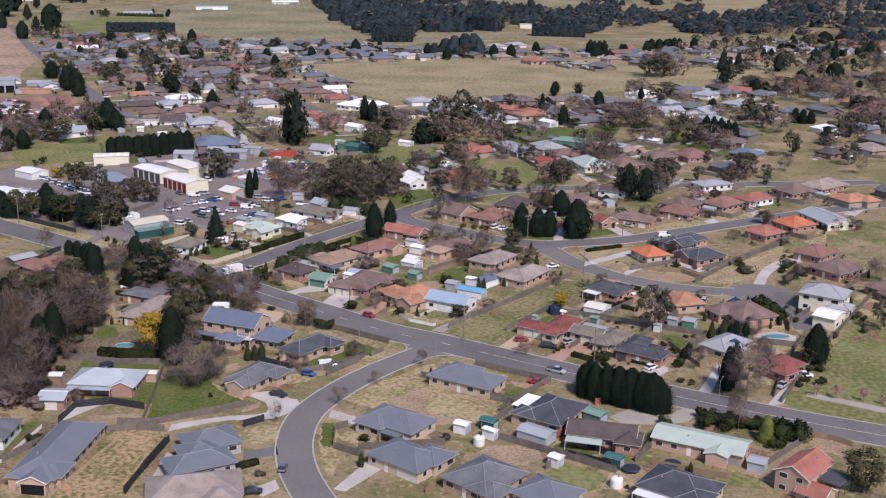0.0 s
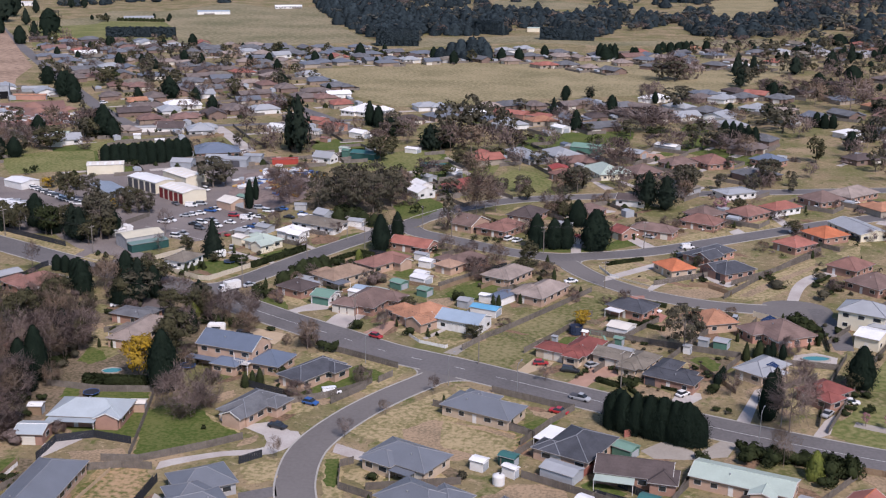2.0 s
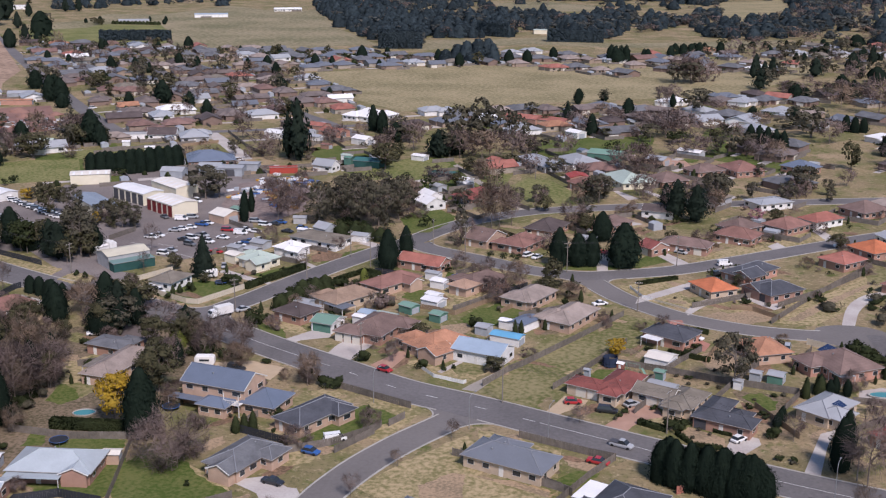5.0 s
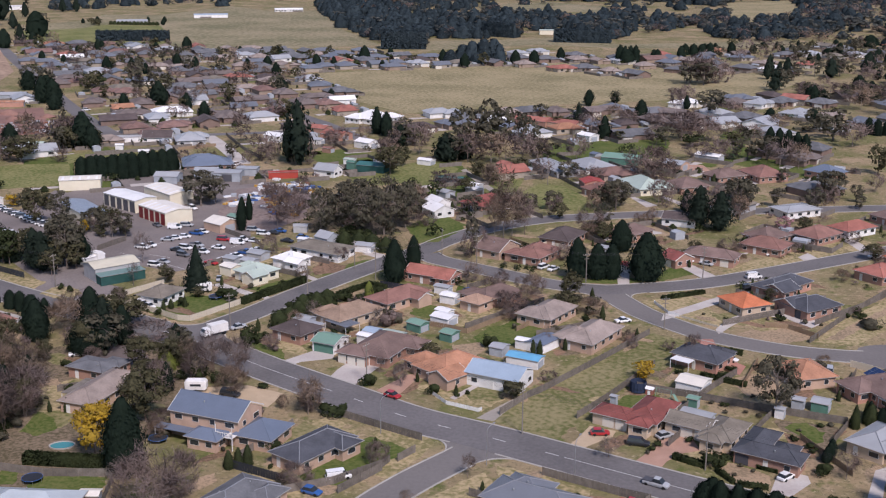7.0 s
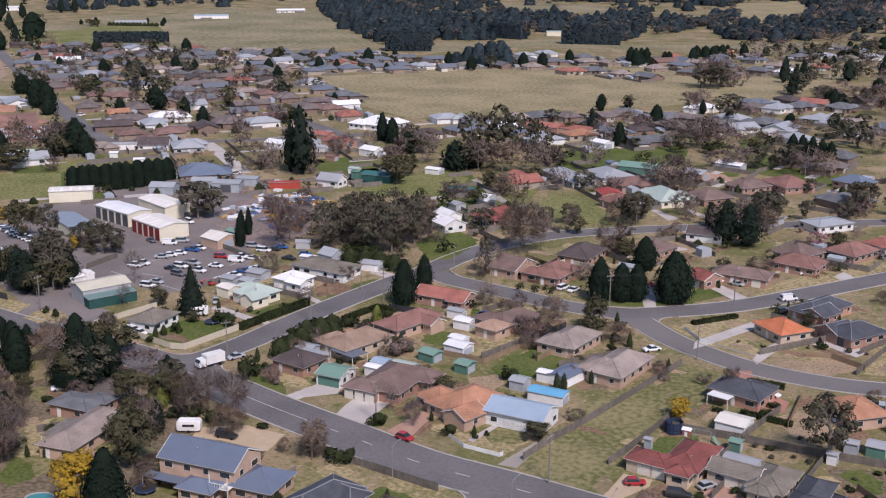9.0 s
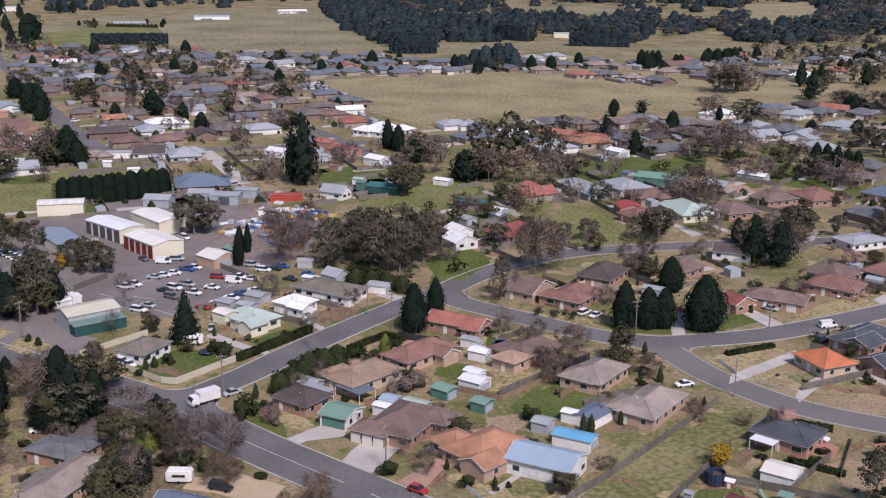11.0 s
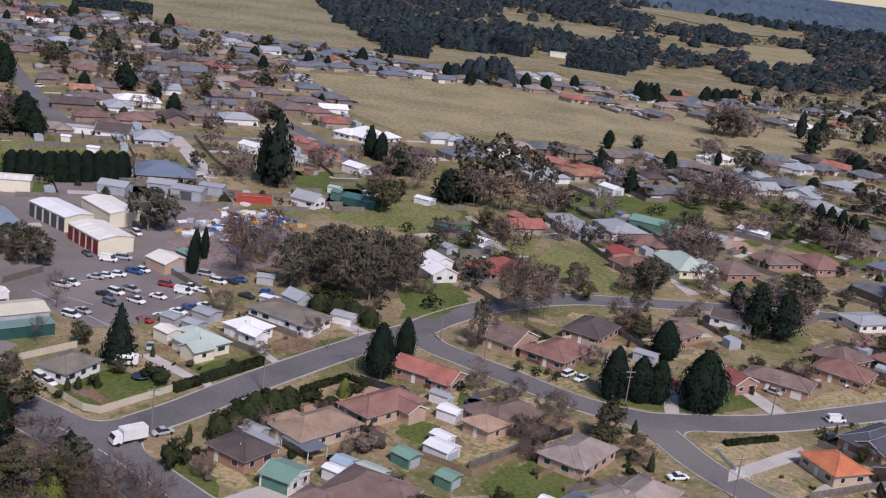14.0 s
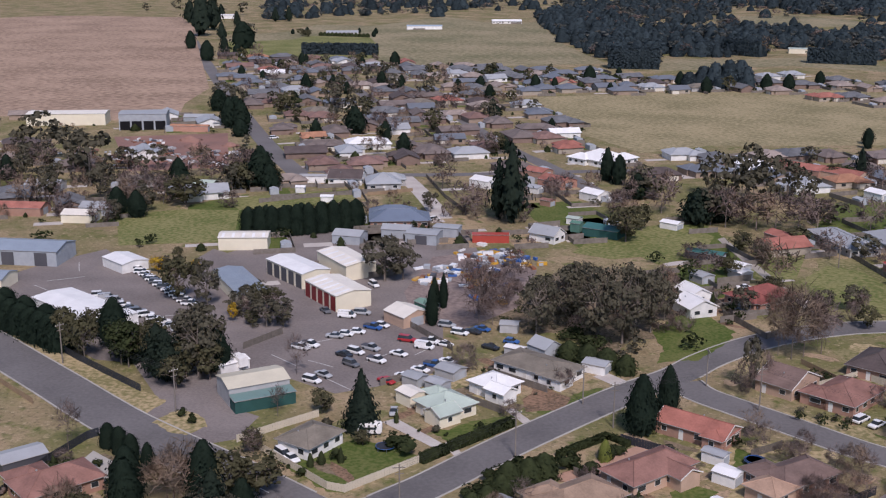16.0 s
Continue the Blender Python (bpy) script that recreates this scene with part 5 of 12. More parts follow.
def tree_shape(kind, variant, lod):
    """Trunk and crown arrays of a tree one metre high and one metre wide; lod 0 is near, 4 is at the horizon."""
    key = (kind, variant, lod)
    if key in SHAPES:
        return SHAPES[key]
    rng = np.random.default_rng(abs(hash_of(kind)) + 31 * variant)
    n, grow = ((2200, 0.98), (1000, 1.4), (260, 2.5), (105, 3.7), (40, 5.8))[lod]
    if kind in CONES:
        f, share, m = CONES[kind]
        pts, out = cone_points(rng, int(n * share * (1.0 if lod < 3 else 0.8)), f, 0.2 if kind == "pinebig" else 0.075)
        crown = leaves(pts, 0.018 * grow / share ** 0.5, rng, out, 0.55)
        zs = np.linspace(0.03, 0.985, 9 if lod < 2 else 5)
        crown = merged(crown, core([(float(z), float(f(z))) for z in zs], 10 if lod < 2 else 7, (0.62 if kind == "pinebig" else 0.78) if lod < 3 else 0.88))
        trunk = rods_mesh([(Vector((0, 0, -0.02)), Vector((0, 0, 0.85)), 0.03, 0.008)], 5)
        look_of = (m, "bark")
    elif kind in LEAFY:
        m, low, n1, n2 = LEAFY[kind]
        rods, tips = skeleton(rng, low, n1, n2, 1, 0.026)
        size = {"blossom": 0.1, "pinebig": 0.15, "wattle": 0.13, "olive": 0.14, "gumgreen": 0.14}.get(kind, 0.12)
        flat = 0.5 if kind == "pinebig" else 0.72
        cl = [(p.x * 0.86, p.y * 0.86, min(p.z, 0.93), size * rng.uniform(0.65, 1.3), size * flat * rng.uniform(0.7, 1.2)) for p, d in tips[:: 1 if kind not in ("gum", "gumbig") else 2]]
        if kind in ("olive", "wattle", "gumgreen", "gumgrey"):
            cl += [(rng.normal() * 0.13, rng.normal() * 0.13, rng.uniform(0.35, 0.8), 0.18, 0.15) for _ in range(8)]
        pts, out = clump_points(rng, int(n * (1.5 if kind == "gumbig" else 0.5 if kind == "blossom" else 1.0)), cl, 0.35)
        crown = leaves(pts, (0.019 if kind != "gumbig" else 0.015) * grow, rng, out, 0.85)
        if kind != "blossom":
            crown = merged(crown, balls(cl[:: (3, 5, 9, 14, 30)[lod]], 0.55 if kind not in ("gum", "gumbig") else 0.45))
        trunk = rods_mesh(rods if lod < 2 else rods[:6], 4 if lod == 0 else 3)
        look_of = (m, "palebark" if kind.startswith("gum") else "bark")
    elif kind in ("shrub", "olivebush", "maroonbush"):
        cl = [(rng.normal() * 0.18, rng.normal() * 0.18, rng.uniform(0.25, 0.6), rng.uniform(0.2, 0.32), rng.uniform(0.2, 0.36)) for _ in range(7)]
        pts, out = clump_points(rng, max(26, n // (4, 4, 4, 3, 2)[lod]), cl, 0.5)
        crown = leaves(pts, 0.042 * grow ** 0.7, rng, out, 0.9)
        if lod < 2:
            crown = merged(crown, balls(cl[::2], 0.8))
        np.clip(crown[0][:, 2], 0.0, None, out=crown[0][:, 2])
        trunk = rods_mesh([(Vector((0, 0, -0.02)), Vector((0.03, 0, 0.4)), 0.03, 0.02)], 4)
        look_of = ({"shrub": "shrub", "olivebush": "gum", "maroonbush": "twigs"}[kind], "bark")
    else:
        low, stems, waist = BARE[kind]
        rods, tips = skeleton(rng, low, 10, 4, 2, {"twiggy": 0.010, "pale": 0.012}.get(kind, 0.016), stems, waist)
        per, wide = ((12, 0.0038), (6, 0.0058), (3, 0.0125), (2, 0.021), (2, 0.035))[lod]
        if kind == "street":
            per = max(1, per // 2)
        if kind == "twiggy":
            per, wide = int(per * 1.6), wide * 0.9
            tips = [(p, (d * 0.5 + Vector((0, 0, 0.9))).normalized()) for p, d in tips]
        crown = twig_quads(rng, tips if lod < 3 else tips[::2], per, 0.2, wide)
        trunk = rods_mesh(rods if lod == 0 else rods[:: 2] if lod == 1 else rods[:10], 3)
        look_of = ("palebark_twigs" if kind == "pale" else ("twigs", "tan_twigs", "dark_twigs", "twigs")[variant], "palebark" if kind == "pale" else "bark")
    SHAPES[key] = (trunk, crown, look_of)
    return SHAPES[key]


def tree_meshes(kind, variant, lod):
    key = (kind, variant, lod)
    if key not in TREES:
        trunk, crown, (leafy, wood) = tree_shape(kind, variant, lod)
        TREES[key] = (mesh_of("trunk", *trunk, wood), mesh_of("crown", *crown, leafy))
    return TREES[key]


def hash_of(text):
    return sum((i + 1) * ord(c) for i, c in enumerate(text))


KINDS = {
    "conifer": ("conifer_tree", "dense dark green conifer with a rounded cone of foliage", "tree"),
    "hedgecone": ("conifer_tree", "dark green cypress grown into a tall clipped row", "tree"),
    "spruce": ("conifer_tree", "dark green spruce with tiers of drooping branches", "tree"),
    "shrubcone": ("shrub", "small upright dark green garden conifer", "shrub"),
    "limecone": ("shrub", "yellow-green upright garden conifer", "shrub"),
    "hedge": ("hedge", "overgrown dark green hedge beside a street", "hedge"),
    "gum": ("gum_tree", "grey-green gum tree with an open crown", "tree"),
    "gumbig": ("gum_tree", "large spreading dark gum tree with pale limbs", "tree"),
    "gumgrey": ("gum_tree", "grey-leaved rounded tree beside a street", "tree"),
    "gumgreen": ("gum_tree", "bright green spreading tree beside a fence", "tree"),
    "olive": ("garden_tree", "olive-brown evergreen tree with a dense crown", "tree"),
    "wattle": ("wattle_tree", "wattle tree in full yellow flower", "tree"),
    "pinebig": ("pine_tree", "tall dark pine with layered branches", "tree"),
    "blossom": ("blossom_tree", "small tree in pink blossom on dry grass", "tree"),
    "shrub": ("shrub", "rounded dark green garden shrub", "shrub"),
    "olivebush": ("shrub", "low olive-coloured bush beside a house", "shrub"),
    "maroonbush": ("shrub", "dark maroon rounded bush in a yard", "shrub"),
    "pale": ("bare_tree", "tall leafless tree with pale tan limbs", "tree"),
    "bare": ("bare_tree", "leafless grey-brown tree with fine twigs", "tree"),
    "twiggy": ("bare_tree", "leafless many-stemmed brown thicket tree", "tree"),
    "poplar": ("bare_tree", "narrow leafless poplar with upright twigs", "tree"),
    "street": ("bare_tree", "slender leafless street tree", "tree"),
}
SPOTS = []


def inside(x, y, poly):
    hit = False
    for (x0, y0), (x1, y1) in zip(poly, poly[1:] + poly[:1]):
        if (y0 > y) != (y1 > y) and x < (x1 - x0) * (y - y0) / (y1 - y0) + x0:
            hit = not hit
    return hit


PLANTED = []
LOOSE = []
TENDED = [[(-22, 230), (0, 217), (30, 205), (46, 235), (42, 258), (14, 282), (-5, 285)], [(-166, 440), (-146, 456), (-134, 430), (-141, 397), (-152, 385), (-162, 400)], [(-66, 300), (-45, 300), (-42, 316), (-56, 330), (-68, 322)], [(-14, 160), (0, 158), (14, 150), (15, 163), (4, 178), (-10, 172)], [(4, 285), (5, 297), (12, 300), (24, 290), (20, 274)], [(-125, 191), (-101, 191), (-101, 217), (-112, 219), (-124, 226)], [(-104, 236), (-82, 233), (-80, 248), (-104, 247)]]
SURVEYED = [(-100, 470), (-54, 475), (-20, 450), (48, 462), (125, 600), (150, 720), (60, 735), (-130, 672)]


def plant(kind, x, y, h, w):
    """Notes a tree of that kind, height and crown width; grow_all() sets them."""
    if LOOSE and ((h > 3 and inside(x, y, SURVEYED)) or any(inside(x, y, p) for p in TENDED)):
        return
    if kind == "conifer" and LOOSE and y > 430:
        h, w = h * 0.92, max(w, h * 0.72)
    SPOTS.append((x, y, w * 0.35))
    PLANTED.append((kind, x, y, h, w))


def grow_all():
    """The trees that can be told apart, each a thing of its own; those past them joined into one."""
    count = {}
    verts, faces, ways, index, mats, start = [], [], [], [], [], 0
    for kind, x, y, h, w in sorted(PLANTED, key=lambda p: p[2]):
        rnd = random.Random(round(x * 7 + y * 13))
        w *= 1.12 if kind in ("bare", "twiggy", "street", "pale", "gum", "olive") else 1.05
        variant = rnd.randrange(4)
        if kind == "hedgecone" and y < 300:
            w *= 1.08
            h *= rnd.uniform(0.92, 1.03)
        m = Matrix.Translation((x, y, 0)) @ Matrix.Rotation(rnd.uniform(0, math.tau), 4, "Z") @ Matrix.Diagonal((w, w, h, 1))
        name, label, category = KINDS.get(kind, ("", "", ""))
        count[name] = count.get(name, 0) + 1
        if name and y < 660 and count[name] <= 205:
            e = empty(name, m, label, category)
            for part_name, me in zip(("trunk", "crown"), tree_meshes(kind, variant, 0 if y < 260 else 1 if y < (360 if name == "shrub" else 480) else 2)):
                o = new(part_name, me)
                o.parent = e
            continue
        trunk, crown, look_of = tree_shape(kind, variant, 1 if y < 330 else 2 if y < (560 if name == "shrub" else 820) else 3 if y < 1650 else 4)
        spin, lift = np.array(m), rise_at(x, y)
        for (v, f, n), key in ((crown, look_of[0]), (trunk, look_of[1]))[: 1 if y > 1000 or kind in ("shrub", "olivebush", "maroonbush", "shrubcone") else 2]:
            if key not in mats:
                mats.append(key)
            p = v @ spin[:3, :3].T + spin[:3, 3]
            p[:, 2] += lift
            verts.append(p)
            ways.append((n if n is not None else v * (1, 1, 0) + (0, 0, 0.01)) @ (spin[:3, :3] / (w, w, h)).T)
            faces.append(f[:, [0, 1, 2, 3]] + start)
            index.append(np.full(len(f), mats.index(key)))
            start += len(v)
    ob = new("distant_trees", mesh_of("distant_trees", np.concatenate(verts), np.concatenate(faces), np.concatenate(ways), mats, np.concatenate(index)))
    tagged(ob, "dark conifers, gums and leafless trees of the far town and hills", "trees", kind="stuff")


plant("wattle", -108.5, 206.4, 12.5, 11.0)
plant("conifer", -100.0, 201.6, 15.6, 8.6)
plant("olive", -106.4, 224.7, 12.3, 10.4)
plant("bare", -139.7, 206.8, 16.2, 13.1)
plant("bare", -134.2, 211.0, 14.7, 13.1)
plant("gum", -150.0, 215.2, 11.4, 9.9)
plant("bare", -132.5, 222.2, 10.7, 11.2)
plant("bare", -141.4, 192.4, 15.6, 9.5)
plant("twiggy", -126.0, 170.9, 11.2, 12.7)
plant("conifer", -131.0, 194.7, 8.4, 4.7)
plant("bare", -130.0, 187.0, 11.2, 10.2)
plant("twiggy", -90.4, 189.1, 11.6, 12.6)
plant("twiggy", -86.2, 193.8, 9.2, 7.9)
plant("shrubcone", -81.8, 207.4, 3.9, 2.2)
plant("shrubcone", -80.2, 208.3, 4.2, 2.2)
plant("shrubcone", -78.7, 209.4, 4.5, 2.2)
plant("poplar", -137.2, 185.5, 20.2, 5.7)
plant("poplar", -141.8, 197.8, 16.8, 4.3)
plant("conifer", -161.3, 249.1, 5.9, 5.0)
plant("conifer", -157.3, 251.9, 6.5, 4.7)
plant("olive", -132.7, 223.7, 9.1, 5.6)
plant("gum", -133.9, 261.0, 10.6, 11.7)
plant("olive", -113.3, 259.7, 5.9, 7.2)
plant("street", -102.7, 252.6, 9.0, 6.4)
plant("street", -95.4, 248.8, 10.1, 6.9)
plant("street", -50.9, 184.4, 5.0, 3.5)
plant("street", -45.0, 198.2, 3.8, 2.9)
plant("street", -62.6, 171.4, 5.4, 2.9)
plant("street", -36.6, 212.4, 4.7, 3.2)
plant("shrub", -69.2, 235.0, 3.4, 5.2)
plant("shrub", -76.1, 239.3, 2.9, 3.3)
plant("hedgecone", 6.2, 202.3, 8.7, 4.3)
plant("hedgecone", 8.9, 201.2, 9.1, 4.2)
plant("hedgecone", 11.7, 200.4, 9.5, 4.5)
plant("hedgecone", 14.6, 199.4, 9.8, 4.7)
plant("hedgecone", 17.7, 198.4, 10.2, 4.9)
plant("hedgecone", 20.7, 197.2, 10.3, 4.8)
plant("hedgecone", 23.5, 196.5, 9.8, 4.6)
plant("conifer", 64.8, 236.4, 11.2, 7.8)
plant("conifer", 40.8, 212.7, 11.8, 5.1)
plant("conifer", 43.0, 219.9, 10.3, 4.5)
plant("bare", 45.0, 206.9, 15.3, 11.1)
plant("street", 42.0, 188.7, 9.4, 5.5)
plant("shrub", 29.3, 226.6, 3.2, 3.7)
plant("gum", 22.9, 252.7, 13.6, 10.8)
plant("shrubcone", 38.6, 249.9, 5.3, 2.2)
plant("shrubcone", 42.2, 252.8, 4.5, 3.8)
plant("shrub", 54.2, 279.9, 4.0, 5.4)
plant("shrub", 55.8, 273.2, 4.4, 4.7)
plant("shrub", 57.6, 268.4, 4.1, 4.4)
plant("shrub", 35.6, 189.9, 4.1, 5.0)
plant("shrub", 39.5, 189.2, 4.1, 4.5)
plant("limecone", 47.8, 184.8, 6.5, 4.3)
plant("shrub", 51.5, 185.6, 5.9, 5.4)
plant("shrub", 54.7, 185.7, 5.4, 5.0)
plant("shrub", 49.7, 181.3, 3.2, 3.6)
plant("blossom", 62.3, 213.4, 3.6, 2.6)
plant("blossom", 66.9, 212.9, 3.6, 3.2)
plant("blossom", 73.3, 212.4, 3.6, 2.6)
plant("blossom", 77.8, 211.5, 2.8, 2.6)
plant("olive", 65.5, 164.0, 9.4, 9.6)
plant("street", 33.3, 225.2, 6.0, 5.1)
plant("street", -11.0, 225.9, 4.3, 4.1)
plant("shrub", 25.7, 188.4, 2.4, 3.2)
plant("shrub", 9.6, 226.6, 3.2, 4.8)
plant("shrub", 32.5, 215.2, 1.5, 1.8)
plant("shrub", 29.7, 215.8, 1.3, 1.8)
plant("gum", 86.8, 266.6, 8.6, 7.0)
plant("bare", 95.0, 313.9, 9.0, 7.9)
plant("olivebush", 65.9, 326.7, 3.4, 5.4)
plant("olivebush", 69.3, 318.7, 3.3, 5.3)
plant("olivebush", 64.9, 305.1, 3.9, 6.4)
plant("olivebush", 53.3, 317.3, 2.9, 6.5)
plant("gumgrey", -25.5, 318.3, 9.9, 7.5)
plant("conifer", -25.4, 344.6, 12.7, 7.6)
plant("conifer", -19.6, 346.2, 10.9, 7.6)
plant("conifer", -15.4, 347.0, 10.7, 6.8)
plant("conifer", -5.3, 347.8, 14.4, 12.0)
plant("conifer", -13.6, 378.7, 10.2, 8.4)
plant("olivebush", -23.2, 323.1, 3.0, 5.5)
plant("olivebush", -18.8, 321.0, 3.5, 5.0)
plant("shrubcone", -19.9, 326.3, 3.4, 1.4)
plant("shrub", -47.6, 349.2, 3.1, 2.4)
plant("shrub", -44.0, 348.7, 2.8, 2.7)
plant("shrub", -39.6, 347.8, 3.1, 2.8)
plant("wattle", -5.2, 268.4, 4.7, 6.3)
plant("shrubcone", -31.4, 278.8, 4.3, 1.5)
plant("shrubcone", -29.8, 279.1, 4.1, 1.7)
plant("shrub", -19.4, 304.0, 2.3, 3.4)
plant("shrubcone", -16.2, 309.1, 4.1, 1.6)
plant("twiggy", -43.1, 311.7, 5.6, 6.1)
plant("bare", 5.6, 282.7, 6.5, 3.2)
plant("bare", 7.5, 283.0, 6.5, 3.2)
plant("shrub", -42.5, 282.1, 4.2, 3.9)
plant("shrub", -50.4, 251.3, 3.0, 3.5)
plant("pale", -52.7, 386.1, 18.4, 13.3)
plant("pale", -55.9, 387.6, 15.2, 6.7)
plant("gum", -59.7, 362.9, 12.5, 5.3)
plant("gum", -47.4, 421.5, 7.9, 6.3)
plant("twiggy", -60.6, 360.2, 8.0, 5.2)
plant("twiggy", -57.2, 366.3, 8.1, 4.4)
plant("olive", -36.4, 416.1, 6.1, 6.2)
plant("conifer", -77.3, 331.1, 12.9, 7.6)
plant("conifer", -74.0, 342.1, 11.3, 5.4)
plant("shrub", -94.2, 301.7, 5.1, 4.4)
plant("shrub", -91.5, 303.7, 5.2, 4.7)
plant("shrub", -89.9, 306.2, 4.8, 3.6)
plant("shrub", -95.6, 295.8, 4.1, 4.3)
plant("shrub", -97.7, 292.7, 3.0, 4.2)
plant("shrub", -80.6, 316.7, 4.3, 3.0)
plant("shrub", -86.9, 310.7, 3.5, 4.4)
plant("shrub", -82.1, 309.2, 3.9, 4.4)
plant("shrub", -79.1, 320.0, 2.4, 3.8)
plant("gumbig", -113.6, 379.5, 15.9, 11.5)
plant("gumbig", -109.2, 390.6, 15.8, 13.8)
plant("gumbig", -98.8, 380.8, 19.1, 14.3)
plant("gumbig", -92.4, 381.8, 20.9, 14.2)
plant("gumbig", -87.5, 392.8, 16.5, 11.8)
plant("gumbig", -108.0, 397.6, 15.6, 13.1)
plant("gum", -86.0, 403.0, 9.3, 8.1)
plant("hedge", -101.8, 366.8, 4.8, 6.4)
plant("hedge", -97.0, 366.0, 4.9, 6.3)
plant("hedge", -92.3, 365.2, 4.9, 6.3)
plant("hedge", -87.2, 362.5, 4.9, 5.3)
plant("olivebush", -88.4, 376.2, 5.3, 6.5)
plant("bare", -128.6, 379.1, 17.1, 10.7)
plant("bare", -126.5, 383.8, 13.3, 6.9)
plant("twiggy", -122.0, 350.9, 6.5, 7.1)
plant("shrub", -76.0, 383.9, 4.9, 6.6)
plant("shrub", -67.1, 410.4, 4.2, 3.1)
plant("shrub", -86.5, 441.4, 6.9, 6.2)
plant("twiggy", -40.2, 421.0, 5.7, 4.2)
plant("shrub", -58.5, 330.8, 3.6, 3.9)
plant("limecone", -81.3, 316.4, 4.4, 3.0)
plant("conifer", -145.7, 391.9, 8.6, 3.3)
plant("conifer", -143.3, 392.4, 9.6, 2.8)
plant("gum", -168.0, 409.2, 13.2, 14.9)
plant("gum", -163.8, 412.9, 10.9, 10.9)
plant("pinebig", -155.2, 489.7, 28.7, 15.8)
plant("pinebig", -161.1, 493.4, 22.0, 9.1)
plant("bare", -197.3, 532.8, 14.5, 12.6)
plant("bare", -174.4, 495.6, 12.3, 13.9)
plant("olive", -112.5, 478.7, 12.2, 12.6)
plant("conifer", -140.7, 572.7, 13.8, 7.3)
plant("conifer", -134.6, 567.5, 12.5, 7.3)
plant("shrub", -121.2, 543.6, 10.6, 10.5)
plant("shrub", -98.3, 458.4, 4.9, 5.4)
plant("conifer", -241.7, 598.9, 9.8, 7.7)
plant("conifer", -199.2, 617.8, 7.7, 6.8)
plant("hedgecone", -231.7, 441.6, 9.9, 5.8)
plant("hedgecone", -227.7, 442.5, 10.2, 5.8)
plant("hedgecone", -224.2, 444.5, 10.2, 5.8)
plant("hedgecone", -220.7, 446.4, 10.2, 5.8)
plant("hedgecone", -217.2, 448.4, 10.5, 6.1)
plant("hedgecone", -214.0, 451.0, 10.7, 6.1)
plant("hedgecone", -211.0, 454.2, 10.8, 6.1)
plant("hedgecone", -207.9, 457.4, 10.8, 6.2)
plant("hedgecone", -205.2, 460.6, 10.6, 6.2)
plant("hedgecone", -202.7, 464.4, 10.2, 6.2)
plant("conifer", -267.3, 513.0, 16.1, 12.9)
plant("olive", -275.1, 511.2, 9.9, 10.3)
plant("olive", -259.8, 510.4, 8.2, 7.6)
plant("conifer", -353.9, 632.6, 16.0, 11.0)
plant("conifer", -348.0, 634.0, 14.3, 12.0)
plant("conifer", -399.4, 697.3, 10.2, 11.0)
plant("gum", -289.6, 647.5, 17.5, 18.2)
plant("gum", -330.1, 705.4, 15.8, 14.2)
plant("conifer", -235.7, 716.2, 6.7, 7.3)
plant("shrub", -254.6, 782.3, 6.6, 9.0)
plant("shrub", -354.5, 707.9, 6.9, 9.6)
plant("conifer", -43.2, 704.5, 8.0, 6.8)
plant("conifer", -28.1, 708.0, 6.7, 6.0)
plant("bare", 8.4, 745.4, 5.5, 11.3)
plant("gum", 31.2, 735.9, 6.0, 15.7)
plant("gum", 15.1, 804.2, 14.2, 14.8)
plant("gum", 26.5, 801.6, 15.5, 17.2)
plant("conifer", -27.3, 917.1, 11.7, 14.1)
plant("gum", 73.8, 789.1, 14.1, 14.6)
plant("gum", -17.4, 433.4, 12.0, 12.6)
plant("gum", 27.0, 442.8, 12.1, 13.0)
plant("pinebig", 11.6, 414.0, 15.0, 12.0)
plant("pinebig", 18.6, 411.0, 14.0, 12.5)
plant("pinebig", 7.9, 435.7, 8.7, 8.0)
plant("gum", 26.8, 434.4, 13.9, 12.1)
plant("olive", -213.1, 372.0, 13.0, 10.2)
plant("gum", -203.1, 370.5, 12.8, 8.4)
plant("wattle", -189.8, 361.4, 5.6, 3.2)
plant("gum", -179.8, 361.2, 7.6, 8.4)
plant("gum", -175.3, 362.0, 8.4, 6.9)
plant("olive", -183.8, 361.2, 4.1, 5.0)
plant("wattle", -234.0, 393.6, 4.9, 6.4)
plant("spruce", -130.4, 312.4, 13.4, 9.8)
plant("olive", -141.6, 316.9, 5.5, 6.0)
plant("shrub", -168.1, 304.8, 1.9, 2.3)
plant("shrub", -164.1, 302.6, 2.4, 2.3)
plant("conifer", -143.6, 274.8, 11.7, 7.4)
plant("olive", -139.8, 276.3, 9.5, 8.4)
plant("conifer", -157.3, 271.0, 9.9, 7.2)
plant("hedgecone", -173.2, 286.9, 5.5, 3.1)
plant("hedgecone", -169.5, 285.6, 5.8, 3.1)
plant("hedgecone", -165.8, 284.0, 5.8, 3.1)
plant("conifer", -160.0, 281.3, 5.6, 3.4)
plant("bare", -149.8, 272.3, 8.5, 8.5)
plant("shrubcone", -132.4, 293.5, 2.9, 1.5)
plant("shrubcone", -131.0, 295.3, 2.7, 1.8)
plant("shrub", -129.0, 297.8, 3.5, 2.5)
plant("shrub", -119.5, 306.0, 4.2, 6.8)
plant("conifer", -141.0, 378.1, 11.0, 3.9)
plant("street", -179.3, 282.7, 10.3, 5.5)
plant("street", -149.5, 312.0, 6.8, 4.0)
plant("street", -157.0, 334.6, 9.2, 5.3)
plant("olive", -136.0, 280.4, 7.6, 10.4)
plant("bare", -123.4, 264.9, 7.4, 10.9)
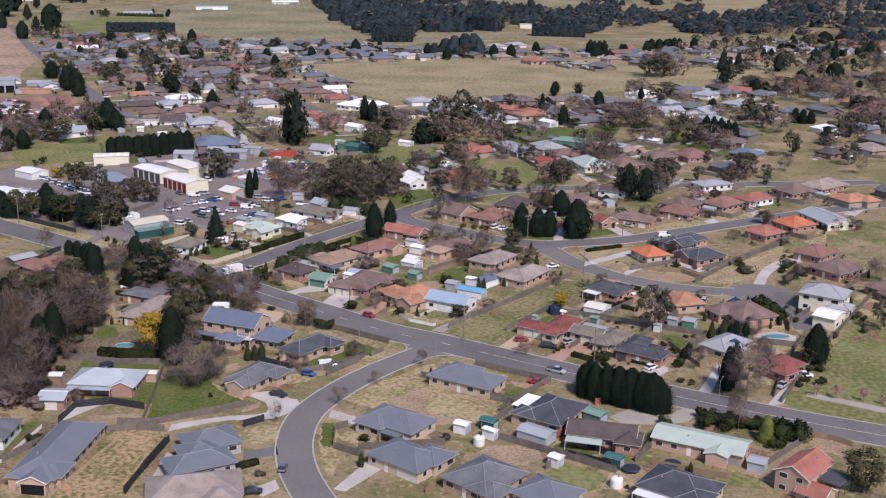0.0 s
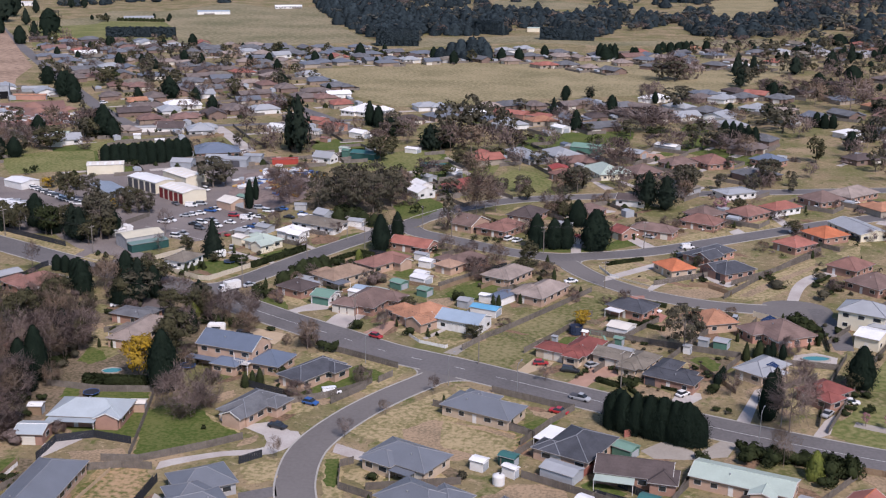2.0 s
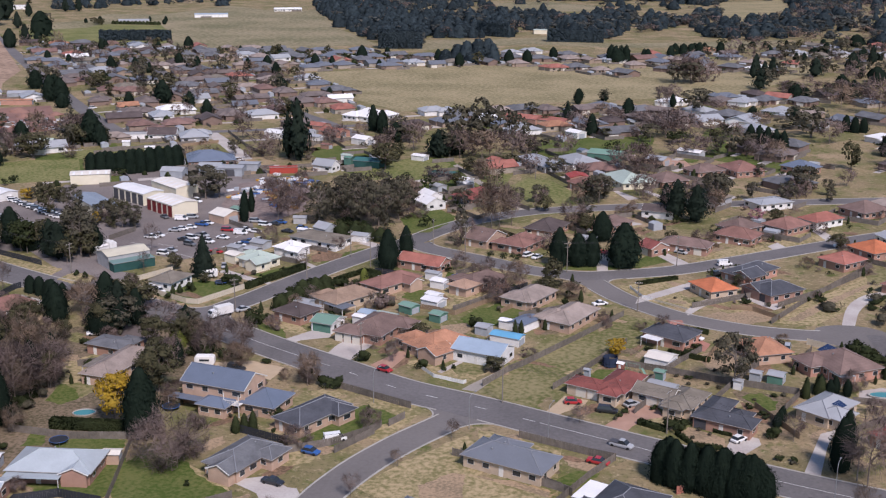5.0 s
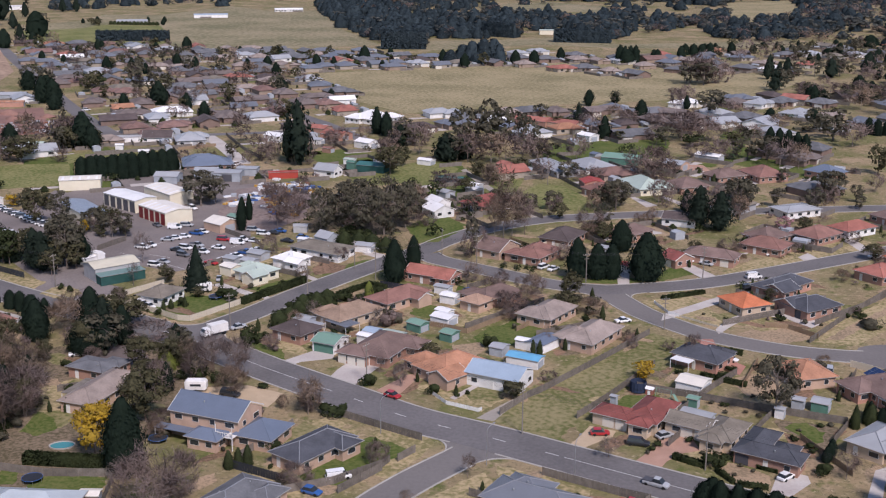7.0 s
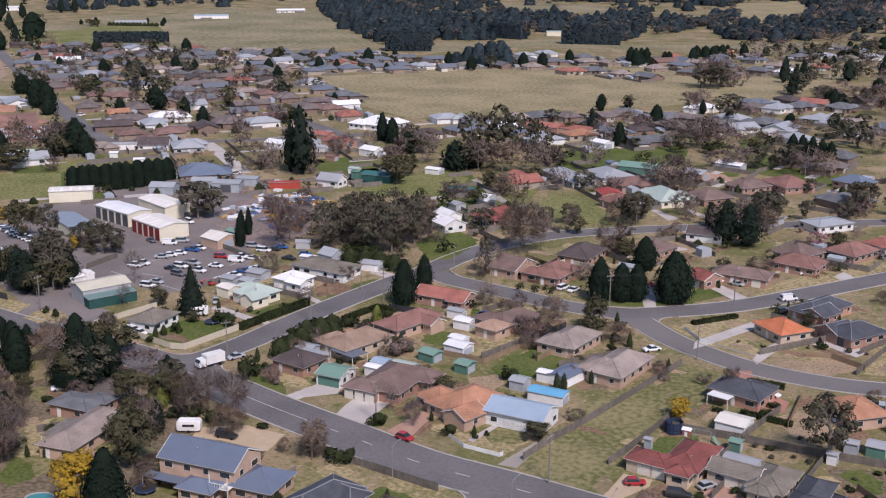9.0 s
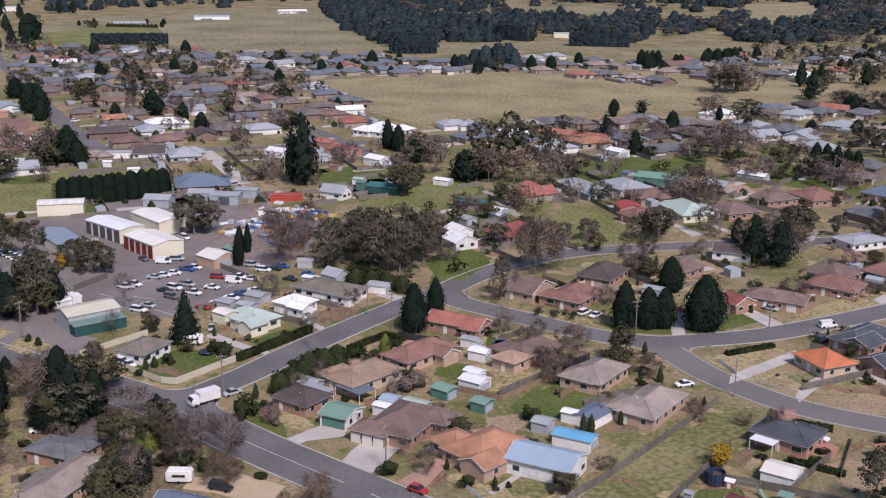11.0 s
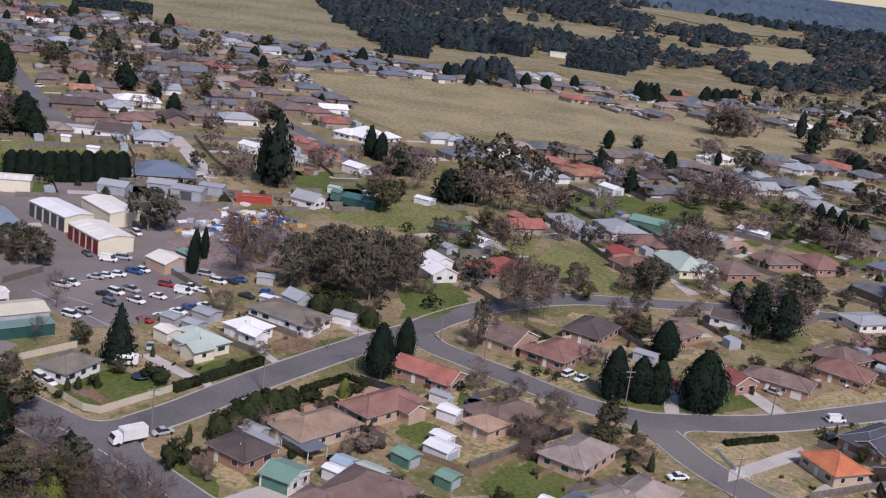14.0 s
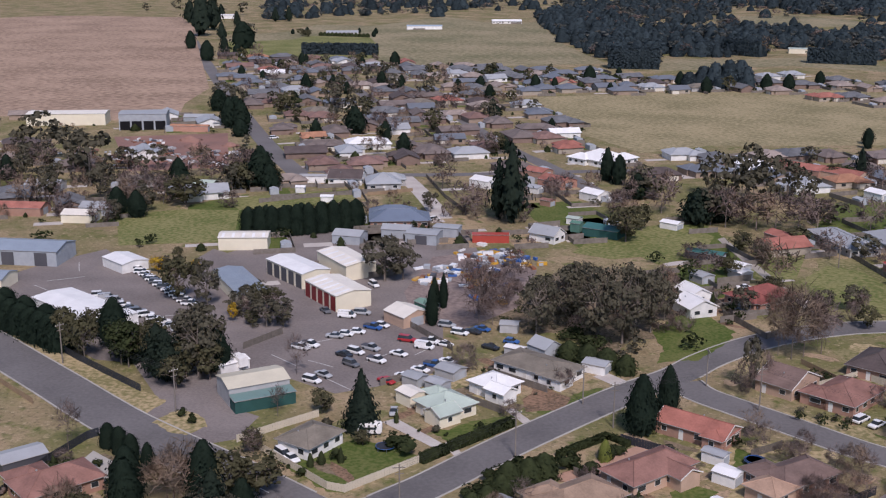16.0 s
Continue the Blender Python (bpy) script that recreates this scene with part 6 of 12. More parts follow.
plant("conifer", -137.0, 259.3, 9.2, 9.3)
plant("olive", -113.6, 253.2, 8.0, 5.5)
plant("olive", -112.3, 255.5, 6.7, 4.6)
plant("olive", -114.8, 236.9, 5.0, 8.6)
plant("bare", -148.6, 272.5, 8.5, 11.2)
plant("street", -103.9, 256.3, 9.1, 6.4)
plant("street", -96.6, 253.3, 9.6, 7.0)
plant("shrub", -104.4, 248.9, 3.8, 4.4)
plant("shrub", -99.4, 247.5, 3.8, 4.0)
plant("twiggy", -94.5, 242.5, 6.3, 7.1)
plant("shrub", -88.1, 246.7, 1.5, 2.9)
plant("shrub", -100.4, 270.4, 6.0, 3.6)
plant("shrub", -99.5, 273.5, 3.9, 3.2)
plant("shrub", -98.5, 278.2, 2.3, 2.0)
plant("olive", -114.8, 242.1, 6.5, 6.5)
plant("twiggy", -110.1, 240.1, 7.5, 7.9)
plant("maroonbush", -70.5, 293.0, 5.1, 5.2)
plant("bare", -58.5, 253.4, 5.7, 3.5)
plant("shrub", -65.5, 253.2, 3.6, 4.3)
plant("olive", -268.8, 498.6, 11.3, 10.5)
plant("conifer", -259.5, 506.1, 10.6, 9.1)
plant("conifer", -281.9, 537.9, 10.1, 13.1)
plant("conifer", -390.2, 681.0, 12.3, 10.6)
plant("conifer", -361.1, 650.9, 13.9, 12.9)
plant("conifer", -335.2, 611.6, 8.8, 10.0)
plant("olivebush", -318.9, 587.0, 6.4, 7.3)
plant("olivebush", -303.3, 562.0, 7.8, 7.0)
plant("pinebig", -672.6, 1109.3, 45.9, 31.2)
plant("pinebig", -700.0, 1174.6, 38.9, 24.8)
plant("conifer", -542.3, 911.9, 16.4, 13.1)
plant("conifer", -568.1, 1011.7, 24.0, 22.7)
plant("conifer", -610.3, 993.8, 15.8, 11.1)
plant("pinebig", -781.5, 1257.7, 25.3, 22.5)
plant("gum", -384.6, 524.3, 22.0, 20.6)
plant("gum", -328.9, 485.9, 23.6, 22.2)
plant("gum", -368.0, 521.5, 16.7, 15.8)
plant("twiggy", -339.8, 523.6, 6.6, 17.0)
plant("olive", -275.3, 471.3, 11.5, 17.3)
plant("conifer", -281.5, 449.5, 9.7, 8.4)
plant("conifer", -291.3, 451.8, 9.8, 8.5)
plant("shrub", -254.6, 420.7, 5.1, 5.1)
plant("shrub", -255.8, 415.1, 3.5, 3.8)
plant("shrub", -290.6, 406.4, 5.1, 9.2)
plant("twiggy", -285.4, 474.1, 10.2, 8.8)
plant("twiggy", -259.3, 474.3, 6.4, 8.5)
plant("gum", -299.6, 490.0, 7.6, 9.2)
plant("hedge", -95.1, 299.2, 5.2, 6.2)
plant("hedge", -92.2, 302.0, 5.2, 6.2)
plant("hedge", -90.1, 305.0, 5.2, 6.2)
plant("hedge", -97.7, 286.7, 4.6, 5.4)
plant("hedge", -96.1, 290.0, 4.6, 5.4)
plant("hedge", -95.0, 294.9, 4.6, 5.4)
plant("gumgreen", -101.1, 274.6, 4.6, 5.0)
plant("limecone", -114.2, 253.4, 5.2, 5.2)
plant("limecone", -113.7, 258.4, 5.2, 5.2)
plant("blossom", 39.8, 411.3, 6.5, 7.5)
plant("olive", -109.4, 254.3, 5, 5)
plant("hedgecone", -244.6, 339.1, 8, 7.5)
plant("hedgecone", -239.7, 337.2, 8, 7.5)
plant("hedgecone", -235.0, 335.3, 8, 7.5)
plant("hedgecone", -230.0, 333.2, 8, 7.5)
plant("hedgecone", -226.1, 332.0, 8, 7.5)
plant("hedgecone", -222.0, 330.6, 8, 7.5)
plant("hedgecone", -218.2, 329.1, 8, 7.5)
plant("hedgecone", -245.4, 341.7, 9, 7)
plant("hedgecone", -235.7, 337.8, 9, 7)
plant("hedgecone", -226.3, 334.2, 9, 7)
plant("gumgrey", -216.1, 329.5, 11, 8.5)
plant("gumgrey", -207.2, 323.9, 11, 8.5)
plant("olive", -215.3, 337.6, 8, 8)
plant("olive", -211.4, 327.2, 8, 8)
plant("conifer", -207.3, 335.5, 12.5, 8.5)
plant("conifer", -201.1, 331.2, 8, 7)
plant("conifer", -196.4, 328.2, 8, 7)
plant("gumgreen", -195.4, 324.6, 11, 9.5)
plant("gumgreen", -198.1, 325.5, 11, 9.5)
plant("olive", -193.5, 329.3, 9.5, 7.5)
plant("olive", -194.4, 333.8, 9.5, 7.5)
plant("pinebig", -182.0, 320.1, 12.5, 10)
plant("pinebig", -186.0, 322.6, 12.5, 10)
plant("olive", -177.4, 316.8, 8, 7)
plant("gum", -182.2, 331.7, 15, 11)
plant("gum", -178.7, 331.2, 15, 11)
plant("gum", -176.9, 325.0, 15, 11)
plant("conifer", -186.1, 335.4, 10, 8)
plant("conifer", -175.5, 330.5, 10, 8)
plant("olive", -179.5, 324.0, 9, 8)
plant("olive", -173.8, 324.8, 9, 8)
# hedge line by the main road
for k in range(13):
    plant("shrub", 34.5 + 1.8 * k, 193.0 - 0.28 * k - 0.1 * (k % 3), 3.4 + 0.5 * math.sin(k * 1.7), 4.6)
for x, y in ((-134.8, 197.5), (-132.6, 201.0)):
    plant("conifer", x, y, 12 + x % 3, 7)
for x, y in ((-143.3, 193.3), (-140.1, 191.9), (-139.0, 194.2), (-136.9, 194.6), (-141.5, 195.5), (-145.5, 196.0)):
    plant("poplar", x, y, 17 + x % 3, 4.5)
# dark trees of the western gardens
plant("pinebig", -133.3, 261.1, 14, 9)
plant("conifer", -131.6, 267.5, 10, 6)
plant("conifer", -153.0, 264.8, 11, 7)
plant("olive", -136.5, 258.4, 9, 8)
plant("conifer", -161.5, 249.0, 7, 5)
plant("conifer", -159.1, 255.4, 8, 5)
plant("conifer", -153.1, 214.6, 12, 8)
plant("pinebig", -144.5, 201.5, 14, 9)
plant("conifer", -159.9, 224.4, 12, 8)
plant("conifer", -140.8, 238.9, 7, 5)
plant("gum", -137.6, 193.2, 9, 8)
plant("olivebush", -131.6, 191.9, 4, 6)
plant("gum", -113.9, 259.6, 8, 8)
plant("olive", -119.0, 250.9, 9, 8)
plant("pale", -132.6, 214.4, 10, 7)
plant("pale", -143.1, 221.5, 11, 7)
plant("olive", -136.4, 204.7, 7, 6)
plant("pale", -136.3, 226.2, 9, 6)
plant("pale", -150.2, 278.2, 9, 8)
plant("maroonbush", -126.6, 168.5, 7, 9)
plant("maroonbush", -126.6, 175.4, 6, 8)
plant("twiggy", -132.3, 176.6, 8, 9)
plant("maroonbush", -120.3, 167.6, 4, 6)
# more of the clipped rows
for k in range(7):
    plant("hedgecone", 7.5 + 2.85 * k, 202.0 - 0.98 * k + 0.6 * (-1) ** k, 8.2 + 1.3 * math.sin(k * 2.6 + 1), 4.9)
for k in range(6):
    plant("conifer", 8.6 + 2.8 * k, 200.2 - 0.85 * k, 10.0 + 0.6 * math.sin(k * 3.1), 5.0)
for k in range(10):
    plant("hedgecone", -229.7 + 3.0 * k, 443.5 + 2.2 * k + 0.7 * (-1) ** k, 9.4 + 0.9 * math.sin(k * 2.2), 6.0)
plant("bare", -50.1, 388.9, 16.0, 10.8)
plant("bare", -46.3, 392.6, 13.8, 9.1)
plant("twiggy", -57.1, 422.2, 7.1, 9.2)
plant("gum", -79.8, 546.9, 13.9, 15.4)
plant("gum", -90.1, 513.0, 14.6, 11.7)
plant("bare", -84.8, 510.9, 13.4, 12.2)
plant("olive", -116.0, 546.1, 8.1, 10.5)
plant("gum", -115.3, 484.1, 8.6, 9.1)
plant("twiggy", -80.3, 397.0, 5.1, 6.7)
plant("gum", -67.3, 415.2, 7.9, 7.8)
plant("bare", -49.1, 482.3, 8.8, 9.4)
plant("gum", -38.8, 486.8, 7.8, 9.5)
plant("twiggy", -30.1, 483.5, 5.7, 13.2)
plant("olive", -22.2, 398.2, 4.9, 8.1)
plant("bare", -24.9, 395.0, 9.6, 8.4)
plant("gum", -15.9, 442.5, 8.2, 9.7)
plant("twiggy", -32.0, 363.2, 5.2, 7.6)
plant("olive", -39.2, 362.1, 4.4, 5.9)
plant("gum", -39.8, 429.6, 7.5, 8.1)
plant("olive", -62.1, 437.1, 5.2, 7.1)
plant("bare", -81.6, 447.3, 7.8, 8.6)
plant("twiggy", -88.0, 465.1, 5.7, 9.1)
plant("shrub", -47.6, 375.4, 2.5, 3.6)
plant("shrub", -43.7, 375.0, 2.4, 3.6)
plant("shrub", -55.8, 378.1, 2.6, 3.3)
plant("olivebush", -17.4, 380.0, 2.8, 4.2)
plant("bare", -88.6, 527.3, 9.9, 11.1)
plant("bare", -55.0, 520.1, 10.8, 10.8)
plant("twiggy", -58.3, 534.7, 7.5, 11.2)
plant("twiggy", 12.3, 586.0, 10.2, 14.3)
plant("bare", 20.6, 588.1, 10.2, 12.5)
plant("twiggy", -7.7, 486.5, 9.9, 10.0)
plant("twiggy", 1.0, 488.5, 9.9, 8.6)
plant("olive", -3.6, 542.7, 5.0, 10.2)
plant("twiggy", 28.8, 545.3, 8.6, 12.7)
plant("olive", 33.6, 579.3, 6.6, 9.2)
plant("bare", 40.9, 593.1, 8.1, 12.7)
plant("twiggy", 32.7, 603.7, 7.7, 11.6)
plant("gum", 45.6, 544.3, 11.0, 11.5)
plant("olive", 56.7, 542.0, 6.1, 8.7)
plant("bare", 57.4, 527.8, 10.6, 10.1)
plant("shrub", -49.1, 621.5, 4.5, 6.9)
plant("shrub", -33.7, 625.5, 3.7, 8.0)
plant("olive", -20.9, 577.9, 5.3, 7.3)
plant("bare", -18.2, 625.0, 8.7, 11.3)
plant("bare", -6.6, 628.0, 7.2, 10.1)
plant("bare", 36.2, 677.8, 7.8, 12.5)
plant("twiggy", 45.0, 671.8, 6.1, 12.4)
plant("bare", -26.0, 645.6, 7.5, 10.4)
plant("gum", -66.4, 643.1, 7.6, 10.4)
plant("twiggy", -75.0, 617.9, 5.8, 11.9)
plant("olive", -54.0, 615.9, 5.8, 9.8)
plant("olive", -76.0, 451.3, 5.9, 7.9)
plant("olive", -59.4, 495.6, 5.7, 9.2)
plant("shrub", -61.6, 465.9, 2.9, 5.7)
plant("pinebig", -94.9, 510.6, 13.0, 13.3)
plant("gum", -95.6, 559.4, 17.9, 13.7)
plant("gum", -88.6, 561.1, 15.8, 13.7)
plant("gum", -82.8, 562.5, 21.0, 11.3)
plant("gum", -74.7, 552.8, 18.5, 14.0)
plant("gum", -68.9, 566.0, 15.1, 12.6)
plant("gum", -62.2, 555.8, 13.5, 11.1)
plant("bare", -74.5, 510.6, 13.1, 13.8)
plant("bare", -68.2, 512.1, 13.1, 13.3)
plant("bare", -60.9, 513.8, 14.3, 12.8)
plant("twiggy", -80.9, 518.9, 8.5, 9.8)
plant("olive", -75.7, 478.8, 7.3, 8.4)
plant("olive", -67.6, 468.5, 6.1, 7.7)
plant("pinebig", -44.0, 622.8, 11.9, 9.0)
plant("conifer", -43.1, 692.1, 9.4, 5.4)
plant("gum", -27.8, 705.6, 8.2, 8.4)
plant("conifer", -11.9, 644.5, 11.7, 8.3)
plant("conifer", -28.8, 584.6, 11.3, 7.4)
plant("bare", -35.3, 586.7, 12.8, 12.4)
plant("bare", -38.1, 524.2, 11.3, 11.5)
plant("gum", -51.4, 531.1, 8.6, 13.9)
plant("shrub", -18.8, 549.6, 4.1, 4.6)
plant("shrub", -15.0, 550.5, 5.1, 5.8)
plant("bare", -10.5, 489.9, 12.7, 11.6)
plant("bare", -4.6, 491.3, 13.8, 11.7)
plant("bare", -0.2, 502.5, 9.8, 9.9)
plant("bare", 8.7, 585.2, 14.7, 16.1)
plant("bare", 2.2, 596.1, 11.5, 13.9)
plant("bare", 17.5, 593.5, 13.5, 15.8)
plant("twiggy", -4.4, 581.9, 7.5, 11.1)
plant("gum", 1.0, 571.3, 9.9, 10.9)
plant("gum", 25.7, 666.9, 14.7, 19.5)
plant("conifer", 13.1, 692.4, 8.1, 4.8)
plant("bare", 7.4, 678.7, 14.1, 8.8)
plant("gumgreen", 13.8, 574.5, 5.5, 13.1)
plant("bare", 21.8, 538.6, 11.0, 13.0)
plant("bare", 14.3, 536.8, 8.0, 11.3)
plant("gum", 36.9, 542.2, 14.6, 15.5)
plant("conifer", 50.0, 583.4, 9.1, 6.0)
plant("conifer", 53.8, 578.5, 9.5, 5.9)
plant("conifer", 57.2, 571.4, 10.0, 6.1)
plant("conifer", 60.6, 565.7, 9.9, 6.1)
plant("conifer", 63.7, 561.0, 10.0, 6.0)
plant("conifer", 56.7, 659.0, 7.4, 7.4)
plant("shrub", 66.6, 661.6, 5.2, 5.8)
plant("conifer", 79.6, 664.9, 7.4, 7.6)
plant("bare", 58.8, 637.3, 6.7, 12.4)
plant("gum", 71.9, 626.7, 6.5, 15.0)
plant("bare", 49.8, 530.7, 12.3, 12.4)
plant("pinebig", 70.1, 783.7, 14.0, 12.5)
plant("pinebig", 71.1, 845.2, 11.7, 9.0)
plant("shrubcone", 20.0, 488.9, 4.2, 2.8)
plant("gum", 48.1, 495.5, 6.6, 5.2)
plant("olive", 28.6, 471.8, 4.8, 8.8)
plant("gum", 87.6, 841.1, 8.9, 12.0)
plant("pinebig", 115.8, 864.7, 13.6, 14.1)
plant("bare", 124.1, 884.0, 10.9, 14.4)
plant("pinebig", 147.9, 907.8, 14.2, 16.7)
plant("conifer", 153.9, 841.8, 11.2, 14.7)
plant("pinebig", 169.2, 951.2, 15.6, 10.7)
plant("bare", 104.4, 814.1, 7.0, 7.5)
plant("bare", 135.3, 846.6, 9.7, 15.6)
plant("bare", 88.6, 767.3, 8.2, 17.3)
plant("bare", 130.1, 692.3, 20.2, 24.2)
plant("bare", 142.4, 717.7, 17.1, 13.0)
plant("bare", 111.6, 710.3, 14.0, 14.6)
plant("gum", 105.9, 975.9, 12.5, 19.8)
plant("bare", 66.5, 1010.1, 14.4, 14.2)
plant("olive", 59.0, 1056.6, 8.5, 10.6)
plant("bare", 91.8, 1065.4, 9.6, 12.9)
plant("hedgecone", 18.0, 997.2, 8.6, 7.5)
plant("hedgecone", 24.7, 999.0, 9.1, 7.5)
plant("hedgecone", 31.4, 1000.8, 9.1, 7.6)
plant("hedgecone", 38.1, 1002.6, 10.1, 7.6)
plant("gum", 81.8, 603.3, 16.4, 21.1)
plant("gum", 77.1, 629.2, 12.7, 13.8)
plant("bare", 88.6, 588.1, 11.9, 15.3)
plant("hedgecone", 102.0, 625.8, 8.9, 4.9)
plant("hedgecone", 106.0, 623.1, 8.6, 4.9)
plant("hedgecone", 110.5, 624.1, 8.0, 4.9)
plant("gum", 126.2, 613.6, 7.9, 9.6)
plant("fargum", 58.0, 1162.0, 10.4, 16.3)
plant("farpine", 69.1, 1165.1, 12.1, 18.7)
plant("fargum", 84.4, 1194.2, 12.4, 21.6)
plant("farpine", 96.8, 1197.7, 9.6, 19.2)
plant("fargum", 110.9, 1214.5, 13.1, 22.0)
plant("fargum", 118.5, 1143.1, 8.0, 15.0)
plant("farpine", 140.2, 1256.2, 13.4, 22.7)
plant("fargum", 153.3, 1259.9, 15.8, 22.8)
plant("farpine", 177.4, 1302.2, 16.9, 23.6)
plant("fargum", 187.8, 1269.7, 16.4, 23.1)
plant("fargum", 202.7, 1273.9, 16.4, 21.9)
plant("fargum", 214.4, 1256.7, 17.4, 21.6)
plant("farpine", 226.8, 1246.9, 16.1, 19.0)
plant("fargum", 236.8, 1249.7, 14.4, 16.5)
plant("bare", 137.7, 1125.7, 10.0, 17.0)
plant("bare", 150.1, 1134.6, 9.0, 12.6)
plant("fargum", 164.7, 1155.7, 8.1, 14.0)
plant("farpine", 163.7, 1100.2, 6.2, 12.3)
plant("farpine", 186.8, 1127.9, 7.3, 14.9)
plant("farpine", 198.3, 1120.2, 7.3, 14.8)
plant("farpine", 208.0, 1112.2, 7.2, 14.7)
plant("gum", 138.9, 1006.4, 9.5, 11.2)
plant("gum", 144.7, 973.3, 11.0, 12.9)
for k, (x, y) in enumerate(((30.6, 232.0), (31.4, 233.6), (32.0, 235.2))):
    plant("conifer", x, y, 3.4 + 0.2 * k, 2.2)
for x, y, h in ((32.4, 214.4, 1.0), (29.3, 215.6, 0.9), (14.0, 226.6, 1.0), (16.4, 225.2, 0.9), (12.6, 222.8, 0.8), (18.6, 227.4, 1.1), (4.6, 236.4, 1.2), (7.2, 231.4, 1.0), (-1.6, 233.4, 1.3), (-2.6, 231.2, 1.2), (-3.4, 229.0, 1.0), (25.6, 241.0, 1.3), (28.2, 238.2, 1.5), (28.6, 236.0, 1.2), (27.0, 246.0, 0.7), (31.8, 249.0, 1.2), (34.0, 250.2, 1.1), (12.4, 252.4, 1.0), (17.0, 253.4, 0.9), (19.4, 251.6, 1.1), (9.6, 257.2, 1.0), (12.4, 256.2, 1.3), (21.6, 271.8, 1.0), (24.6, 263.2, 1.3), (19.0, 262.6, 0.9), (9.6, 271.4, 1.6), (13.2, 273.4, 1.8), (15.0, 277.8, 1.6), (3.0, 273.4, 1.5)):
    plant("olivebush" if h < 1.15 else "shrub", x, y, h, h * 1.5)
for x, y, h, w in ((-94.4, 515.2, 12, 14), (-88.0, 519.0, 10, 10), (-122.5, 544.2, 10, 10), (-285.8, 640.6, 14, 13), (-271.7, 505.0, 9, 9), (-273.9, 526.0, 11, 9)):
    plant("conifer", x, y, h, w)
undergrowth = random.Random(77)
for _ in range(70):
    x, y = undergrowth.uniform(-152, -119), undergrowth.uniform(170, 232)
    if inside(x, y, [(-150, 180), (-152, 230), (-134, 228), (-128, 204), (-120, 188), (-122, 179), (-130, 170)]):
        h = undergrowth.uniform(1.4, 3.2)
        plant(undergrowth.choice(("shrub", "olivebush", "shrub")), x, y, h, h * undergrowth.uniform(1.1, 1.8))
for x, y, h in ((68.8, 328.2, 2.0), (64.3, 319.3, 1.8), (67.8, 312.4, 1.6), (73.5, 321.2, 2.0), (70.6, 316.6, 1.7), (66.4, 324.0, 2.2), (51.8, 318.5, 1.4), (53.7, 315.1, 1.5), (57.4, 281.1, 2.2), (59.9, 277.0, 2.3), (55.3, 285.5, 2.4), (58.6, 279.0, 2.0), (61.0, 273.0, 1.8), (62.4, 230.6, 2.0), (60.4, 222.6, 1.6), (58.8, 219.4, 1.5), (61.2, 226.0, 1.4)):
    plant("shrub", x, y, h, h * 1.6)
for x, y in ((42.4, 254.9), (45.5, 253.7), (48.0, 252.6), (44.0, 251.6)):
    plant("conifer", x, y, 4.4, 2.4)
for x, y in ((-48.0, 353.8), (-44.1, 351.7), (-41.2, 351.6), (-38.6, 351.4)):
    plant("olivebush", x, y, 2.0, 2.6)
LOOSE.append(True)


# ---- yards, lawns and driveways ----
patch("yard_surface", [(-273.8, 371.5), (-271.2, 390.0), (-264.6, 409), (-229.4, 387.0), (-233.1, 422), (-208.7, 412), (-155.8, 425), (-145.2, 397.0), (-128.6, 353.6), (-128.8, 345.7), (-136.5, 335.2), (-144.0, 327.6), (-157.5, 331.9), (-155.8, 325.2), (-160.5, 312.1), (-169.1, 306.5), (-177.1, 310.0), (-196.0, 327.1), (-205.8, 325.9), (-243.6, 344.2)], 0.02, "yardasphalt", "worn grey asphalt depot yard", "yard", rounded=False)
patch("yard_back_surface", [(-228.4, 408), (-219.1, 457), (-202.2, 474), (-163.7, 469), (-151.9, 447), (-135.5, 401), (-167.0, 394.7)], 0.015, "yardasphalt", "grey gravelled back yard of the depot", "yard", rounded=False)
patch("yard_entry", [(-175.5, 295.7), (-176.1, 311.5), (-166.4, 314.2), (-153.2, 310.6), (-151.8, 299.1), (-158.3, 292.7), (-158.4, 289.0), (-165.2, 293.8)], 0.025, "yardasphalt", "asphalt entry apron of the depot", "driveway", rounded=False)
patch("grass_island", [(-172.1, 300.1), (-170.4, 307.1), (-164.3, 306.3), (-160.6, 302.6), (-161.9, 297.0), (-166.5, 297.2)], 0.1, "straw", "grassed island with small shrubs", "grass", rounded=True)
patch("cottage_lawn", [(-144.3, 296.4), (-133.4, 290.0), (-125.1, 285.9), (-122.2, 286.2), (-113.8, 303.7), (-120.2, 307.6), (-130.0, 307.6)], 0.03, "lawn", "green fenced lawn of the white cottage", "lawn", rounded=False)
patch("vacant_lot", [(-28.3, 267.0), (-3.5, 300.9), (5.0, 296.6), (0.2, 281.0), (-15.8, 245.9), (-22.1, 231.5), (-35.4, 238.8)], 0.03, "greenfield", "mown vacant grass lot between fences", "grass", rounded=False)
patch("vacant_block", [(-51.1, 187.8), (-44.5, 200.1), (-33.8, 215.4), (-30.1, 208.3), (-25.9, 185.2), (-42.6, 183.9)], 0.03, "straw", "dry grass block at the street corner", "grass", rounded=False)
patch("verge_block", [(-31.9, 218.6), (-23.4, 216.3), (-13.9, 211.7), (-13.3, 199.3), (-29.2, 203.3)], 0.02, "straw", "dry grass verge beside a house", "grass", rounded=False)
patch("cleared_block", [(-33.8, 197.5), (-19.1, 195.9), (-11.8, 192.9), (-14.3, 180.8), (-31.3, 183.9)], 0.035, "dirtstraw", "cleared bare dirt block", "dirt", rounded=False)
